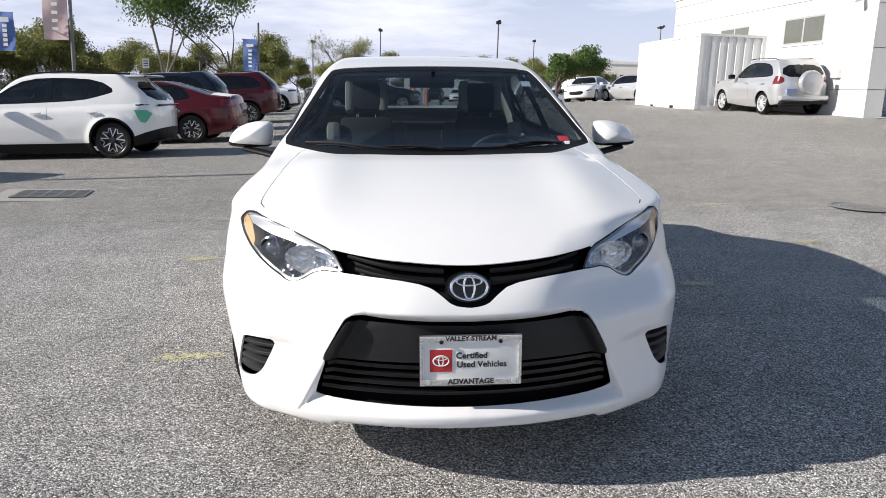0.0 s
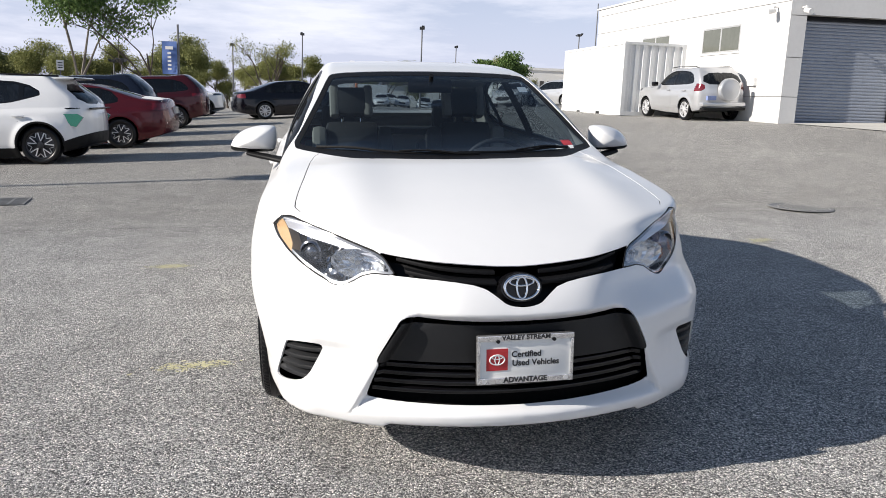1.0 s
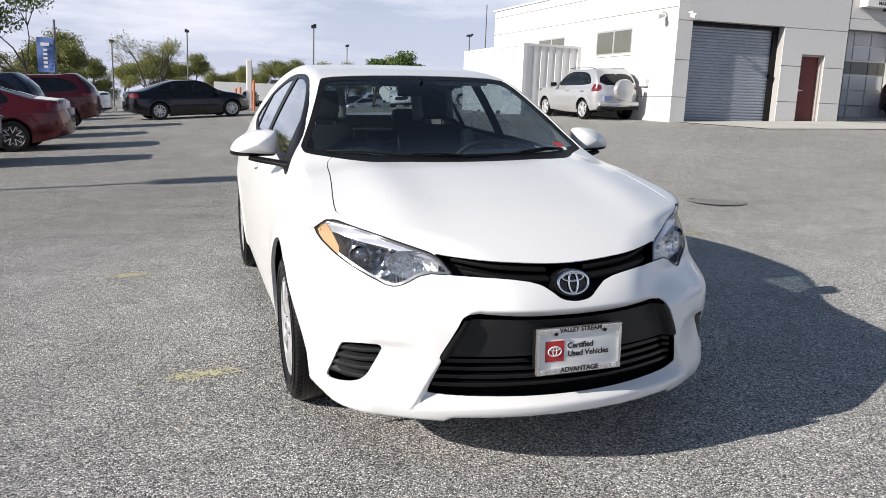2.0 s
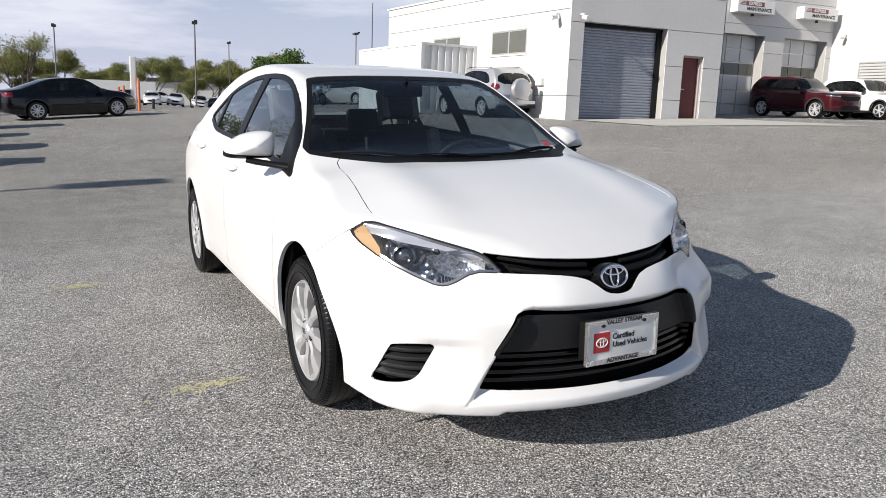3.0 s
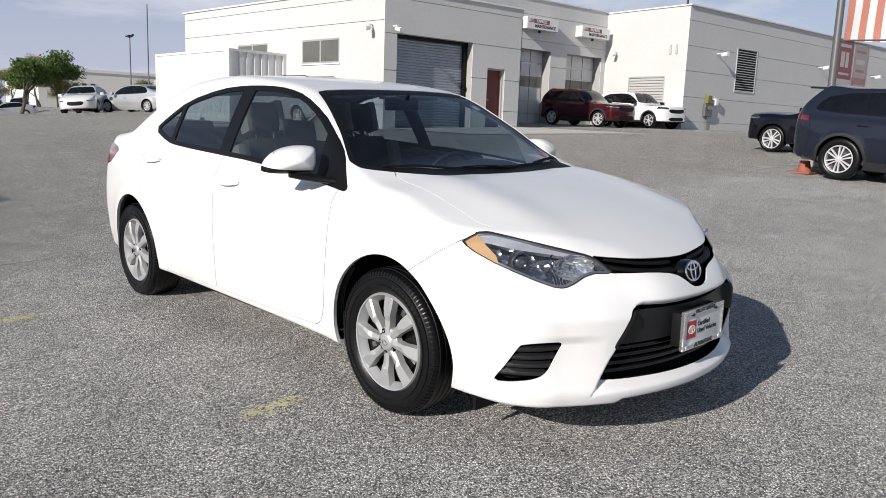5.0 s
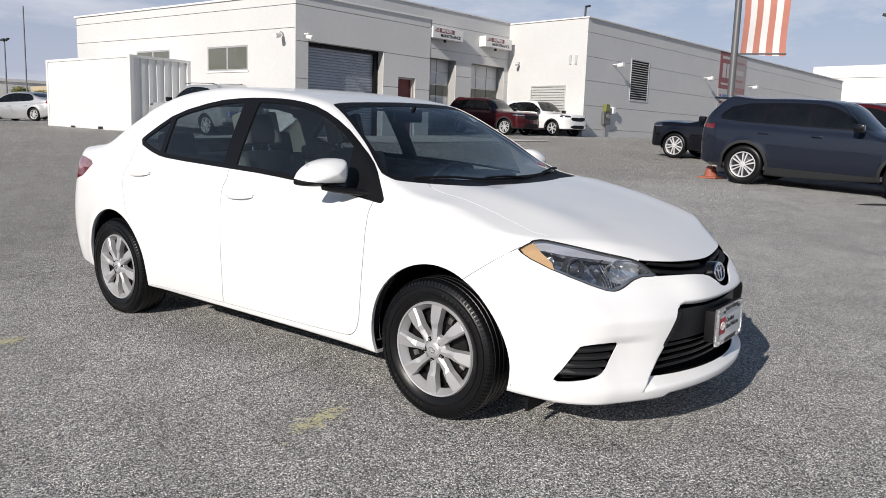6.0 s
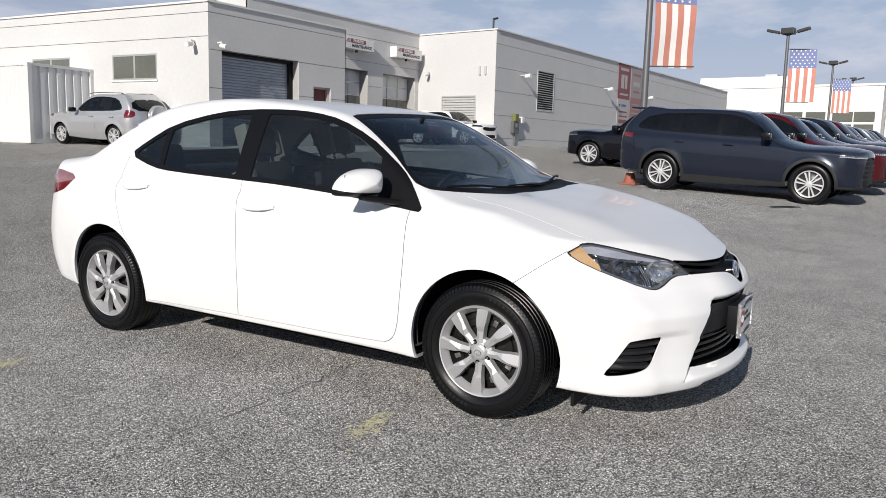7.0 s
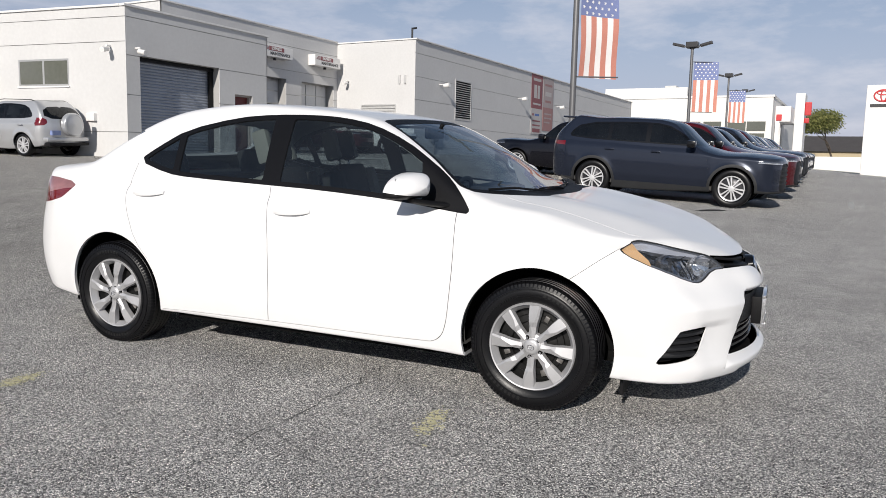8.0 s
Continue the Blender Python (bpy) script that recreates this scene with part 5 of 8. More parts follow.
def seat(car, x, y, front=True):
    """A seat with dark facing and pale side bolsters."""
    st = new("seat")
    st.parent = car
    st.location = (x, y, 0)
    lean = Matrix.Translation((0, 0, 0.52)) @ Matrix.Rotation(radians(-16), 4, "Y")
    b = bmesh.new()
    box(b, -0.06, 0.07, -0.17, 0.17, 0.0, 0.60, bevel=0.05, m=lean)
    part("backrest", b, "seat_dark", st, smooth=50)
    for sg in (-1, 1):
        b = bmesh.new()
        box(b, -0.07, 0.10, sg * 0.21 - 0.045, sg * 0.21 + 0.045, 0.02, 0.56, bevel=0.04, m=lean)
        part("bolster", b, "seat_light" if front and sg * y > 0 else "seat_dark", st, smooth=50)
        b = bmesh.new()
        tube(b, lean @ Vector((0.0, sg * 0.06, 0.56)), lean @ Vector((0.0, sg * 0.06, 0.68)), 0.007)
        part("headrest_post", b, "chrome", st)
    b = bmesh.new()
    box(b, -0.05, 0.05, -0.125, 0.125, 0.64, 0.83, bevel=0.045, m=lean)
    part("headrest", b, "seat_dark", st, smooth=50)
    if front:
        for sg in (-1, 1):
            b = bmesh.new()
            box(b, -0.058, 0.052, sg * 0.107 - 0.030, sg * 0.107 + 0.030, 0.635, 0.84, bevel=0.026, m=lean)
            part("headrest_side", b, "seat_light", st, smooth=50)
    b = bmesh.new()
    box(b, -0.05, 0.48, -0.25, 0.25, 0.34, 0.50, bevel=0.06)
    part("cushion", b, "seat_dark", st, smooth=50)
    return st


def hero_interior(sk, car):
    glass = ("windscreen", "ws_band", "front_glass", "rear_glass", "quarter_glass", "rear_screen", "arch")
    cabin = lambda C: (C[:, 0] < -0.25) & (C[:, 0] > -3.1)
    paint = ["body", "dlo", "gap0", "gap1", "gap2"]
    skin_part("headlining", sk.take(["body"], push=-0.030, keep=lambda C: cabin(C) & (C[:, 2] > 0.99)), "liner_light", car, "pale grey cloth headlining", inward=True)
    for cond in (right_side, left_side):
        skin_part("pillar_lining", sk.take(["dlo"], push=-0.014, keep=lambda C: cond(C) & cabin(C) & (C[:, 2] > 0.985) & (C[:, 0] < -1.0)), "liner_dark", car, inward=True)
        skin_part("front_pillar_lining", sk.take(["dlo"], push=-0.026, keep=lambda C: cond(C) & cabin(C) & (C[:, 2] > 0.95) & (C[:, 0] >= -1.0)), "liner_light", car, "pale front pillar lining", inward=True)
    for cond in (right_side, left_side):
        skin_part("door_lining", sk.take(paint, push=-0.060, keep=lambda C: cond(C) & cabin(C) & (C[:, 2] <= 0.80) & (C[:, 0] > -2.5)), "liner_dark", car, inward=True)
        skin_part("door_lining", sk.take(paint, push=-0.058, keep=lambda C: cond(C) & cabin(C) & (C[:, 2] > 0.80) & (C[:, 2] <= 0.985) & (C[:, 0] > -2.5)), "liner_light", car, "pale upper door lining", inward=True)
    part("cabin_floor", boxes((-2.6, -0.3, -0.72, 0.72, 0.24, 0.30)), "liner_dark", car)
    b = bmesh.new()
    box(b, -0.80, -0.22, -0.70, 0.70, 0.62, 0.955, bevel=0.09)
    box(b, -0.95, -0.70, -0.13, 0.13, 0.40, 0.90, bevel=0.04)
    box(b, -0.78, -0.50, 0.20, 0.56, 0.90, 1.005, bevel=0.05)
    part("dashboard", b, "dash", car, smooth=50)
    part("parcel_shelf", boxes((-3.0, -2.42, -0.62, 0.62, 0.99, 1.03)), "liner_dark", car)
    b = bmesh.new()
    box(b, -1.9, -0.95, -0.10, 0.10, 0.30, 0.58, bevel=0.04)
    part("centre_console", b, "dash", car, smooth=50)
    b = bmesh.new()
    m = Matrix.Translation((-0.93, 0.37, 0.865)) @ Matrix.Rotation(radians(24), 4, "Y")
    oval_ring(b, 0.185, 0.185, 0.014, 0.014, m, 40, 8)
    for a in (0.1, math.pi - 0.1, -math.pi / 2):
        tube(b, m @ Vector((0, 0.03 * math.cos(a), 0.03 * math.sin(a))), m @ Vector((0, 0.18 * math.cos(a), 0.18 * math.sin(a))), 0.016, 0.012, 6)
    tube(b, m @ Vector((0.02, 0, 0)), m @ Vector((-0.03, 0, 0)), 0.075, 0.06, 16)
    part("steering_wheel", b, "dash", car, smooth=50)
    seat(car, -1.62, -0.37)
    seat(car, -1.62, 0.37)
    for y in (-0.42, 0.42):
        seat(car, -2.42, y, False).location.z = -0.13
    b = bmesh.new()
    box(b, -0.93, -0.905, -0.12, 0.12, 1.285, 1.355, bevel=0.012)
    tube(b, (-0.90, 0, 1.33), (-0.86, 0, 1.375), 0.012)
    part("rear_view_mirror", b, "black_plastic", car, smooth=40)
    for sg in (-1, 1):
        b = bmesh.new()
        box(b, -1.34, -1.17, sg * 0.34 - 0.17, sg * 0.34 + 0.17, 1.352, 1.366, bevel=0.006)
        part("sun_visor", b, "liner_light", car, smooth=40)


def glass_sticker(F, car, y, z, w, h, material):
    b = bmesh.new()
    q = []
    for yy, zz in ((y - w / 2, z - h / 2), (y + w / 2, z - h / 2), (y + w / 2, z + h / 2), (y - w / 2, z + h / 2)):
        q.append(b.verts.new((root(lambda x: float(F(np.array([[x, yy, zz]]))[0]), 0.4, -1.6) - 0.012, yy, zz)))
    b.faces.new(q)
    return part("windscreen_sticker", b, material, car)


def mirror_shell(c, sg, lower, shrink=1.0):
    """A housing with a blunt inner end, a flat back and a domed front; its outline is drawn as (outwards, up)."""
    bm = bmesh.new()
    outline = chaikin([(-0.100, -0.050), (-0.106, 0.054), (-0.090, 0.070), (-0.02, 0.070), (0.05, 0.050), (0.098, 0.014), (0.120, -0.030), (0.114, -0.050), (0.05, -0.056), (-0.05, -0.055)], 2)
    rings = []
    for x, k in ((-0.050, 0.90), (-0.056, 0.96), (-0.050, 1.0), (-0.02, 1.01), *((0.005 + 0.068 * (1 - k ** 2.6) ** 0.6, k) for k in (0.995, 0.97, 0.92, 0.84, 0.72, 0.56, 0.36, 0.14, 0.02))):
        rings.append([bm.verts.new((c[0] + x * shrink - 0.25 * k * (u + 0.1), c[1] + sg * u * k * shrink, c[2] + (v * k + 0.004 * (1 - k)) * shrink)) for u, v in outline])
    n = len(outline)
    for p, q in zip(rings[:-1], rings[1:]):
        for j in range(n):
            bm.faces.new((p[j], p[(j + 1) % n], q[(j + 1) % n], q[j]))
    bm.faces.new(rings[0][::-1])
    bm.faces.new(rings[-1])
    bmesh.ops.recalc_face_normals(bm, faces=bm.faces[:])
    # the lower edge is a black strip that rises towards the tip
    cutz = Vector((c[0], c[1], c[2] - 0.036))
    bmesh.ops.bisect_plane(bm, geom=bm.verts[:] + bm.edges[:] + bm.faces[:], plane_co=cutz, plane_no=(0.10, -sg * 0.04, 1), clear_outer=lower, clear_inner=not lower)
    return bm


def smooth_tube(bm, pts, radii, n=8, flat=1.0):
    """One bent tube through several points, its rings shared."""
    pts = [Vector(p) for p in pts]
    rings = []
    for i, p in enumerate(pts):
        d = pts[min(i + 1, len(pts) - 1)] - pts[max(i - 1, 0)]
        u = d.cross(Vector((0, 0, 1))).normalized()
        w = u.cross(d).normalized()
        r = radii[i] if isinstance(radii, (list, tuple)) else radii
        rings.append([bm.verts.new(p + u * r * math.cos(2 * math.pi * j / n) + w * r * flat * math.sin(2 * math.pi * j / n)) for j in range(n)])
    for p, q in zip(rings[:-1], rings[1:]):
        for j in range(n):
            bm.faces.new((p[j], p[(j + 1) % n], q[(j + 1) % n], q[j]))
    bm.faces.new(rings[0][::-1])
    bm.faces.new(rings[-1])
    bmesh.ops.recalc_face_normals(bm, faces=bm.faces[:])
    return bm


def hero_fittings(sk, car, F):
    for sg in (-1, 1):
        c = (-0.605, sg * 0.912, 1.052)
        mr = part("door_mirror", mirror_shell(c, sg, False), "white_paint", car, "white door mirror on a black foot", smooth=50)
        part("mirror_base", mirror_shell((c[0], c[1], c[2] - 0.002), sg, True), "black_plastic", mr, smooth=50)
        part("mirror_glass", boxes((c[0] - 0.060, c[0] - 0.0565, c[1] - 0.075, c[1] + 0.06, c[2] - 0.038, c[2] + 0.045)), "chrome", mr)
        b = smooth_tube(bmesh.new(), [(-0.60, sg * 0.945, 0.990), (-0.585, sg * 0.90, 0.982), (-0.555, sg * 0.84, 0.972), (-0.50, sg * 0.775, 0.962), (-0.47, sg * 0.74, 0.958)], [0.024, 0.032, 0.032, 0.036, 0.042], 14, 0.45)
        part("mirror_foot", b, "black_plastic", mr, smooth=60)
        for hx, hz in HERO["dents"]:
            y = flank_y(F, hx - 0.15, hz)
            b = bmesh.new()
            rows = []
            for t in np.linspace(-1, 1, 15):
                out = 0.020 * (1 - abs(t) ** 3.0) - 0.004
                hh = 0.016 * (1 - 0.55 * abs(t) ** 2.5)
                yc = y + out
                rows.append([b.verts.new((hx + 0.118 * t, sg * (yc + dy), hz + 0.006 + 0.006 * t + dz)) for dy, dz in ((0.010, 0), (0.006, hh), (-0.008, hh), (-0.012, 0), (-0.008, -hh), (0.006, -hh))])
            for p, q in zip(rows[:-1], rows[1:]):
                for j in range(6):
                    b.faces.new((p[j], p[(j + 1) % 6], q[(j + 1) % 6], q[j]))
            b.faces.new(rows[0][::-1])
            b.faces.new(rows[-1])
            bmesh.ops.recalc_face_normals(b, faces=b.faces[:])
            part("door_handle", b, "white_paint", car, smooth=60)
        # flap ahead of the front wheel and sill underside
        part("wheel_flap", boxes((0.40, 0.415, sg * 0.62 - 0.11, sg * 0.62 + 0.11, 0.10, 0.22)), "black_plastic", car)
        part("sill_underside", boxes((-2.25, -0.42, sg * 0.72 - 0.07, sg * 0.72 + 0.07, 0.20, 0.245), bevel=0.01), "well", car)
    part("underbody", boxes((-3.3, 0.75, -0.55, 0.55, 0.20, 0.26), bevel=0.02), "well", car)
    part("rear_axle_beam", boxes((-2.76, -2.64, -0.62, 0.62, 0.24, 0.30), bevel=0.02), "steel_dark", car)
    # wipers rest low along the foot of the screen
    for y0, y1, ya in ((0.56, 0.00, 0.50), (0.10, -0.62, -0.02)):
        pts = []
        for t in np.linspace(0, 1, 13):
            y = y0 + (y1 - y0) * t
            x = -0.125 - 0.46 * y * y - 0.02 * t
            pts.append((x, y, top_z(F, x, y) + 0.005))
        wp = part("wiper", smooth_tube(bmesh.new(), pts, 0.005, 6, 1.3), "black_plastic", car, smooth=50)
        mid = pts[6]
        arm = []
        for t in np.linspace(0, 1, 7):
            y = ya + (mid[1] - ya) * t
            x = -0.105 - 0.44 * y * y + (mid[0] + 0.105 + 0.44 * mid[1] ** 2) * t
            arm.append((x, y, top_z(F, x, y) + 0.012 + 0.008 * math.sin(t * math.pi)))
        part("wiper_arm", smooth_tube(bmesh.new(), arm, [0.009, 0.008, 0.007, 0.006, 0.005, 0.005, 0.005], 6, 0.8), "black_plastic", wp, smooth=50)
    glass_sticker(F, car, 0.590, 1.050, 0.056, 0.022, "sign_red")
    glass_sticker(F, car, 0.600, 1.032, 0.034, 0.012, "paper")
    glass_sticker(F, car, 0.485, 1.305, 0.050, 0.026, "paper")


# ---- other vehicles ----
def spec_of(kind, L, W, H, wb, R, fo, belt=0.60):
    """Body curves of an everyday car from its main sizes; x from the front axle."""
    rear = -(L - fo)
    hw = W / 2
    d = dict(wheelbase=wb, radius=R, arch=R + 0.045, width=W, L=L, H=H, fo=fo, rear=rear, kind=kind, rim=R * (0.68 if kind == "sedan" else 0.66 if L > 5 else 0.72), tyre_w=0.225)
    zb = H * belt
    if kind == "sedan":
        d["top"] = ([rear - 0.2, rear, rear + 0.35, rear + 0.62, rear + 1.05, rear + 1.6, -1.55, -1.1, -0.85, -0.28, -0.05, 0.4, fo - 0.2, fo, fo + 0.2],
                    [0.9, 1.02, 1.08, 1.12, H - 0.18, H - 0.03, H, H - 0.02, H - 0.09, 1.03, 0.98, 0.90, 0.76, 0.62, 0.4])
        d["tail"] = ([0.1, 0.3, 0.6, 0.9, 1.1], [-rear - 0.12, -rear - 0.03, -rear, -rear - 0.05, -rear - 0.1])
        d["roof"] = (-1.0, -2.2)
        d["dlo"] = [(rear + 1.02, zb + 0.17), (rear + 1.3, H - 0.12), (-1.75, H - 0.07), (-1.15, H - 0.09), (-0.72, H - 0.25), (-0.42, zb + 0.05), (-1.4, zb + 0.08), (rear + 1.3, zb + 0.11)]
    else:
        hood_z = H * 0.655
        slope = 0.30 if kind == "suv" else 0.40
        back = 0.32 if kind == "suv" else 0.0
        d["back"] = back
        d["top"] = ([rear - 0.1, rear + 0.12, rear + slope, rear + 1.2, -1.6 - back, -1.2 - back, -0.95 - back, -0.32 - back, -0.08 - back, 0.4, fo - 0.18, fo, fo + 0.2],
                    [H - 0.42, H - 0.16, H - 0.06, H - 0.01, H, H - 0.015, H - 0.07, hood_z + 0.07, hood_z, hood_z - 0.03, hood_z - (0.07 if kind == "suv" else 0.10), hood_z - (0.14 if kind == "suv" else 0.22), 0.5])
        d["tail"] = ([0.1, 0.35, 0.6, zb, zb + 0.15, H - 0.2, H], [-rear - 0.16, -rear - 0.03, -rear, -rear - 0.02, -rear - 0.07, -rear - slope, -rear - slope - 0.25])
        d["roof"] = (-1.0, rear + 0.7)
        d["dlo"] = [(rear + 0.52, zb + 0.20), (rear + 0.66 + slope * 0.5, H - 0.16), (-1.8 - back, H - 0.10), (-1.15 - back, H - 0.115), (-0.76 - back, H - 0.30), (-0.42 - back, zb + 0.05), (-1.4 - back, zb + 0.06), (rear + 0.6, zb + 0.10)]
        if kind == "hatch":
            d["dlo"] = [(rear + 0.72, zb + 0.27), (rear + 1.05, H - 0.15), (-1.8, H - 0.10), (-1.15, H - 0.115), (-0.76, H - 0.30), (-0.42, zb + 0.06), (-1.4, zb + 0.08), (rear + 1.35, zb + 0.11), (rear + 1.0, zb + 0.19)]
    d["plan"] = ([rear - 0.1, rear + 0.1, rear + 0.45, rear + 0.9, -1.4, -0.2, 0.2, 0.5, fo - 0.15, fo + 0.1], [hw - 0.16, hw - 0.09, hw - 0.03, hw - 0.008, hw, hw - 0.005, hw - 0.012, hw - 0.05, hw - 0.15, hw - 0.35])
    d["side"] = ([0.1, 0.2, 0.32, 0.45, 0.6, 0.75, 0.86, 0.95], [-0.10, -0.06, -0.02, -0.006, 0.0, -0.012, -0.03, -0.075])
    d["belt"] = ([rear, -1.4, 0.2, fo], [zb + 0.06, zb, zb - 0.03, zb - 0.05])
    d["low"] = ([rear, rear + 0.4, 0.5, fo], [R * 1.12, R * 0.90, R * 0.86, R * 0.88] if kind == "suv" else [R * 1.0, R * 0.68, R * 0.66, R * 0.75])
    d["nose"] = ([0.1, R * 0.7, R, R * 1.5, H * 0.42, H * 0.5, H * 0.6], [fo - 0.12, fo - 0.03, fo, fo, fo - 0.01, fo - 0.05, fo - 0.16])
    d["sweep"] = ([0, 0.3, 0.5, 0.7, 0.9], [0, 0.025, 0.08, 0.22, 0.55])
    d["face"] = H * 0.42
    if kind == "suv":
        # upright front with a blunt plan
        d["nose"] = ([0.1, R * 0.7, R, R * 1.5, H * 0.42, H * 0.5, H * 0.57, H * 0.62], [fo - 0.14, fo - 0.05, fo, fo, fo, fo - 0.008, fo - 0.030, fo - 0.09])
        d["plan"][1][7:] = [hw - 0.022, hw - 0.065, hw - 0.20]
        d["sweep"] = ([0, 0.3, 0.5, 0.7, 0.84, 0.98], [0, 0.012, 0.045, 0.115, 0.22, 0.42])
        d["face"] = H * 0.555
    d["tsweep"] = ([0, 0.3, 0.6, 0.8, 0.95], [0, 0.02, 0.09, 0.22, 0.5])
    d.update(lean=0.38 if kind == "sedan" else 0.24, lean2=0.22, bow=0.10, crown=0.05, crown4=0.06, flare=0.030 if kind == "hatch" else 0.022 if kind == "suv" else 0.016, k=0.05, kf=0.045 if kind == "suv" else 0.07)
    return d


def other_car(name, s, paint, m, label, category="car", wheel="ten", h=0.07, cladding=False, rails=False, spare=False, group="", plate=True, hatch=False, film=False):
    F = body_field(s)
    hw, H, rear, fo = s["width"] / 2, s["H"], s["rear"], s["fo"]
    V, T = surface_net(F, (rear - 0.15, -hw - 0.1, 0.1), (fo + 0.15, hw + 0.1, H + 0.1), h)
    sk = Skin(F, V, T)
    zb = s["belt"][1][1]
    dlo = chaikin(s["dlo"], 1)
    sk.cut(along(0, 2, dlo), "dlo", keep=side_only(0.45))
    back = s.get("back", 0.0)
    pil = -1.42 if s["kind"] == "sedan" else -1.5 - back * 0.8
    inn = lambda V: along(0, 2, dlo)(V) + 0.03
    cuts = [(-0.3, pil), (pil - 0.10, pil - 0.85), (pil - 0.93, rear - 0.2)]
    for a, b in cuts:
        sk.cut(lambda V: np.maximum(inn(V), np.maximum(V[:, 0] - a, b - V[:, 0])), "glass%d" % cuts.index((a, b)), within=("dlo",))
    wz = s["top"][1][s["top"][0].index(-0.32 - back if s["kind"] != "sedan" else -0.28)]
    wsp = chaikin([(-0.1, wz - 0.03), (hw - 0.28, wz - 0.01), (hw - 0.17, wz + 0.01), (hw - 0.35, H - 0.11), (hw - 0.45, H - 0.07), (-0.1, H - 0.06)], 1)
    sk.cut(along(1, 2, wsp), "windscreen", keep=lambda C: (C[:, 0] > -1.25 - back) & (C[:, 0] < 0.1))
    if s["kind"] == "sedan":
        rwp = chaikin([(-0.1, 1.13), (hw - 0.25, 1.13), (hw - 0.34, H - 0.1), (-0.1, H - 0.08)], 1)
        sk.cut(along(1, 2, rwp), "rear_screen", keep=lambda C: (C[:, 0] < rear + 1.6) & (np.abs(C[:, 1]) < hw - 0.22))
    else:
        rwp = chaikin([(-0.1, zb + 0.08), (hw - 0.22, zb + 0.10), (hw - 0.33, H - 0.20), (-0.1, H - 0.16)], 1)
        sk.cut(along(1, 2, rwp), "rear_screen", keep=lambda C: C[:, 0] < rear + 0.9)
    sk.cut(arch_field(s), "arch", keep=side_only(0.5))
    if hatch:
        sk.cut(lambda V: np.minimum(np.minimum(np.hypot(V[:, 0], V[:, 2] - s["radius"]), np.hypot(V[:, 0] + s["wheelbase"], V[:, 2] - s["radius"])) - s["arch"] - 0.03, V[:, 2] - s["radius"] * 0.86), "cladding")
        sk.cut(along(0, 2, [(rear - 0.2, 0.2), (rear - 0.2, 0.60), (rear + 0.25, 0.46), (rear + 0.62, 0.33), (rear + 0.62, 0.2)]), "cladding")
    if cladding:
        def clad(V):
            r = np.minimum(np.hypot(V[:, 0], V[:, 2] - s["radius"]), np.hypot(V[:, 0] + s["wheelbase"], V[:, 2] - s["radius"]))
            return np.minimum(r - s["arch"] - 0.055, V[:, 2] - s["radius"] * 0.98)
        sk.cut(clad, "cladding")
    nz = s["face"]
    tall = s["kind"] == "suv"
    if tall:
        slim = s["L"] < 4.9
        if slim:
            sk.cut(along(1, 2, chaikin([(-0.1, nz - 0.05), (0.46, nz - 0.03), (0.56, nz - 0.06), (0.50, nz - 0.20), (-0.1, nz - 0.23)], 1)), "grille", within=("body", "cladding"), keep=lambda C: C[:, 0] > fo - 0.35)
            sk.cut(along(1, 2, chaikin([(-0.1, s["radius"] + 0.17), (0.50, s["radius"] + 0.17), (0.58, s["radius"] + 0.02), (-0.1, s["radius"] - 0.01)], 1)), "lower_grille", within=("body", "cladding"), keep=lambda C: C[:, 0] > fo - 0.35)
        else:
            sk.cut(along(1, 2, chaikin([(-0.1, nz - 0.03), (0.50, nz - 0.02), (0.60, nz - 0.10), (0.66, s["radius"] + 0.10), (0.60, s["radius"] - 0.02), (-0.1, s["radius"] - 0.02)], 1)), "grille", within=("body", "cladding"), keep=lambda C: C[:, 0] > fo - 0.35)
        sk.cut(along(1, 2, [(0.50, nz + 0.005), (0.60, nz + 0.045), (hw + 0.1, nz + 0.065), (hw + 0.1, nz - 0.035), (0.70, nz - 0.045), (0.56, nz - 0.05)]), "headlight", keep=lambda C: C[:, 0] > fo - 0.48)
    else:
        sk.cut(along(1, 2, chaikin([(-0.1, nz - 0.02), (0.42, nz - 0.0), (0.38, nz - 0.2), (-0.1, nz - 0.22)], 1)), "grille", keep=lambda C: C[:, 0] > 0.3)
        sk.cut(along(1, 2, chaikin([(-0.1, nz - 0.28), (0.5, nz - 0.28), (0.58, s["radius"] * 1.0), (-0.1, s["radius"] * 0.95)], 1)), "lower_grille", within=("body", "cladding"), keep=lambda C: C[:, 0] > 0.3)
        sk.cut(along(1, 2, chaikin([(0.44, nz + 0.01), (0.8, nz + 0.08), (hw, nz + 0.10), (hw, nz + 0.05), (0.7, nz - 0.01), (0.46, nz - 0.04)], 1)), "headlight", keep=lambda C: C[:, 0] > 0.3)
    if hatch:
        lampz = (zb - 0.015, zb + 0.03)
    else:
        lampz = (0.80, 0.98) if s["kind"] == "sedan" else (zb - 0.09, zb + 0.02)
    if spare:
        lampz = (zb - 0.14, zb + 0.12)
    sk.cut(along(1, 2, chaikin([(hw - (0.28 if spare else 0.42), lampz[0] + 0.05), (hw - (0.28 if spare else 0.42), lampz[1]), (hw + 0.1, lampz[1]), (hw + 0.1, lampz[0])], 1)), "tail_lamp", keep=lambda C: C[:, 0] < rear + (0.46 if tall and not spare else 0.38))
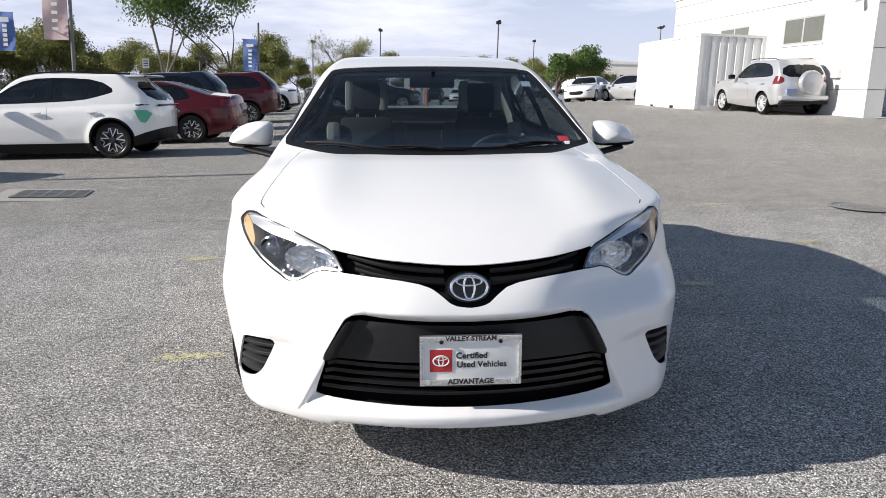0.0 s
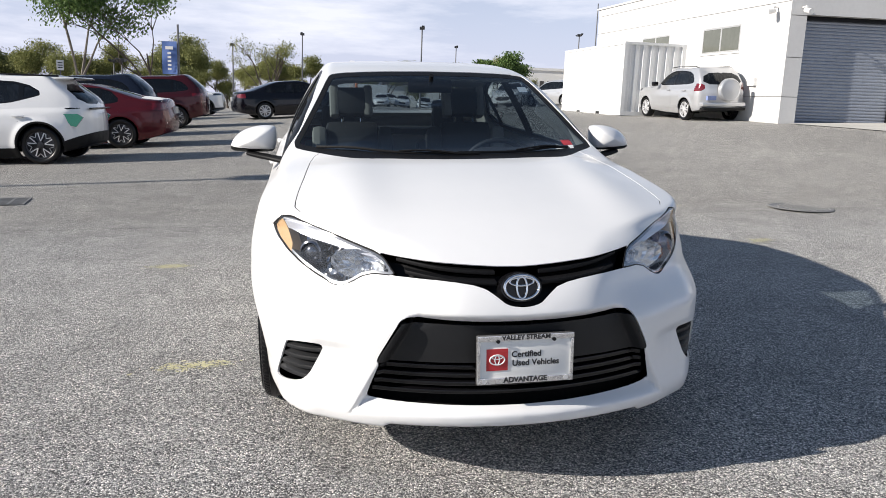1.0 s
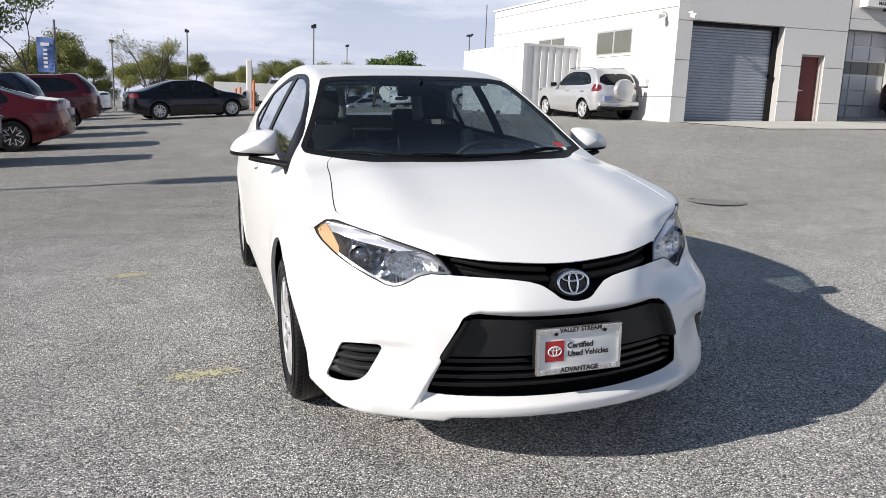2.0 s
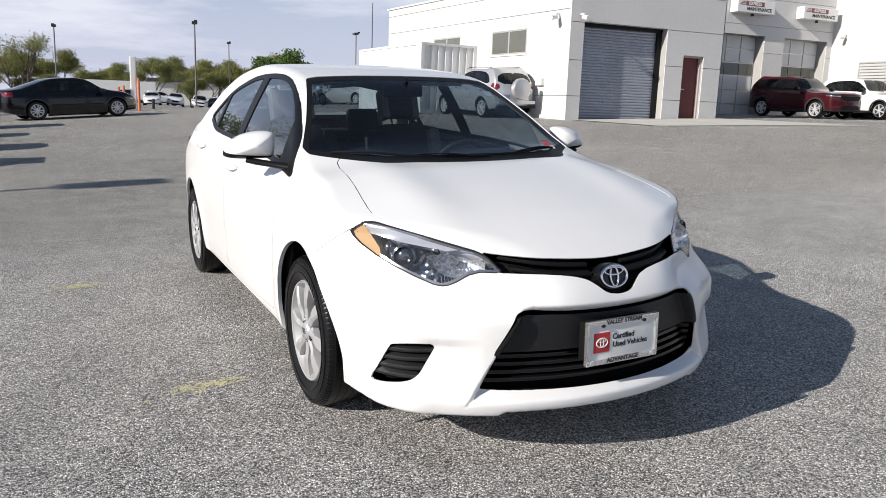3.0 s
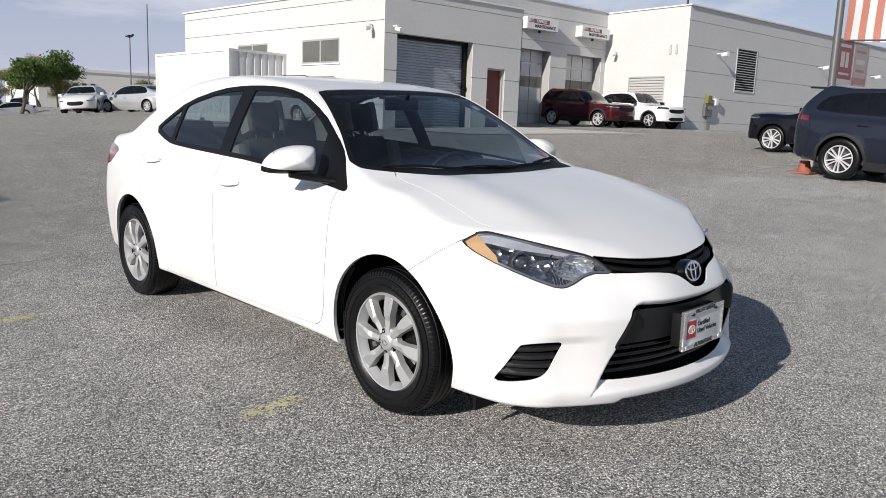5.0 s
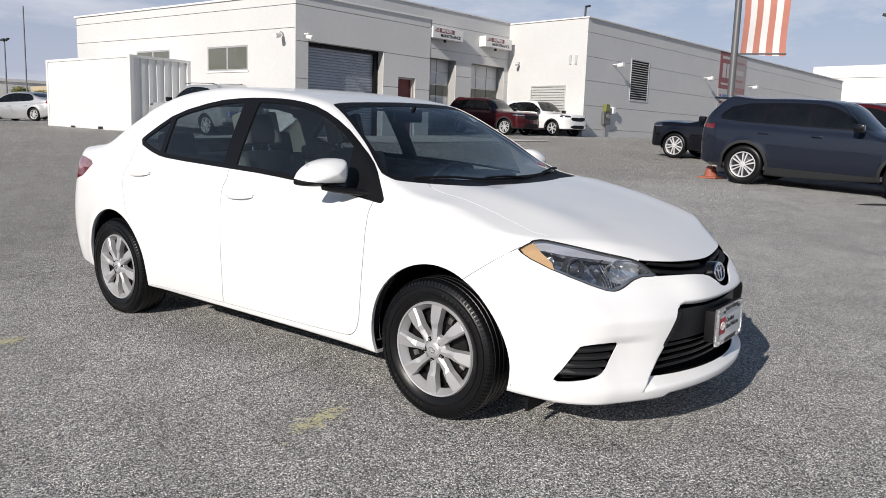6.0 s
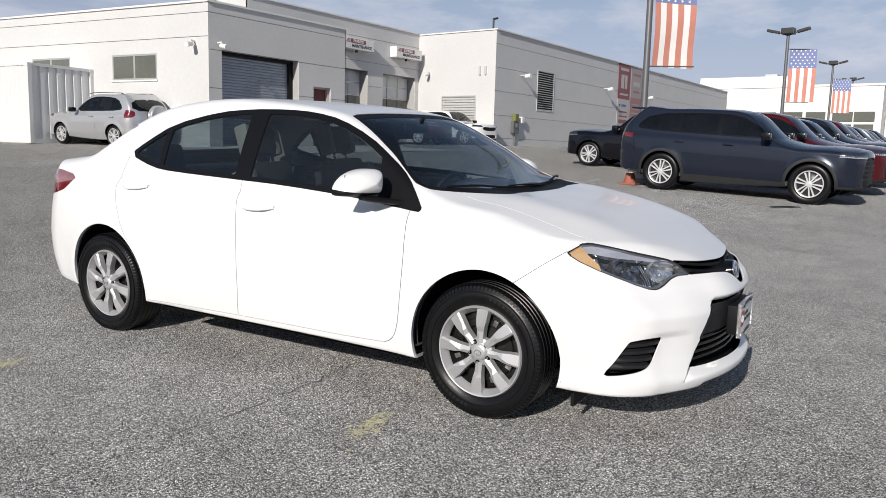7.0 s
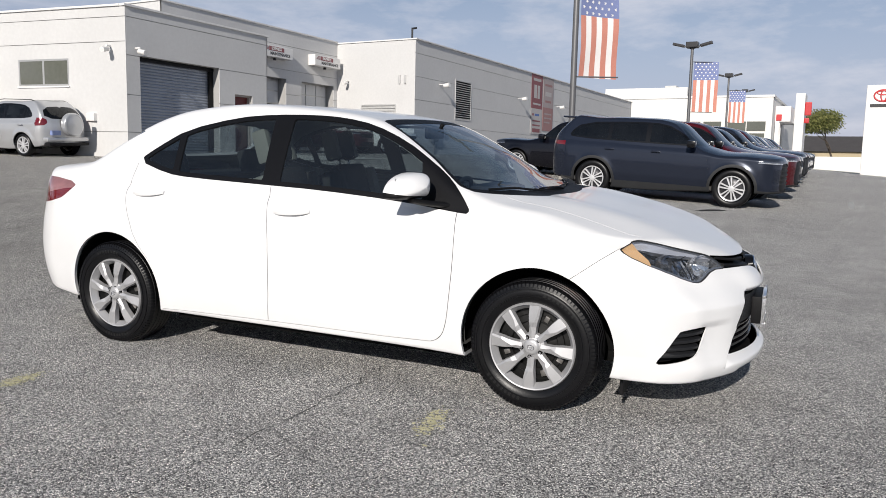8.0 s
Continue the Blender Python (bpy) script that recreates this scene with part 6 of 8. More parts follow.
    for pts in ([(pil - 0.02, zb + 0.02), (pil - 0.03, s["radius"] + 0.02)], [(-0.42 - back * 0.5, zb), (-0.44, s["radius"] + 0.05)], [(rear + 1.05, zb), (rear + 1.2, s["radius"] + 0.35)]):
        sk.cut(line_gap(0, 2, pts, 0.004), "gap", keep=side_only(0.6))
    sk.finish()
    car = empty(name, m, label, category, group)
    skin_part("body_shell", sk.take(["body"], rim=0.03), paint, car)
    skin_part("body_seam", sk.take(["gap"], push=-0.01), "liner_dark", car)
    for cond in (right_side, left_side):
        for g in ("glass0", "glass1", "glass2"):
            skin_part("side_window", sk.take([g], push=-0.006, keep=cond), "dark_glass", car)
        skin_part("window_trim", sk.take(["dlo"], push=-0.002, keep=cond), "black_gloss", car)
        lamp = skin_part("headlight", sk.take(["headlight"], push=0.001, keep=cond, rim=0.02), "lamp_dark", car)
        if tall and lamp is not None:
            skin_part("lamp_strip", sk.take(["headlight"], push=0.006, keep=lambda C: cond(C) & (C[:, 2] < nz - 0.022)), "lamp_white", lamp)
        skin_part("tail_lamp", sk.take(["tail_lamp"], push=0.004, keep=cond, rim=0.02), "black_gloss" if hatch else "red_lamp", car)
    skin_part("windscreen", sk.take(["windscreen"], push=-0.004), "dark_glass", car)
    skin_part("rear_window", sk.take(["rear_screen"], push=-0.004), "dark_glass", car)
    gr = skin_part("grille", sk.take(["grille"], push=-0.02, rim=-0.018), "black_plastic", car)
    if tall and h < 0.06:
        for k in range(5):
            part("grille_bar", nose_bar(F, -0.52 - 0.02 * k, 0.52 + 0.02 * k, lambda y: nz - 0.10 - 0.085 * k, 0.02, 0.022, -0.004, 0.0, 14), "clad_grey", gr, smooth=40)
    skin_part("lower_grille", sk.take(["lower_grille"], push=-0.02), "black_plastic", car)
    if spare:
        e2 = lathe([(0.36, 0.0), (0.36, 0.12), (0.345, 0.155), (0.31, 0.17), (0.30, 0.16), (0.0005, 0.175)], 40)
        bmesh.ops.transform(e2, matrix=Matrix.Translation((rear - 0.01, -0.10, 0.98)) @ Matrix.Rotation(radians(90), 4, "Z"), verts=e2.verts[:])
        bmesh.ops.recalc_face_normals(e2, faces=e2.faces[:])
        part("spare_wheel_cover", e2, paint, car, "silver hard cover over the spare wheel", smooth=40)
        part("rear_bumper", boxes((rear - 0.03, rear + 0.3, -hw + 0.15, hw - 0.15, 0.46, 0.60), bevel=0.06), paint, car, smooth=40)
        part("bumper_insert", boxes((rear - 0.05, rear + 0.3, -hw + 0.18, hw - 0.18, 0.34, 0.43), bevel=0.02), "black_plastic", car, smooth=40)
    if hatch:
        part("roof_spoiler", boxes((rear + 0.27, rear + 0.66, -0.56, 0.56, H - 0.105, H - 0.065), bevel=0.018), paint, car, smooth=40)
        part("spoiler_lip", boxes((rear + 0.24, rear + 0.30, -0.54, 0.54, H - 0.110, H - 0.08), bevel=0.008), "black_gloss", car, smooth=40)
        part("lamp_strip", boxes((rear + 0.004, rear + 0.06, -hw + 0.34, hw - 0.34, zb - 0.01, zb + 0.025), bevel=0.01), "black_gloss", car, smooth=40)
        for sg in (-1, 1):
            b = bmesh.new()
            prism(b, [(rear + 0.43, 0.865), (rear + 0.18, 0.865), (rear + 0.09, 0.80), (rear + 0.22, 0.64), (rear + 0.31, 0.66)], 0.05 * sg, Matrix.Translation((0, sg * (hw - 0.105), 0)))
            bmesh.ops.recalc_face_normals(b, faces=b.faces[:])
            part("lamp_film", b, "green_film", car, "tail lamp under green protective film")
            sweep_b = bmesh.new()
            sweep_tube(sweep_b, [(rear + 0.5, sg * (hw - 0.30), H - 0.05), (-1.7, sg * (hw - 0.33), H + 0.01), (-1.1, sg * (hw - 0.33), H - 0.02)], 0.018)
            part("roof_rail", sweep_b, "trim_black", car, smooth=50)
    if film:
        b = bmesh.new()
        grid = [[b.verts.new((x, y, top_z(F, x, y) + 0.006)) for y in np.linspace(-0.64, 0.64, 11)] for x in np.linspace(rear + 0.10, rear + 0.62, 7)]
        for r0, r1 in zip(grid[:-1], grid[1:]):
            for i in range(10):
                b.faces.new((r0[i], r1[i], r1[i + 1], r0[i + 1]))
        bmesh.ops.recalc_face_normals(b, faces=b.faces[:])
        bmesh.ops.solidify(b, geom=b.faces[:], thickness=0.003)
        part("protective_film", b, "paper", car, "white protective film over the boot lid", smooth=40)
    if cladding or hatch:
        skin_part("cladding", sk.take(["cladding"], push=0.010 if cladding else 0.004, rim=0.03), "clad_grey" if cladding else "black_plastic", car)
    if h < 0.04:
        skin_part("cabin_lining", sk.take(["body", "dlo"], push=-0.05, keep=lambda C: (C[:, 0] < -0.2) & (C[:, 0] > rear + 0.4)), "liner_dark", car)
    part("cabin_floor", boxes((rear + 0.4, -0.1, -hw + 0.12, hw - 0.12, 0.32, 0.40)), "liner_dark", car)
    for sg in (-1, 1):
        b = bmesh.new()
        box(b, -0.62 - back, -0.44 - back, sg * (hw + 0.02), sg * (hw + 0.20), zb + 0.02, zb + 0.17, bevel=0.04)
        bmesh.ops.recalc_face_normals(b, faces=b.faces[:])
        part("door_mirror", b, "black_gloss" if cladding or spare else paint, car, smooth=40)
        for x in (pil + 0.06, pil - 0.95):
            b = bmesh.new()
            box(b, x, x + 0.2, sg * (hw - 0.012), sg * (hw + 0.028), zb - 0.12, zb - 0.085, bevel=0.012)
            bmesh.ops.recalc_face_normals(b, faces=b.faces[:])
            part("door_handle", b, paint, car, smooth=40)
        for x in (-0.85, pil - 0.75):
            b = bmesh.new()
            box(b, x - 0.42, x - 0.28, sg * 0.36 - 0.22, sg * 0.36 + 0.22, 0.45, H - 0.45, bevel=0.05)
            box(b, x - 0.40, x - 0.30, sg * 0.36 - 0.12, sg * 0.36 + 0.12, H - 0.44, H - 0.25, bevel=0.04)
            part("seat", b, "seat_dark", car, smooth=40)
        if rails and spare:
            b = bmesh.new()
            ys = sg * (hw - 0.33)
            sweep_tube(b, [(rear + 0.62, ys, H - 0.03), (rear + 0.8, ys, H + 0.015), (-1.6, ys, H + 0.022), (-1.2, ys, H - 0.01)], 0.013)
            part("roof_rail", b, "trim_black", car, smooth=50)
    if rails and not spare:
        part("roof_spoiler", boxes((rear + 0.26, rear + 0.74, -0.62, 0.62, H - 0.075, H - 0.035), bevel=0.016), paint, car, smooth=40)
    if plate:
        py = 0.46 if spare else 0.0
        part("number_plate", boxes((rear - 0.02 - 0.03 * spare, rear + 0.05, py - 0.15, py + 0.15, 0.66 if spare else 0.72, 0.80 if spare else 0.87)), "plate_blue" if spare else "window_alu", car)
    add_wheels(car, s, hw - s["tyre_w"] / 2 - 0.01, wheel, 36)
    return car


def car_pose(x, y, heading):
    """On the ground with the front axle at x, y, pointing along heading (degrees from +x)."""
    h = radians(heading)
    fx, fy = math.cos(h), math.sin(h)
    z0, z1 = gz(x, y), gz(x - 2.7 * fx, y - 2.7 * fy)
    zl, zr = gz(x - 0.8 * fy, y + 0.8 * fx), gz(x + 0.8 * fy, y - 0.8 * fx)
    f = Vector((fx * 2.7, fy * 2.7, z0 - z1)).normalized()
    l = Vector((-fy * 1.6, fx * 1.6, zl - zr)).normalized()
    u = f.cross(l).normalized()
    l = u.cross(f)
    m = Matrix((f, l, u)).transposed().to_4x4()
    m.translation = (x, y, z0)
    return m


# ---- things ----
hero_car()
PAINT = {
    "pearl": mat("pearl_paint", (0.78, 0.78, 0.78), 0.25, coat=1.0, vary=0.02),
    "dark_red": mat("dark_red_paint", (0.085, 0.007, 0.011), 0.25, metal=0.3, coat=0.55, spec=0.25, vary=0.05),
    "navy": mat("navy_paint", (0.012, 0.016, 0.03), 0.2, metal=0.2, coat=0.55, spec=0.25, vary=0.05),
    "maroon": mat("maroon_paint", (0.062, 0.008, 0.012), 0.25, metal=0.3, coat=0.55, spec=0.25, vary=0.05),
    "black": mat("black_paint", (0.004, 0.004, 0.007), 0.2, coat=0.55, spec=0.25, vary=0.05),
    "slate": mat("slate_paint", (0.017, 0.022, 0.037), 0.24, metal=0.3, coat=0.55, spec=0.25, vary=0.05),
    "silver": mat("silver_paint", (0.54, 0.545, 0.555), 0.3, metal=0.5, coat=1.0, vary=0.03),
    "grey": mat("grey_paint", (0.12, 0.12, 0.125), 0.3, metal=0.4, coat=1.0, vary=0.03),
}
SUV = spec_of("suv", 4.60, 1.85, 1.69, 2.69, 0.365, 0.92, 0.635)
BIGSUV = spec_of("suv", 5.05, 1.96, 1.77, 2.95, 0.395, 0.95, 0.655)
OLDSUV = spec_of("suv", 4.40, 1.82, 1.69, 2.66, 0.345, 0.86, 0.625)
HATCH = spec_of("hatch", 4.35, 1.83, 1.57, 2.66, 0.335, 0.86)
SEDAN = spec_of("sedan", 4.70, 1.82, 1.43, 2.72, 0.325, 0.92)
CARS = {}
other_car("hatchback_car", HATCH, PAINT["pearl"], car_pose(-8.7, 14.8, 182), "white crossover hatchback parked in the line of new cars", wheel="web", plate=False, hatch=True, h=0.035)
other_car("sedan_car", SEDAN, PAINT["dark_red"], car_pose(-8.47, 18.3, 183), "dark red fastback sedan with white film on its boot lid", wheel="web", h=0.035, film=True)
other_car("crossover_car", SUV, PAINT["navy"], car_pose(-9.75, 22.1, 184), "dark navy crossover parked between red cars", wheel="ten")
other_car("crossover_car", SUV, PAINT["maroon"], car_pose(-9.1, 25.9, 187), "maroon crossover parked in the line of cars", wheel="web")
CARS["sedan_black"] = other_car("sedan_car", SEDAN, PAINT["black"], car_pose(-1.85, 31.8, 20), "black sedan parked side-on at the edge of the lot", wheel="ten")
other_car("crossover_car", OLDSUV, PAINT["silver"], car_pose(10.6, 26.8, 96), "silver crossover with a rear-mounted spare wheel beside the wall", wheel="ten", rails=True, spare=True, h=0.035)
other_car("crossover_car", SUV, PAINT["maroon"], car_pose(25.0, 22.7, -88), "dark red crossover parked before the workshop doors", wheel="ten", cladding=True)
CARS["pearl_suv"] = other_car("crossover_car", SUV, PAINT["pearl"], car_pose(28.15, 22.2, -94), "white crossover parked before the workshop doors", wheel="six", cladding=True)
other_car("large_suv_car", BIGSUV, PAINT["slate"], car_pose(13.3, 4.15, -89.7), "slate blue three-row SUV at the head of the parked line", wheel="twelve", cladding=True, rails=True, h=0.033)
CARS["black_suv"] = other_car("crossover_car", SUV, PAINT["black"], car_pose(18.4, 11.15, 90), "black crossover parked behind the slate blue SUV", wheel="ten")
CARS["red_suv"] = other_car("large_suv_car", BIGSUV, PAINT["dark_red"], car_pose(-15.0, 14.8, 182), "dark red three-row SUV in the parked line", wheel="ten", cladding=True)
CARS["grey_suv"] = other_car("crossover_car", SUV, PAINT["grey"], car_pose(-15.2, 18.3, 183), "grey crossover in the parked line", wheel="ten")
CARS["sedan_white"] = other_car("sedan_car", SEDAN, PAINT["pearl"], car_pose(-15.2, 25.9, 185), "white sedan with a black lower grille in the far lot", wheel="ten")
CARS["sedan_silver"] = other_car("sedan_car", SEDAN, PAINT["silver"], car_pose(-15.2, 22.1, 184), "silver sedan in the far lot", wheel="ten")
CARS["slate_suv"] = other_car("large_suv_car", BIGSUV, PAINT["slate"], car_pose(22.5, 4.30, -89), "slate blue three-row SUV in the parked line", wheel="ten", cladding=True, group="parked line of new SUVs")

# ---- workshop building ----
SKEW = Matrix.Translation((12.1, 22, 0)) @ Matrix.Rotation(radians(8), 4, "Z") @ Matrix.Translation((-12.1, -22, 0))
SEAMS = (1.82, 2.98, 4.19, 5.35, 6.50)


def facing(wall, axis, at, out, a0, a1, z0, z1, holes=(), seams=SEAMS, thick=0.03, gap=0.022):
    """Rendered panels between recessed joints on one face of a wall; holes are (a0, a1, z0, z1)."""
    zs = [z0, *[z for z in seams if z0 + 0.1 < z < z1 - 0.1], z1]
    for lo, hi in zip(zs[:-1], zs[1:]):
        lo2, hi2 = lo + (gap / 2 if lo != z0 else 0), hi - (gap / 2 if hi != z1 else 0)
        cuts = sorted({lo2, hi2, *[z for h in holes for z in h[2:] if lo2 < z < hi2]})
        b = bmesh.new()
        for c0, c1 in zip(cuts[:-1], cuts[1:]):
            spans = [(a0, a1)]
            for h0, h1, g0, g1 in holes:
                if g0 < c1 - 1e-6 and g1 > c0 + 1e-6:
                    spans = [q for s0, s1 in spans for q in ((s0, min(s1, h0)), (max(s0, h1), s1)) if q[1] - q[0] > 0.01]
            for s0, s1 in spans:
                lo_t, hi_t = sorted((at, at + out * thick))
                box(b, *((s0, s1, lo_t, hi_t) if axis == "y" else (lo_t, hi_t, s0, s1)), c0, c1)
        part("wall_panel", b, "wall_white", wall)


def core(name, label, rows):
    return tagged(part(name, boxes(*rows), "wall_joint"), label, "wall", kind="structure")


def wall_lamp(x, y, z, out):
    e = empty("wall_light", Matrix.Translation((x, y, z)), "small white floodlight on an arm fixed to the wall", "light")
    b = bmesh.new()
    tube(b, (0, 0, 0), (0, out * 0.35, 0.02), 0.025)
    part("arm", b, "coping", e)
    b = bmesh.new()
    tube(b, (0, out * 0.30, -0.06), (0, out * 0.62, -0.02), 0.11, 0.13, 12)
    part("lamp_head", b, "coping", e, smooth=40)
    return e


def security_camera(m, label="white security camera on a bracket"):
    e = empty("security_camera", m, label, "camera")
    b = bmesh.new()
    tube(b, (0, 0, 0), (0, -0.22, 0.0), 0.03)
    part("bracket", b, "coping", e)
    b = bmesh.new()
    tube(b, (0, -0.16, -0.10), (0, -0.46, -0.16), 0.075, 0.085, 12)
    part("camera_body", b, "coping", e, smooth=40)
    return e


def window_unit(name, x, y0, y1, z0, z1):
    e = empty(name, SKEW @ Matrix.Translation((x, y0, z0)), "two-pane aluminium window in the pale wall", "window", kind="structure")
    w, h = y1 - y0, z1 - z0
    part("window_frame", boxes((-0.02, 0.06, 0, w, 0, 0.06), (-0.02, 0.06, 0, w, h - 0.06, h), (-0.02, 0.06, 0, 0.06, 0.06, h - 0.06), (-0.02, 0.06, w - 0.06, w, 0.06, h - 0.06), (-0.02, 0.06, w / 2 - 0.04, w / 2 + 0.04, 0.06, h - 0.06)), "window_alu", e)
    part("window_sill", boxes((-0.06, 0.04, -0.04, w + 0.04, -0.05, 0)), "coping", e)
    for a, c in ((0.06, w / 2 - 0.04), (w / 2 + 0.04, w - 0.06)):
        part("pane", boxes((-0.012, -0.004, a, c, 0.06, h - 0.06)), "window_pane", e)


def workshop():
    zb = 0.4
    fr = core("wall_front", "off-white rendered workshop wall with recessed joints", [
        (12.75, 18.47, 22.53, 35.0, zb, 5.66), (12.13, 12.62, 22.03, 22.53, zb, 5.66), (16.02, 16.78, 22.03, 22.53, zb, 5.66), (17.68, 18.47, 22.03, 22.53, zb, 5.66),
        (12.62, 16.02, 22.03, 22.53, 4.22, 5.66), (16.78, 17.68, 22.03, 22.53, 3.38, 5.66)])
    facing(fr, "y", 22.03, -1, 12.10, 18.5, zb, 5.66, [(12.62, 16.02, zb - 1, 4.22), (16.78, 17.68, zb - 1, 3.38)], (1.82, 2.98, 4.19, 5.35))
    ww = core("wall_west", "sunlit off-white rendered side wall of the workshop", [(12.13, 12.6, 22.03, 35.1, zb, 5.66)])
    facing(ww, "x", 12.13, -1, 22.0, 35.1, zb, 5.66, [(24.33, 26.5, 3.27, 4.13), (28.72, 30.85, 3.3, 4.13)], (1.82, 4.60, 5.35))
    ww.matrix_basis = SKEW
    facing(fr, "x", 18.47, 1, 22.0, 26.7, zb, 5.66)
    tagged(part("trim_1", boxes((12.04, 18.56, 21.94, 22.2, 5.66, 5.72), (18.3, 18.56, 22.2, 26.7, 5.66, 5.72)), "coping"), "white metal coping along the roof edge", "trim", kind="structure")
    t4 = tagged(part("trim_4", boxes((12.04, 12.62, 22.2, 35.2, 5.66, 5.72)), "coping"), "white metal coping along the roof edge", "trim", kind="structure")
    t4.matrix_basis = SKEW
    by = core("wall_bays", "off-white rendered workshop wall above the bay doors", [
        (17.63, 29.3, 27.35, 45, zb, 7.22), (17.63, 22.5, 26.73, 27.35, zb, 7.22), (25.15, 26.32, 26.73, 27.35, zb, 7.22), (28.97, 29.3, 26.73, 27.35, zb, 7.22), (22.5, 25.15, 26.73, 27.35, 4.92, 7.22), (26.32, 28.97, 26.73, 27.35, 4.92, 7.22)])
    facing(by, "y", 26.73, -1, 17.6, 29.3, zb, 7.22, [(22.5, 25.15, zb - 1, 4.92), (26.32, 28.97, zb - 1, 4.92)])
    facing(by, "x", 17.63, -1, 26.7, 45, zb, 7.22, (), (6.5,))
    tagged(part("trim_2", boxes((17.54, 29.3, 26.64, 26.9, 7.22, 7.28), (17.54, 17.8, 26.9, 45, 7.22, 7.28)), "coping"), "white metal coping along the roof edge", "trim", kind="structure")
    lg = core("wall_long", "off-white rendered wall of the long workshop wing", [(29.33, 70.8, 21.88, 45, zb, 7.16)])
    facing(lg, "y", 21.88, -1, 29.3, 70.8, zb, 7.16, [(33.67, 35.64, 3.43, 5.64)])
    facing(lg, "x", 29.33, -1, 21.88, 26.7, zb, 7.16, [(22.96, 25.13, 2.51, 3.97)], ())
    tagged(part("trim_3", boxes((29.24, 70.9, 21.76, 22.0, 7.16, 7.22), (29.24, 29.5, 22.0, 45, 7.16, 7.22)), "coping"), "white metal coping along the roof edge", "trim", kind="structure")

    # roller shutter
    b = bmesh.new()
    n = 34
    prev = None
    for i in range(n * 4 + 1):
        z = 0.9 + (4.22 - 0.9) * i / (n * 4)
        y = 22.42 - 0.022 * max(0.0, math.sin(math.pi * (i % 4) / 4)) ** 0.6
        row = [b.verts.new((x, y, z)) for x in (12.62, 16.02)]
        if prev:
            b.faces.new((prev[0], prev[1], row[1], row[0]))
        prev = row
    d = tagged(part("door_1", b, "shutter"), "closed grey-blue steel roller shutter with narrow slats", "door", kind="structure")
    part("guide_rail", boxes((12.62, 12.70, 22.34, 22.41, 0.9, 4.22)), "trim_black", d)
    part("guide_rail", boxes((15.84, 16.02, 22.30, 22.41, 0.9, 4.22)), "trim_black", d)
    part("shutter_hood", boxes((12.62, 16.02, 22.28, 22.41, 4.10, 4.22)), "trim_black", d)
    # personnel door
    d = tagged(part("door_2", boxes((16.84, 17.62, 22.22, 22.27, 0.9, 3.32), bevel=0.004), "door_red"), "closed dark red steel door in a worn frame", "door", kind="structure")
    part("door_frame", boxes((16.78, 16.84, 22.10, 22.3, 0.9, 3.38), (17.62, 17.68, 22.10, 22.3, 0.9, 3.38), (16.84, 17.62, 22.10, 22.3, 3.32, 3.38)), "door_frame", d)
    b = bmesh.new()
    tube(b, (16.93, 22.22, 2.22), (16.93, 22.15, 2.22), 0.025)
    tube(b, (16.93, 22.15, 2.22), (17.05, 22.15, 2.22), 0.012)
    part("door_handle", b, "chrome", d)
    # sectional bay doors
    for k, (x0, x1) in enumerate(((22.5, 25.15), (26.32, 28.97))):
        d = tagged(part("door_%d" % (3 + k), boxes((x0, x1, 27.22, 27.28, 0.9, 4.92)), "window_alu"), "closed white sectional workshop door with one glazed row", "door", kind="structure")
        rows = (1.30, 1.90, 2.52, 3.17, 3.74, 4.33, 4.90)
        for r, (z0, z1) in enumerate(zip(rows[:-1], rows[1:])):
            for c in range(3):
                a = x0 + 0.05 + c * (x1 - x0 - 0.1) / 3
                w = (x1 - x0 - 0.1) / 3
                glazed = r == 3
                part("glass_panel" if glazed else "door_panel", boxes((a + 0.025, a + w - 0.025, 27.18, 27.215, z0 + 0.03, z1 - 0.03), bevel=0.006), "window_pane" if glazed else "bay_door", d)
    # louvres
    for nm, rows, axis in (("louvre_vent", (33.67, 35.64, 3.43, 5.64), "y"), ("louvre_vent", (22.96, 25.13, 2.51, 3.97), "x")):
        a0, a1, z0, z1 = rows
        e = empty(nm, Matrix.Translation((a0, 21.85, z0) if axis == "y" else (29.3, a1, z0)) @ (Matrix.Identity(4) if axis == "y" else Matrix.Rotation(-math.pi / 2, 4, "Z")), "wall louvre of angled metal slats", "vent")
        w, h = a1 - a0, z1 - z0
        part("backing", boxes((0, w, 0.028, 0.04, 0, h)), "louvre_dark" if axis == "y" else "louvre", e)
        part("frame_ring", boxes((0, w, -0.03, 0.02, 0, 0.05), (0, w, -0.03, 0.02, h - 0.05, h), (0, 0.05, -0.03, 0.02, 0.05, h - 0.05), (w - 0.05, w, -0.03, 0.02, 0.05, h - 0.05)), "louvre", e)
        n = 18 if axis == "y" else 11
        for i in range(n):
            z = 0.06 + (h - 0.14) * i / (n - 1)
            b = bmesh.new()
            box(b, 0.05, w - 0.05, -0.03, 0.03, -0.006, 0.006, m=Matrix.Translation((0, -0.005, z + 0.02)) @ Matrix.Rotation(radians(38), 4, "X"))
            part("slat", b, "louvre", e)
    # box signs above the bays
    for x0 in (22.98, 26.82):
        e = empty("box_sign", Matrix.Translation((x0 + 1.06, 26.66, 6.03)), "white box sign reading express maintenance above a bay door", "sign")
        part("sign_box", boxes((-1.06, 1.06, -0.42, 0.02, -0.25, 0.28), bevel=0.02), "coping", e)
        part("sign_field", boxes((-0.62, 0.42, -0.428, -0.42, 0.03, 0.22)), "poster_red", e)
        for q in range(3):
            part("stripe", boxes((-0.95 + 0.06 * q, -0.66, -0.428, -0.42, 0.05 + 0.06 * q, 0.08 + 0.06 * q)), "poster_red", e)
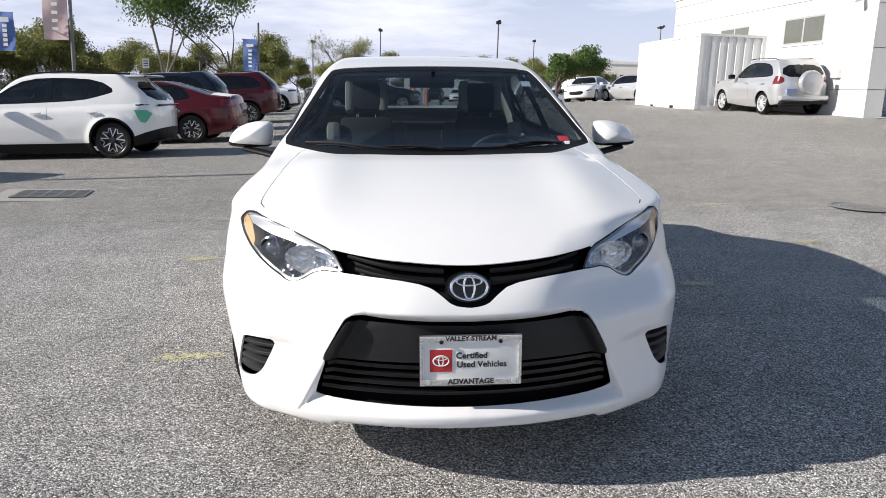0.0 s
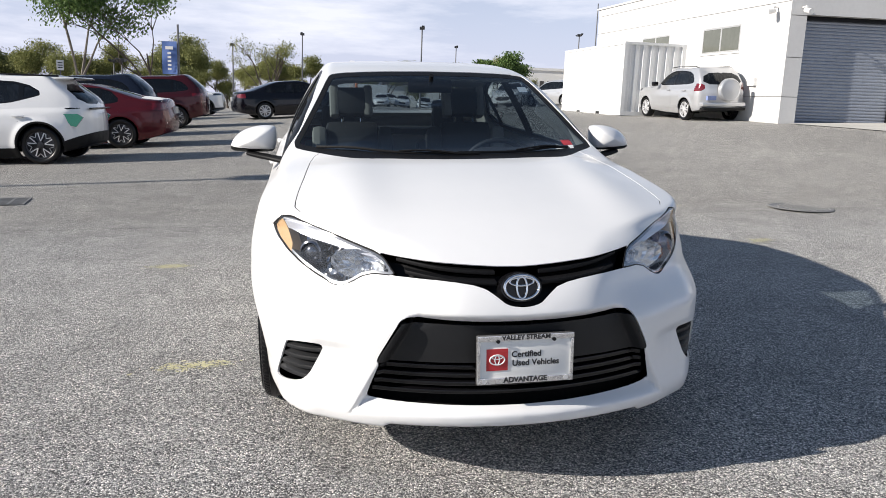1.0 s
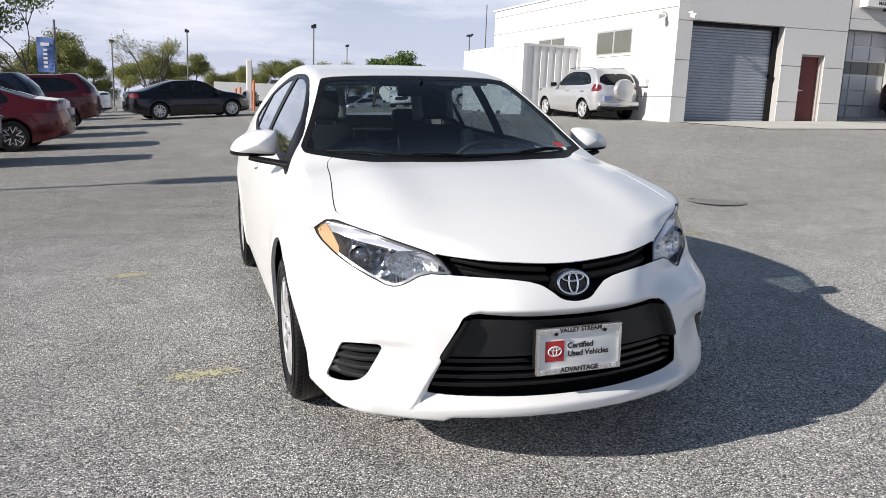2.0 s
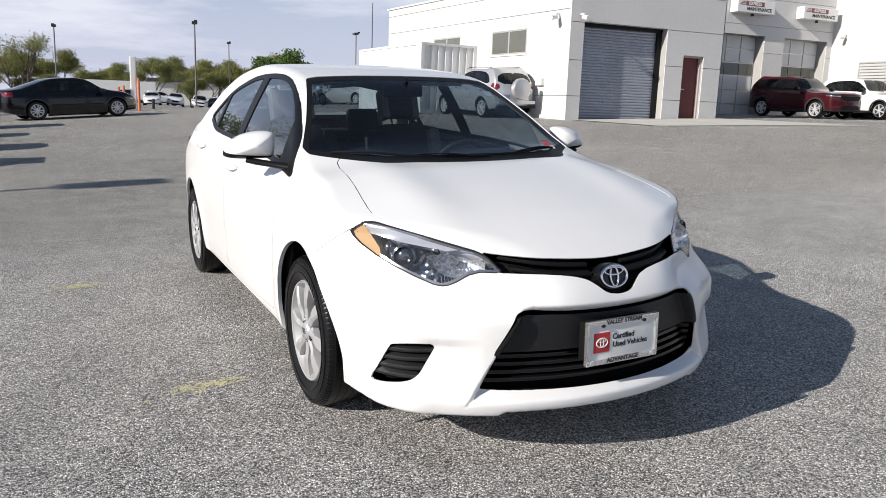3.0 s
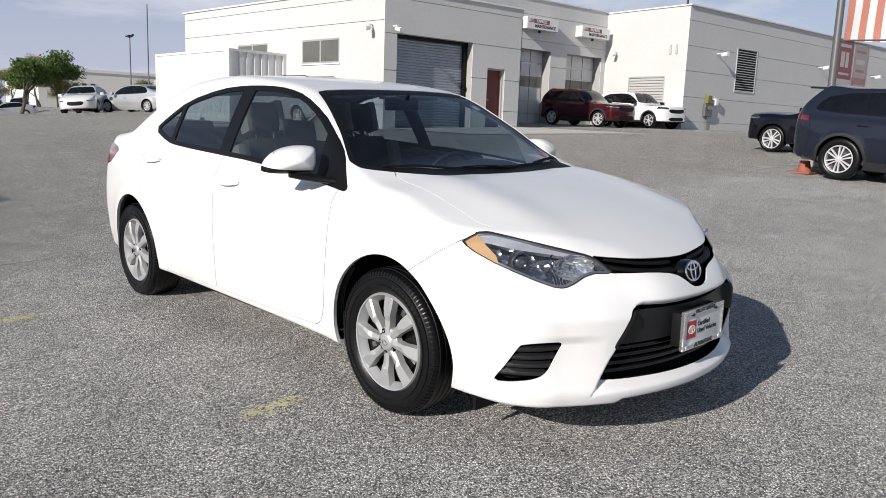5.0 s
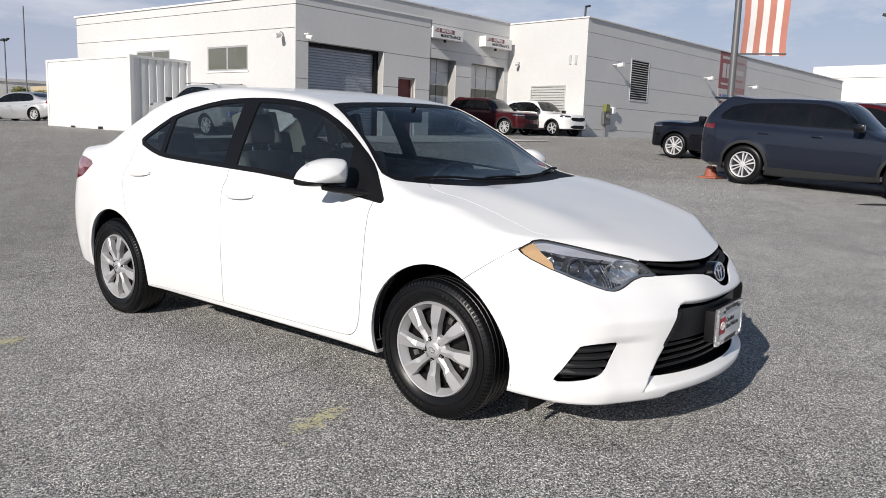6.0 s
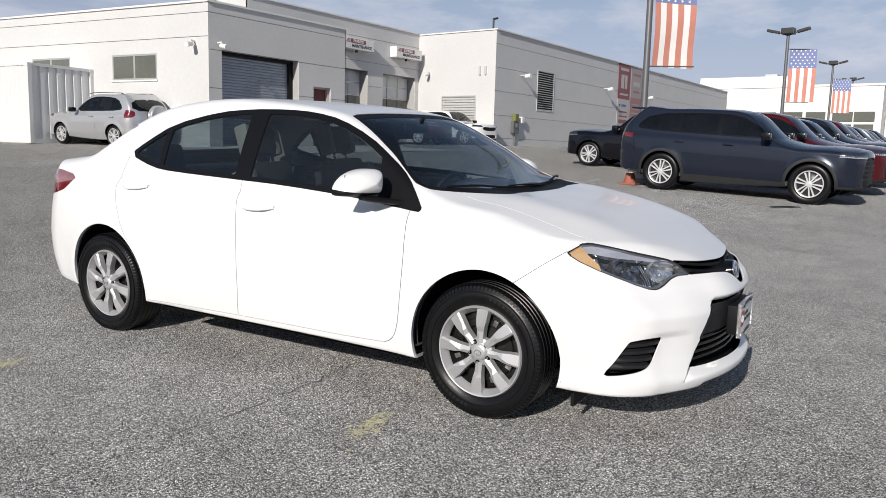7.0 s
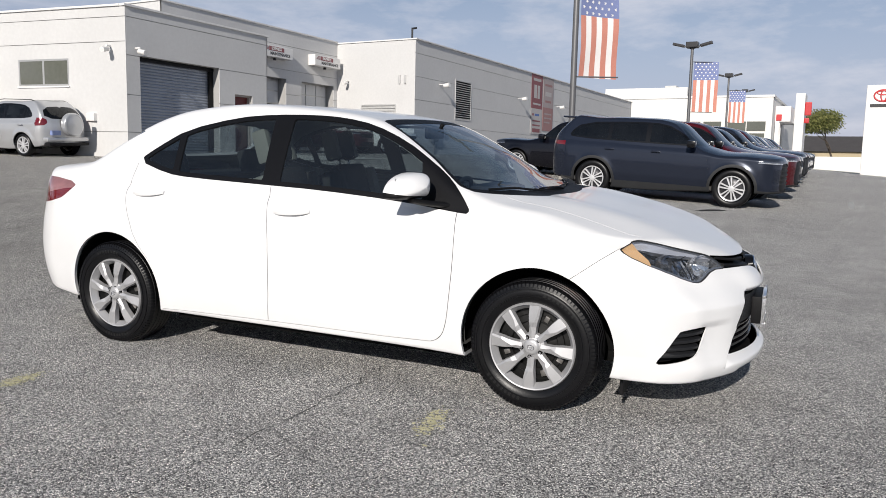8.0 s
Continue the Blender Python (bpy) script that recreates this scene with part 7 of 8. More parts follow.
        for body, size, at, mt in (("EXPRESS", 0.19, (-0.10, -0.431, 0.125), "paper"), ("MAINTENANCE", 0.20, (0.16, -0.424, -0.10), "ink")):
            me = text_mesh(body, size, 0.002, bold=0.004)
            me.transform(Matrix.Translation(at) @ Matrix.Rotation(math.pi / 2, 4, "X"))
            link_mesh("lettering", me, mt, e)
        b = bmesh.new()
        tube(b, (0, -0.2, -0.25), (0, -0.2, -0.36), 0.06, 0.08, 10)
        part("sign_lamp", b, "lamp_box", e)
    window_unit("window_1", 12.12, 24.33, 26.5, 3.27, 4.13)
    window_unit("window_2", 12.12, 28.72, 30.85, 3.3, 4.13)
    for x, z in ((31.84, 5.15), (42.6, 5.3), (49.8, 5.25)):
        wall_lamp(x, 21.85, z, -1)
    security_camera(Matrix.Translation((12.45, 21.98, 4.42)))
    security_camera(Matrix.Translation((12.02, 22.6, 4.46)) @ Matrix.Rotation(radians(-70), 4, "Z"))
    security_camera(Matrix.Translation((29.28, 25.95, 5.2)) @ Matrix.Rotation(radians(-90), 4, "Z"), "small dark security camera on a bracket")
    for y in (22.76, 22.42):
        tagged(part("wall_bracket", boxes((29.22, 29.3, y - 0.05, y + 0.05, 4.98, 5.42), bevel=0.01), "louvre"), "short grey steel bracket fixed upright on the wall", "bracket")
    e = empty("meter_box", Matrix.Translation((31.3, 21.84, 2.1)), "grey meter box with a yellow-green cover on the wall", "box")
    part("box_body", boxes((-0.32, 0.30, -0.16, 0, 0, 0.62), bevel=0.02), "pole_grey", e)
    b = bmesh.new()
    tube(b, (0.0, -0.16, 0.40), (0.0, -0.24, 0.40), 0.13, 0.12, 16)
    part("meter_dial", b, "window_pane", e, smooth=40)
    b = bmesh.new()
    tube(b, (0.0, -0.06, 0.0), (0.0, -0.06, -0.9), 0.03, 0.03, 8)
    part("conduit", b, "pole_grey", e, smooth=40)
    part("box_cover", boxes((-0.20, 0.16, -0.2, 0, 0.63, 1.02), bevel=0.03), "box_green", e)
    part("bell", boxes((0.5, 0.8, -0.2, 0, 0.55, 0.9), bevel=0.05), "coping", e)
    tagged(part("wall_box", boxes((11.80, 11.95, 23.2, 23.6, 2.15, 2.4), bevel=0.02), "coping"), "small white wall socket box", "box")
    # posters on the long wall
    e = empty("wall_banner", Matrix.Translation((44.78, 21.83, 3.1)), "pair of tall faded red and white sale banners on the wall", "banner")
    for x0, x1, z0, z1, mt in ((0.0, 2.0, 1.75, 4.1, "poster_red"), (0.0, 2.0, 0.0, 1.745, "poster_white"), (2.2, 4.2, 1.95, 4.0, "poster_faded"), (2.2, 4.2, 0.3, 1.945, "poster_pale_red")):
        part("banner_sheet", boxes((x0, x1, -0.02, 0.0, z0, z1)), mt, e)
    for x0, x1, z0, z1, mt in ((0.3, 1.7, 3.62, 3.80, "poster_white"), (0.45, 0.95, 2.45, 3.35, "poster_white"), (1.1, 1.5, 2.45, 3.35, "poster_white"), (0.3, 1.7, 2.0, 2.12, "poster_white"),
                              (0.25, 0.5, 1.25, 1.4, "poster_red"), (0.7, 1.5, 1.25, 1.4, "banner_blue"), (0.3, 1.7, 0.85, 0.95, "poster_red"), (0.3, 1.7, 0.55, 0.65, "poster_red"), (0.3, 1.7, 0.12, 0.38, "poster_red"),
                              (2.5, 3.9, 3.45, 3.60, "poster_pale_red"), (2.6, 3.8, 2.75, 3.05, "poster_white"), (2.6, 3.8, 2.3, 2.45, "poster_pale_red"),
                              (2.5, 3.9, 1.45, 1.55, "poster_faded"), (2.5, 3.9, 1.15, 1.25, "poster_faded"), (2.5, 3.6, 0.85, 0.95, "poster_faded")):
        part("banner_print", boxes((x0, x1, -0.026, -0.021, z0, z1)), mt, e)
    b = bmesh.new()
    tube(b, (29.36, 22.1, 7.2), (29.36, 22.1, 7.75), 0.05)
    tube(b, (29.36, 22.1, 7.70), (29.36, 21.85, 7.72), 0.05)
    tagged(part("vent_pipe", b, "lamp_box"), "short dark vent pipe on the roof edge", "pipe")
    # apron
    b = bmesh.new()
    pts = [(12.3, 21.95), (13.2, 18.6), (20.9, 17.6), (18.6, 21.95)]
    n = 14
    rows = []
    for i in range(n + 1):
        t = i / n
        a = Vector(pts[0]).lerp(Vector(pts[1]), t)
        c = Vector(pts[3]).lerp(Vector(pts[2]), t)
        rows.append([b.verts.new((*a.lerp(c, j / n), gz(*a.lerp(c, j / n)) + 0.02)) for j in range(n + 1)])
    for p, q in zip(rows[:-1], rows[1:]):
        for j in range(n):
            b.faces.new((p[j], q[j], q[j + 1], p[j + 1]))
    tagged(part("pavement", b, "apron"), "pale concrete apron before the shutter", "pavement", kind="structure")


workshop()


def shipping_container():
    # the end with vertical ribs looks south, the long side west
    e = empty("shipping_container", pose(8.93, 27.19, 1.05, 0, 0, 5.6), "white steel shipping container on the asphalt", "container")
    W, L, H = 2.42, 6.06, 2.62
    for nm, r in (("corner_post", (0, 0.14, 0, 0.14)), ("corner_post", (W - 0.14, W, 0, 0.14)), ("corner_post", (0, 0.14, L - 0.14, L)), ("corner_post", (W - 0.14, W, L - 0.14, L))):
        part(nm, boxes((*r, 0.0, H), bevel=0.008), "container", e)
    for z0, z1 in ((0.0, 0.15), (H - 0.09, H - 0.002)):
        part("end_rail", boxes((0.14, W - 0.14, 0.0, 0.10, z0, z1)), "container", e)
        part("side_rail", boxes((0.0, 0.08, 0.14, L - 0.14, z0, z1)), "container", e)
        part("side_rail", boxes((W - 0.08, W, 0.14, L - 0.14, z0, z1)), "container", e)
    part("roof_sheet", boxes((0.02, W - 0.02, 0.02, L - 0.02, H - 0.012, H + 0.002)), "container", e)

    def ribbed(a0, a1, n, depth):
        pts = []
        w = (a1 - a0) / n
        for i in range(n):
            a = a0 + i * w
            pts += [(a, 0), (a + 0.42 * w, 0), (a + 0.52 * w, depth), (a + 0.90 * w, depth)]
        return pts + [(a1, 0)]
    b = bmesh.new()
    cols = [(b.verts.new((a, 0.035 + d, 0.15)), b.verts.new((a, 0.035 + d, H - 0.09))) for a, d in ribbed(0.14, W - 0.14, 7, 0.045)]
    for p, q in zip(cols[:-1], cols[1:]):
        b.faces.new((p[0], q[0], q[1], p[1]))
    part("end_sheet", b, "container", e)
    b = bmesh.new()
    cols = [(b.verts.new((0.02 + d, a, 0.15)), b.verts.new((0.02 + d, a, H - 0.09))) for a, d in ribbed(0.14, L - 0.14, 22, 0.012)]
    for p, q in zip(cols[:-1], cols[1:]):
        b.faces.new((p[0], p[1], q[1], q[0]))
    part("side_sheet", b, "container", e)
    part("inner_wall", boxes((W - 0.06, W - 0.03, 0.14, L - 0.14, 0.15, H - 0.09), (0.14, W - 0.14, L - 0.06, L - 0.03, 0.15, H - 0.09)), "container", e)
    # fork pockets are not cut; thin dark plates paint their inner shade
    for y in (1.9, 3.9):
        part("pocket_shade", boxes((-0.004, 0.0, y, y + 0.34, 0.02, 0.12)), "louvre_dark", e)
    for x in (0.0, W - 0.16):
        for z in (0.0, H - 0.12):
            part("corner_casting", boxes((x - 0.006, x + 0.166, -0.006, 0.16, z, z + 0.12), bevel=0.006), "container", e)


shipping_container()


# ---- markings and covers on the ground ----
def patch(name, cx, cy, w, h, turn, material, label, category, seed, lift=0.005):
    rnd = random.Random(seed)
    b = bmesh.new()
    n = 22
    out = []
    for i in range(n):
        a = 2 * math.pi * i / n
        r = (0.75 + 0.45 * rnd.random())
        x, y = w / 2 * math.cos(a) * r, h / 2 * math.sin(a) * r
        ca, sa = math.cos(radians(turn)), math.sin(radians(turn))
        px, py = cx + x * ca - y * sa, cy + x * sa + y * ca
        out.append(b.verts.new((px, py, gz(px, py) + lift)))
    b.faces.new(out)
    return tagged(part(name, b, material), label, category, kind="structure")


for k, (x, y, w, h, t) in enumerate(((16.3, 1.95, 2.6, 0.14, 2), (13.0, 8.9, 1.2, 0.12, 8), (16.6, 1.7, 1.4, 0.08, 2))):
    patch("white_mark", x, y, w, h, t, "white_mark", "faded white parking line on the asphalt", "marking", 60 + k)


patch("wet_patch", 11.42, 4.34, 0.85, 0.26, -36, "wet_patch", "dark damp patch on the asphalt", "stain", 71)


def flecks(x0, y0, w, h, turn, seed, n=42):
    """A worn paint mark: scattered flecks of paint left on the high stones."""
    rnd = random.Random(seed)
    b = bmesh.new()
    ca, sa = math.cos(radians(turn)), math.sin(radians(turn))
    for _ in range(n):
        u, v = rnd.gauss(0, 0.25) * w, rnd.gauss(0, 0.25) * h
        r = rnd.uniform(0.0025, 0.009)
        x, y = x0 + u * ca - v * sa, y0 + u * sa + v * ca
        b.faces.new([b.verts.new((x + r * rnd.uniform(0.5, 1.3) * math.cos(a), y + r * rnd.uniform(0.5, 1.3) * math.sin(a), gz(x, y) + 0.004)) for a in np.linspace(0, 2 * math.pi, 8)[:-1]])
    tagged(part("yellow_mark", b, "yellow_mark"), "worn yellow paint mark on the asphalt", "marking", kind="stuff")


def crack(pts, width, seed):
    rnd = random.Random(seed)
    b = bmesh.new()
    fine = []
    for (x0, y0), (x1, y1) in zip(pts[:-1], pts[1:]):
        n = max(2, int(math.hypot(x1 - x0, y1 - y0) / 0.07))
        for i in range(n):
            t = i / n
            fine.append((x0 + (x1 - x0) * t + rnd.gauss(0, 0.008), y0 + (y1 - y0) * t + rnd.gauss(0, 0.012)))
    prev = None
    for x, y in fine:
        w = width * rnd.uniform(0.3, 1.2)
        row = [b.verts.new((x, y - w, gz(x, y) + 0.004)), b.verts.new((x, y + w, gz(x, y) + 0.004))]
        if prev:
            b.faces.new((prev[0], row[0], row[1], prev[1]))
        prev = row
    tagged(part("asphalt_crack", b, "crack"), "thin dark crack running across the asphalt", "crack", kind="structure")


for k, (x, y, w, h, t) in enumerate(((-1.22, 3.50, 0.34, 0.12, 12), (-1.84, 5.62, 0.30, 0.12, 10), (3.17, 6.41, 0.30, 0.16, 20), (1.74, 5.02, 0.22, 0.10, 0), (-5.68, 10.6, 0.6, 0.2, 8), (3.05, 8.3, 0.4, 0.12, 10))):
    flecks(x, y, w, h, t, 40 + k, 300)
crack([(-6.0, 3.9), (-3.4, 4.02), (-2.05, 4.06), (-1.3, 4.08), (-0.7, 4.15), (1.5, 4.3), (4.0, 4.5)], 0.0024, 5)
crack([(-9.0, 6.8), (-4.5, 7.1), (-3.15, 7.18), (-2.1, 7.29), (0.5, 7.5), (3.5, 7.9), (9.0, 8.4)], 0.006, 6)
crack([(-7.0, 10.2), (-4.0, 10.5), (-1.0, 10.7), (2.0, 11.2), (7.0, 11.6)], 0.008, 7)


def manhole():
    x, y = 4.56, 8.09
    e = empty("manhole_cover", Matrix.Translation((x, y, gz(x, y) + 0.004)), "round cast iron manhole cover set in the asphalt", "manhole")
    b = bmesh.new()
    rings = [[b.verts.new((r * math.cos(2 * math.pi * i / 40), r * math.sin(2 * math.pi * i / 40), z)) for i in range(40)] for r, z in ((0.36, 0.0), (0.345, 0.008), (0.31, 0.008), (0.305, 0.002))]
    for p, q in zip(rings[:-1], rings[1:]):
        for i in range(40):
            b.faces.new((p[i], p[(i + 1) % 40], q[(i + 1) % 40], q[i]))
    b.faces.new(rings[-1])
    part("cover_plate", b, "iron", e)
    for i in range(-4, 5):
        for j in range(-4, 5):
            if i * i + j * j < 17:
                part("cover_stud", boxes((i * 0.062 - 0.018, i * 0.062 + 0.018, j * 0.062 - 0.018, j * 0.062 + 0.018, 0.002, 0.008)), "iron", e)


manhole()


def drain():
    x, y = -4.66, 9.05
    e = empty("drain_grate", pose(x, y, gz(x, y) + 0.004, 0, 0, 14), "cast iron storm drain grate in a concrete collar", "drain")
    part("collar", boxes((-0.62, 0.62, -0.52, 0.52, -0.05, 0.004), bevel=0.01), "concrete", e)
    # no hole below: a flat near-black plate paints the shade between the bars
    part("pit", boxes((-0.40, 0.40, -0.30, 0.30, 0.004, 0.008)), "louvre_dark", e)
    for i in range(9):
        part("grate_bar", boxes((-0.40, 0.40, -0.29 + i * 0.07, -0.265 + i * 0.07, 0.008, 0.022)), "iron", e)
    for i in range(6):
        part("grate_bar", boxes((-0.40 + i * 0.155, -0.375 + i * 0.155, -0.30, 0.30, 0.008, 0.020)), "iron", e)


drain()


# ---- poles, flags, lamps ----
def flag(x, y, z, heading, group="flags along the parked line"):
    """A flag hung upright: canton at the top, stripes running down."""
    e = empty("flag", pose(x, y, z, 0, 0, heading), "faded striped flag hung upright from a lamp pole", "flag", group)
    W, H = 1.15, 2.4

    def wave(u, v):
        return 0.05 * math.sin(3.2 * u + 1.7 * v) * (0.3 + u) + 0.03 * math.sin(7 * v + 2 * u)

    def sheet(u0, u1, v0, v1, off, nu, nv):
        b = bmesh.new()
        g = [[b.verts.new((W * (u0 + (u1 - u0) * i / nu), wave(u0 + (u1 - u0) * i / nu, v0 + (v1 - v0) * j / nv) + off, -H * (v0 + (v1 - v0) * j / nv))) for j in range(nv + 1)] for i in range(nu + 1)]
        for i in range(nu):
            for j in range(nv):
                b.faces.new((g[i][j], g[i][j + 1], g[i + 1][j + 1], g[i + 1][j]))
        return b
    n = 7
    for k in range(n):
        part("stripe", sheet(k / n, (k + 1) / n, 0.36, 1, 0, 2, 16), "flag_red" if k % 2 == 0 else "flag_white", e, smooth=60)
    part("canton", sheet(0, 1, 0, 0.36, 0, 12, 8), "flag_blue", e, smooth=60)
    b = bmesh.new()
    for r in range(6):
        for c in range(6 - r % 2):
            u, v = (c + 0.5 + 0.5 * (r % 2)) / 6, 0.36 * (r + 0.5) / 6
            for off in (-0.006, 0.006):
                cc = Vector((W * u, wave(u, v) + off, -H * v))
                b.faces.new([b.verts.new(cc + Vector((0.05 * math.cos(a) * (1 if q % 2 == 0 else 0.45), 0, 0.05 * math.sin(a) * (1 if q % 2 == 0 else 0.45)))) for q, a in enumerate(np.linspace(0, 2 * math.pi, 11)[:-1])])
    tagged(part("star_field", b, "flag_white", e), kind="stuff")
    return e


def lamp_pole(x, y, h, heads=True, one_arm=False, label="grey steel lamp pole with two floodlight arms", reach=0.9):
    z = gz(x, y)
    e = empty("lamp_pole", Matrix.Translation((x, y, z)), label, "street lamp")
    b = bmesh.new()
    tube(b, (0, 0, 0), (0, 0, h), 0.085, 0.07, 12)
    part("pole", b, "pole_grey", e, smooth=50)
    part("pole_base", boxes((-0.22, 0.22, -0.22, 0.22, 0, 0.35), bevel=0.03), "concrete", e)
    if heads:
        for sg in ((1,) if one_arm else (-1, 1)):
            b = bmesh.new()
            tube(b, (0, 0, h - 0.08), (0, sg * reach, h + 0.12), 0.03, 0.03, 8)
            part("arm", b, "pole_grey", e)
            b = bmesh.new()
            box(b, -0.14, 0.14, -0.28, 0.28, -0.06, 0.06, bevel=0.02, m=Matrix.Translation((0, sg * (reach + 0.15), h + 0.14)) @ Matrix.Rotation(radians(sg * 14), 4, "X"))
            part("lamp_head", b, "lamp_box", e)
        if not one_arm:
            part("floodlight", boxes((-0.25, 0.25, -0.28, 0.28, h - 0.02, h + 0.25), bevel=0.03), "lamp_box", e)
    return e


# the line of poles runs slightly away from the parked cars
for i, (x, y, top, flag_top) in enumerate(((14.6, 8.39, 7.9, 5.75), (34.5, 9.35, 6.85, 6.17), (57.0, 10.9, 7.85, 6.85), (79.0, 12.5, 8.7, 0), (101.0, 14.0, 9.6, 0))):
    z = gz(x, y)
    pole = lamp_pole(x, y, top - z, True, False, reach=0.5)
    if flag_top:
        flag(x + 0.08, y - 0.12, flag_top, -34 if i == 0 else -70)
        for zz in (flag_top, flag_top - 2.40):
            b = bmesh.new()
            tube(b, (0, 0, zz - z), (0.5, -1.0, zz - z), 0.02, 0.02, 6)
            part("banner_arm", b, "pole_grey", pole)


def banner(x, y, z, w, h, heading, material, label):
    e = empty("banner", pose(x, y, z, 0, 0, heading), label, "banner")
    b = bmesh.new()
    n = 10
    g = [[b.verts.new((w * i / 4, 0.04 * math.sin(i + j * 0.7), -h * j / n)) for j in range(n + 1)] for i in range(5)]
    for i in range(4):
        for j in range(n):
            b.faces.new((g[i][j], g[i][j + 1], g[i + 1][j + 1], g[i + 1][j]))
    part("cloth", b, material, e, smooth=60)
    for j in range(5):
        part("print_bar", boxes((w * 0.38, w * 0.62, -0.075, -0.065, -h * (0.36 + 0.12 * j) - 0.07, -h * (0.36 + 0.12 * j) + 0.07)), "flag_white", e)
    part("print_bar", boxes((w * 0.25, w * 0.75, -0.075, -0.065, -h * 0.2 - 0.1, -h * 0.2 + 0.1)), "flag_white", e)


lamp_pole(-16.45, 34.7, 8.5, True)
banner(-17.6, 34.55, 6.0, 1.05, 2.9, 4, "banner_pink", "faded pink and white hanging banner on a lamp pole")
lamp_pole(-19.7, 34.4, 5.3, True)
banner(-19.55, 34.3, 4.2, 0.78, 1.65, 4, "banner_blue", "blue hanging banner with white print on a lamp pole")
lamp_pole(-20.3, 67.0, 3.6 - gz(-20.3, 67.0), True, label="pale street lamp with two short arms", reach=0.75)
lamp_pole(-15.6, 93.8, 6.9 - gz(-15.6, 93.8), True, label="tall lamp pole in the far lot", reach=0.4)
lot_sign = empty("lot_sign", pose(-14.27, 37.4, gz(-14.27, 37.4), 0, 0, 20), "small white notice on a thin steel post", "sign")
SIGN_UP = 2.06 - gz(-14.27, 37.4)
part("board", boxes((-0.15, 0.15, -0.045, -0.025, SIGN_UP, SIGN_UP + 0.46)), "coping", lot_sign)
part("post", boxes((-0.025, 0.025, -0.025, 0.025, 0, SIGN_UP + 0.3)), "pole_grey", lot_sign)
for k in range(3):
    part("print_bar", boxes((-0.10, 0.10, -0.05, -0.046, SIGN_UP + 0.10 + 0.11 * k, SIGN_UP + 0.14 + 0.11 * k)), "ink", lot_sign)
lamp_pole(-12.75, 54.0, 6.3, False)
banner(-13.8, 53.9, 4.6, 0.98, 2.15, 0, "banner_blue", "blue hanging banner with white print on a pole")
lamp_pole(5.6, 80, 8.2, True, label="dark lamp pole standing in the far lot")
lamp_pole(30.0, 100, 13.0, False, label="tall thin grey pole beyond the container")
lamp_pole(27.2, 98, 8.6, True, label="grey lamp pole beyond the container")
lamp_pole(-24, 77, 5.0, True, label="low two-armed lamp pole among the trees")
lamp_pole(14.0, 120, 9.0, True, label="grey lamp pole in the far lot")
lamp_pole(-8, 100, 9.0, True, label="grey lamp pole before the trees")
# out of view; the box head is added and sized for its ground shadow
pole = lamp_pole(-16.5, 8.42, 7.5, False, label="grey steel lamp pole with one large floodlight")
part("floodlight", boxes((-0.32, 0.32, -0.30, 0.30, 7.45, 7.95), bevel=0.03), "lamp_box", pole)


# ---- trees ----
def tree_build(name, h, spread, leaves, leaf, seed, material, crown_from=0.35, trunks=1, dense=1.0, girth=1.0, bark="bark"):
    rnd = random.Random(seed)
    e = empty(name, Matrix.Identity(4), "", "tree")
    wood = bmesh.new()
    tips = []

    def limb(a, d, length, r, depth):
        d = d.normalized()
        pts = [a]
        steps = 4
        for i in range(steps):
            d = (d + Vector((rnd.gauss(0, 0.13), rnd.gauss(0, 0.13), rnd.gauss(0.03, 0.08)))).normalized()
            pts.append(pts[-1] + d * length / steps)
        for i, (p, q) in enumerate(zip(pts[:-1], pts[1:])):
            tube(wood, p, q, r * (1 - 0.16 * i), r * (1 - 0.16 * (i + 1)), 6, cap=False)
        if depth <= 0 or r < 0.006:
            tips.append(pts[-1])
            tips.append(pts[-2])
            return
        for k in range(rnd.choice((2, 3, 3))):
            a2 = rnd.uniform(0, 2 * math.pi)
            side = Vector((math.cos(a2), math.sin(a2), 0))
            nd = (d * 0.8 + side * rnd.uniform(0.45, 0.95) * spread + Vector((0, 0, 0.15)))
            limb(pts[-1 - rnd.choice((0, 0, 1, 2))], nd, length * rnd.uniform(0.55, 0.8), r * 0.55, depth - 1)

    for k in range(trunks):
        limb(Vector((0.25 * k, 0.1 * k, -0.3)), Vector((rnd.gauss(0, 0.10 + 0.1 * (trunks > 1)), rnd.gauss(0, 0.1), 1)), h * (crown_from + 0.06), (h * 0.018 + 0.02) * girth, 3)
    part("trunk", wood, bark, e, smooth=50)
    lv, lf = [], []
    top = max(t.z for t in tips)
    for i in range(leaves):
        t = tips[rnd.randrange(len(tips))]
        c = t + Vector([max(-1.5, min(1.5, rnd.gauss(0, 0.9))) for _ in range(3)]) * h * 0.055 * dense
        c.z = t.z + (c.z - t.z) * 0.6
        a = Vector((rnd.gauss(0, 1), rnd.gauss(0, 1), rnd.gauss(0, 1))).normalized()
        u = a.orthogonal().normalized()
        w = a.cross(u)
        s = leaf * rnd.uniform(0.6, 1.3)
        k = len(lv)
        lv += [c - u * s, c + w * s * 0.45, c + u * s, c - w * s * 0.45]
        lf.append((k, k + 1, k + 2, k + 3))
    me = bpy.data.meshes.new("crown")
    me.from_pydata([tuple(v) for v in lv], [], lf)
    tagged(link_mesh("crown", me, material, e), kind="stuff")
    e["height"] = top
    return e


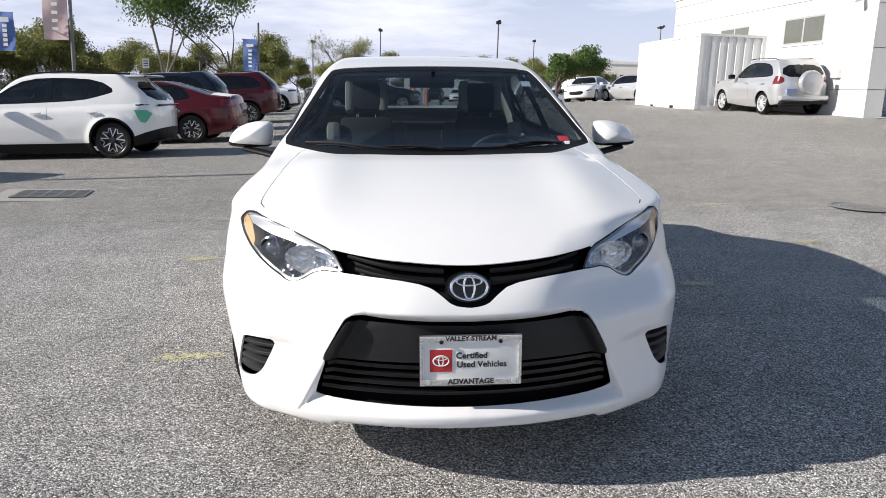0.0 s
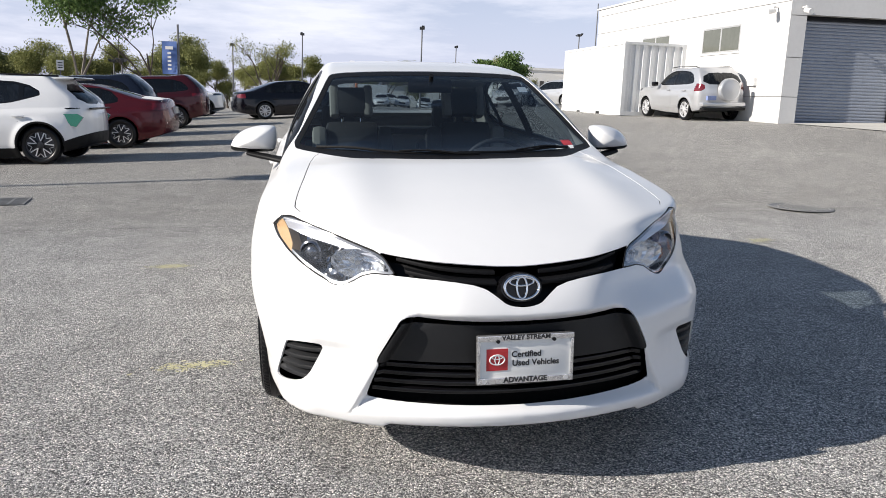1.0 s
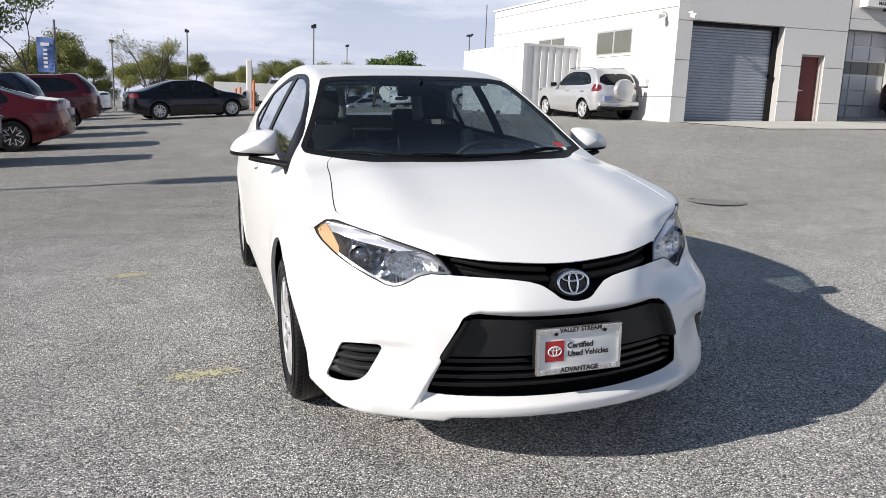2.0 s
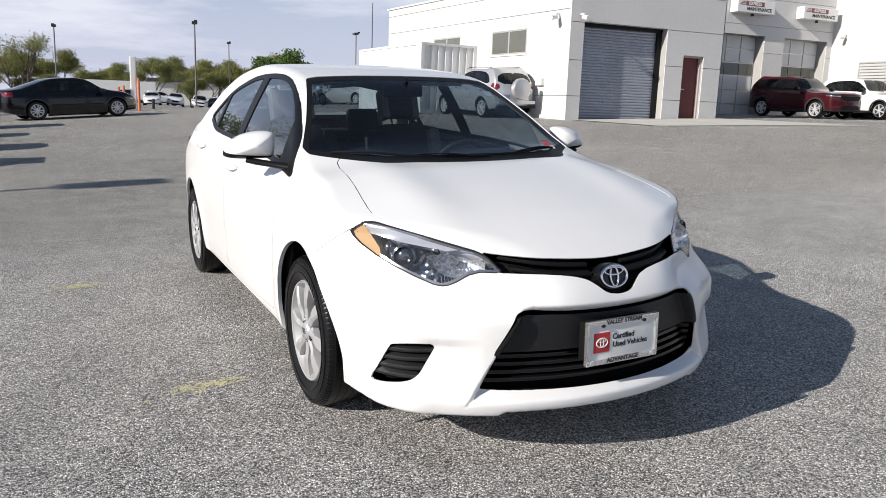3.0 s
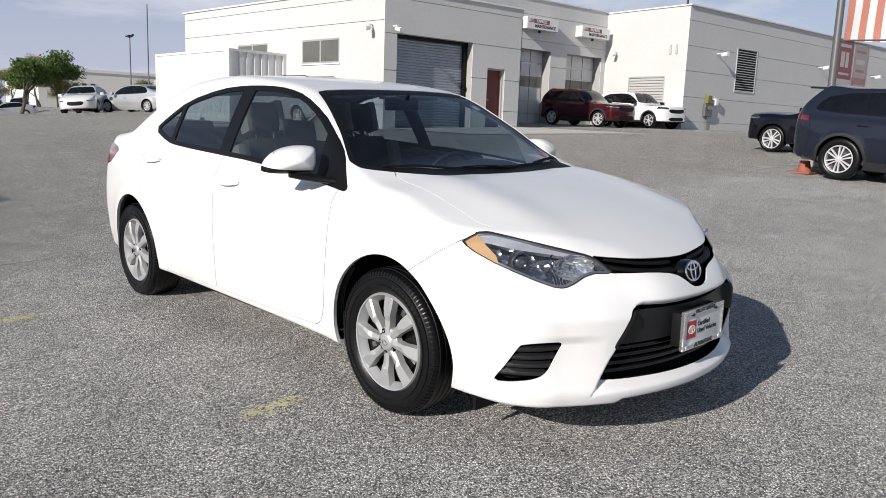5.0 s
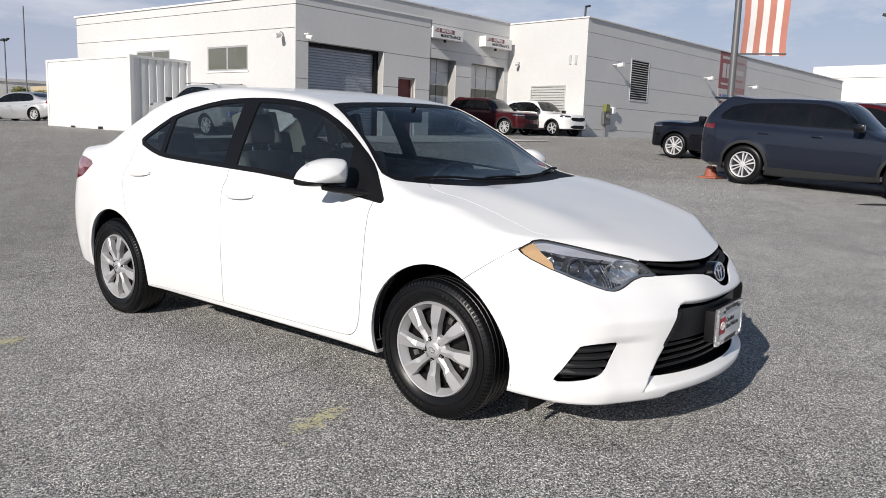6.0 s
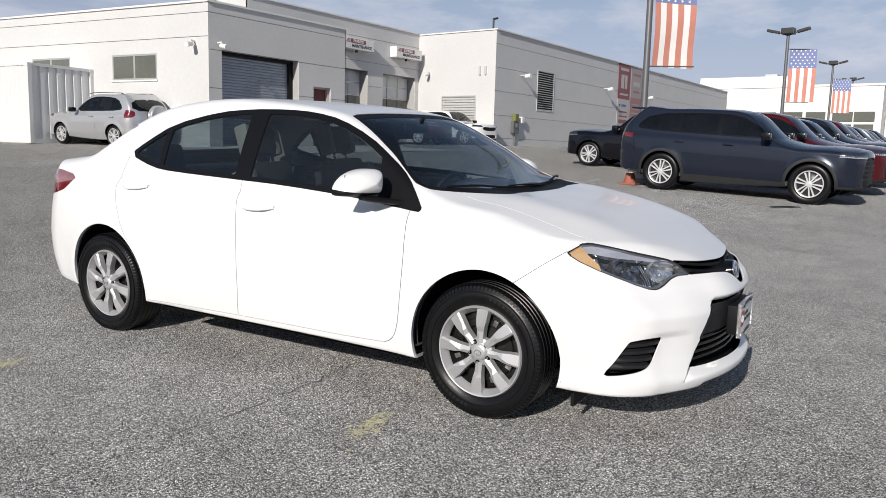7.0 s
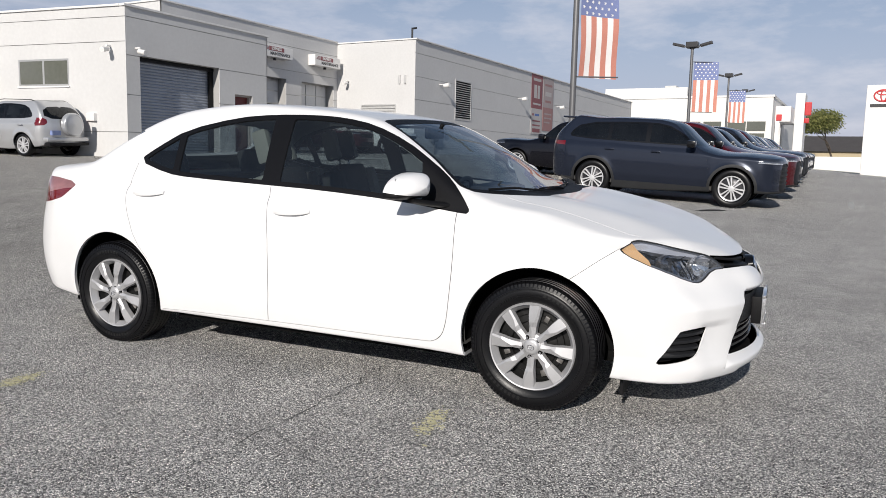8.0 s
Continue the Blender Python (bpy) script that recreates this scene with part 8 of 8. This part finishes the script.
def place_tree(src, x, y, scale, turn, label, first):
    m = Matrix.Translation((x, y, gz(x, y) - 0.05)) @ Matrix.Rotation(turn, 4, "Z") @ Matrix.Scale(scale, 4)
    if first:
        src.matrix_basis = m
        return tagged(src, label)
    t = copy_thing(src, Matrix.Translation((x, y, gz(x, y) - 0.05)) @ Matrix.Rotation(turn, 4, "Z"))
    t.scale = (scale,) * 3
    return tagged(t, label)


rt = random.Random(3)
kinds = [tree_build("tree", 7.5, 1.0, 15000, 0.080, 11, "leaf", 0.26, 1, 1.2), tree_build("tree", 8.5, 0.9, 15000, 0.085, 12, "leaf", 0.28, 1, 1.2), tree_build("tree", 6.5, 1.1, 13000, 0.075, 13, "leaf", 0.24, 2, 1.25)]
spots = []
for i in range(26):
    a = -50 + i * 1.5
    r = 84 + rt.uniform(-9, 9)
    spots.append((r * math.sin(radians(a)), r * math.cos(radians(a)), rt.uniform(1.05, 1.4) * (1.15 if a < -27 else 1.06 if a < -22 else 0.93)))
for i in range(22):
    a = -13 + i * 1.15 + rt.uniform(-0.4, 0.4)
    r = 128 + rt.uniform(-8, 8)
    spots.append((r * math.sin(radians(a)), r * math.cos(radians(a)), rt.uniform(0.95, 1.3)))
for i in range(10):
    a = -48 + i * 6.0
    r = 140 + rt.uniform(-6, 8)
    spots.append((r * math.sin(radians(a)), r * math.cos(radians(a)), rt.uniform(1.2, 1.5)))
done = set()
for i, (x, y, sc) in enumerate(spots):
    k = i % 3
    place_tree(kinds[k], x, y, sc, rt.uniform(0, 6.28), "leafy olive-green tree in the belt behind the lot", k not in done)
    done.add(k)
sparse = tree_build("tree", 11.5, 0.45, 2200, 0.075, 21, "leaf", 0.42, 2, 1.0, 0.55, "bark_pale")
place_tree(sparse, -16.1, 44.0, 1.0, 0.4, "tall thinly leaved tree with two bare grey trunks", True)
bushy = tree_build("tree", 10.0, 0.75, 11000, 0.105, 22, "leaf_bright", 0.36, 2, 1.15, 0.5)
place_tree(bushy, -11.8, 45.5, 1.0, 4.4, "tall green tree with an open spreading crown", True)
green = tree_build("tree", 10.6, 0.85, 17000, 0.125, 23, "leaf_bright", 0.26, 1, 1.0)
place_tree(green, 10.5, 74.0, 1.0, 0.8, "bright green young tree in the far lot", True)
thin = tree_build("tree", 8.5, 0.7, 3600, 0.085, 24, "leaf", 0.34, 2, 1.0)
place_tree(thin, -8.5, 72.0, 0.9, 2.2, "young tree with a few tall bare shoots", True)
yard = tree_build("tree", 8.0, 0.9, 12000, 0.11, 25, "leaf", 0.28, 1, 1.5)
place_tree(yard, 116, 4.9, 1.5, 0.5, "green tree behind the showroom", True)
for x, y, sc in ((140, 10, 1.0), (150, 16, 0.9), (160, 4, 1.1), (24, 132, 0.9), (36, 120, 0.8), (150, -10, 1.0)):
    place_tree(yard, x, y, sc, rt.uniform(0, 6), "green tree in the distance", False)


# ---- things at the lot's edge ----
def small_things():
    z = gz(-0.9, 36.3)
    e = empty("pylon_sign", Matrix.Translation((-0.9, 36.3, z)), "slim white entrance pylon sign at the lot edge", "sign")
    part("panel", boxes((-0.13, 0.13, -0.07, 0.07, 0, 2.3), bevel=0.05), "coping", e)
    part("base", boxes((-0.2, 0.2, -0.15, 0.15, 0, 0.12)), "concrete", e)
    for x, y, h in ((-0.70, 36.0, 1.35), (-1.3, 36.2, 1.05), (-1.5, 36.6, 1.0)):
        b = bmesh.new()
        tube(b, (0, 0, 0), (0, 0, h), 0.055, 0.055, 10)
        tube(b, (0, 0, h), (0, 0, h + 0.04), 0.055, 0.02, 10)
        o = tagged(part("bollard", b, "orange", smooth=50), "orange plastic post at the lot edge", "bollard", "posts at the lot edge")
        o.location = (x, y, gz(x, y))
    b = bmesh.new()
    tube(b, (0, 0, 0), (0, 0, 0.45), 0.07, 0.07, 10)
    o = tagged(part("bollard", b, "lamp_box", smooth=50), "short dark steel bollard at the lot edge", "bollard")
    o.location = (-0.05, 38.0, gz(-0.05, 38.0))
    e = empty("traffic_cone", Matrix.Translation((12.85, 7.95, gz(12.85, 7.95))), "faded reddish traffic cone beside the parked SUV", "cone")
    part("cone_base", boxes((-0.2, 0.2, -0.2, 0.2, 0, 0.04), bevel=0.01), "cone_red", e)
    b = bmesh.new()
    tube(b, (0, 0, 0.04), (0, 0, 0.26), 0.14, 0.09, 16)
    part("cone_body", b, "cone_red", e, smooth=50)


small_things()


# ---- showroom and far buildings ----
def showroom():
    z = gz(74, 12)
    e = empty("showroom_building", Matrix.Translation((0, 0, z)), "white single-storey showroom with a raised block and glazed front", "building")
    part("wall", boxes((76, 104, 9.5, 24, -1, 6.6)), "store_white", e)
    part("raised_block", boxes((79, 96, 18.2, 27, 6.6, 8.0)), "store_white", e)
    part("long_block", boxes((71, 100, 24.002, 40, -1, 6.5)), "store_white", e)
    part("parapet", boxes((75.9, 104.1, 9.4, 9.7, 6.6, 6.8), (75.9, 76.2, 9.7, 24, 6.6, 6.8)), "coping", e)
    for k, y in enumerate((10.9, 12.7, 15.0, 17.0, 19.4, 21.7)):
        w = part("window", boxes((75.92, 76.0, y - 0.85, y + 0.85, 3.35, 4.25)), "window_pane", e)
        part("pane", boxes((75.90, 75.918, y - 0.80, y + 0.80, 1.2, 3.1)), "window_pane", w)
    part("entrance_tower", boxes((84, 87.5, 7.2, 8.1, -1, 7.6), bevel=0.05), "coping", e)
    part("entrance_roof", boxes((79, 86, 8.1, 9.498, 4.4, 5.9)), "coping", e)
    for x in (78.2, 79.2, 80.2):
        part("column", boxes((x, x + 0.25, 9.05, 9.4, -1, 4.4)), "coping", e)
    part("red_sign", boxes((84.2, 84.5, 6.55, 7.195, 5.3, 6.7), bevel=0.1), "sign_red", e)
    part("red_sign", boxes((84.2, 84.5, 6.7, 7.195, 4.5, 5.05), bevel=0.1), "sign_red", e)
    part("red_sign", boxes((78.9, 78.99, 8.9, 9.4, 4.5, 5.1)), "sign_red", e)
    for x in (82.0, 86.0, 90.0):
        part("roof_unit", boxes((x, x + 1.4, 20, 21.2, 8.0, 8.5)), "louvre", e)
    e = empty("pylon_sign", Matrix.Translation((66, -1.4, gz(66, -1.4))), "tall white dealer pylon with a red oval mark", "sign")
    part("panel", boxes((-0.4, 0.4, -0.3, 3.1, 0, 7.3), bevel=0.05), "coping", e)
    part("mark", emblem_mesh(11, Matrix.Translation((-0.42, 1.9, 6.45)) @ Matrix.Rotation(math.pi, 4, "Z")), "sign_red", e, smooth=50)
    part("name_bar", boxes((-0.42, -0.4, 0.6, 2.8, 5.55, 5.8)), "ink", e)
    e = empty("garden_wall", Matrix.Translation((96, 0, gz(96, 0))), "low white boundary wall beyond the showroom", "wall")
    part("wall_run", boxes((0, 0.4, -14, 6.5, -1, 1.9)), "store_white", e)
    e = empty("house", Matrix.Translation((130, 3, 0.8)), "distant house with a dark pitched roof", "house")
    part("wall", boxes((0, 12, -5, 9, 0, 3.0)), "store_beige", e)
    b = bmesh.new()
    v = [b.verts.new(p) for p in ((-0.5, -5.5, 3), (12.5, -5.5, 3), (12.5, 9.5, 3), (-0.5, 9.5, 3), (6, -5.5, 5.6), (6, 9.5, 5.6))]
    for q in ((0, 1, 4), (2, 3, 5), (1, 2, 5, 4), (3, 0, 4, 5)):
        b.faces.new([v[i] for i in q])
    part("roof", b, "roof_dark", e)
    z = 0.0
    e = empty("store_building", Matrix.Translation((27.4, 150, z)), "large white windowless department store", "building")
    part("wall", boxes((0, 60, 0, 30, -2, 8.2)), "store_white", e)
    part("parapet", boxes((-0.2, 60.2, -0.2, 0.3, 8.2, 8.7)), "coping", e)
    for i in range(5):
        part("name_bar", boxes((2.6 + i * 1.5, 3.4 + i * 1.5, -0.1, 0, 4.2, 6.2)), "roof_dark", e)
    e = empty("store_building", Matrix.Translation((46, 128, z)), "tan store building with a flat roof", "building")
    part("wall", boxes((0, 30, 0, 18, -2, 7.4)), "store_beige", e)
    part("parapet", boxes((-0.2, 30.2, -0.2, 0.3, 7.4, 7.8)), "coping", e)
    part("roof_unit", boxes((1, 4, 3, 5, 7.4, 8.4)), "louvre", e)
    e = empty("store_building", Matrix.Translation((4, 152, 0)), "low pale building among the trees", "building")
    part("wall", boxes((0, 16, 0, 12, -2, 4.4)), "store_white", e)
    part("roof", boxes((-0.5, 16.5, -0.5, 12.5, 4.4, 5.0)), "roof_dark", e)
    e = empty("box_truck", pose(-5.6, 116, gz(-5.6, 116), 0, 0, -2), "white box trailer parked across the far lot", "truck")
    part("cargo_box", boxes((0, 9, 0, 2.5, 0.9, 3.4), bevel=0.04), "container", e)
    part("chassis", boxes((0.4, 8.6, 0.3, 2.2, 0.45, 0.9)), "lamp_box", e)
    for x in (1.2, 2.3, 7.6):
        b = bmesh.new()
        tube(b, (x, -0.02, 0.45), (x, 0.3, 0.45), 0.45, 0.45, 20)
        part("wheel", b, "rubber", e)


showroom()

# ---- further parked cars ----
def clone(src, x, y, heading, label=None, group=""):
    c = copy_thing(src, car_pose(x, y, heading))
    return tagged(c, label or src["label"], group=group)


ROW = "parked line of new SUVs"
x = 16.4
for k, src in enumerate(("red_suv", "black_suv", None, "red_suv", "grey_suv", "black_suv", "pearl_suv", "grey_suv", "slate_suv", "black_suv")):
    if src is None:
        x += 3.05
        continue
    clone(CARS[src], x, 4.1 + 0.10 * k, -89, {"red_suv": "dark red three-row SUV in the parked line", "black_suv": "black crossover in the parked line", "slate_suv": "slate blue three-row SUV in the parked line", "grey_suv": "grey crossover in the parked line", "pearl_suv": "white crossover in the parked line"}[src], ROW)
    x += 3.05
for k, src in enumerate(("grey_suv", "pearl_suv", "black_suv", "grey_suv")):
    clone(CARS[src], 21.4 + 3.1 * k, 11.3, 90, "crossover parked in the second line of cars", ROW)
FAR = "cars in the far lot"
for src, cx, cy, hd in (("sedan_white", 7.8, 43.0, -118), ("sedan_silver", 10.0, 43.8, 118), ("sedan_white", 4.3, 91, -95), ("pearl_suv", 6.9, 91.5, -95), ("sedan_white", 1.8, 88, -95), ("black_suv", -0.8, 88, -95), ("sedan_black", -3.4, 88, -95),
                        ("sedan_black", 8.6, 92, -105), ("black_suv", 11.2, 91, -105), ("grey_suv", 13.8, 92, -105), ("sedan_silver", 10.2, 84, 170), ("grey_suv", 14.9, 66, 165), ("pearl_suv", 5.0, 104, 5), ("sedan_white", 12.5, 110, 5), ("sedan_silver", 18.5, 60, 80), ("pearl_suv", -7.7, 36.5, 14), ("grey_suv", -12.0, 36.8, 165), ("black_suv", -11.5, 33.2, 165), ("pearl_suv", -11.9, 11.0, 165), ("sedan_black", -11.0, 40.5, 165),
                        ("sedan_silver", 74.0, -3.5, 100), ("black_suv", 78.0, -4.2, 100)):
    clone(CARS[src], cx, cy, hd, None, FAR)
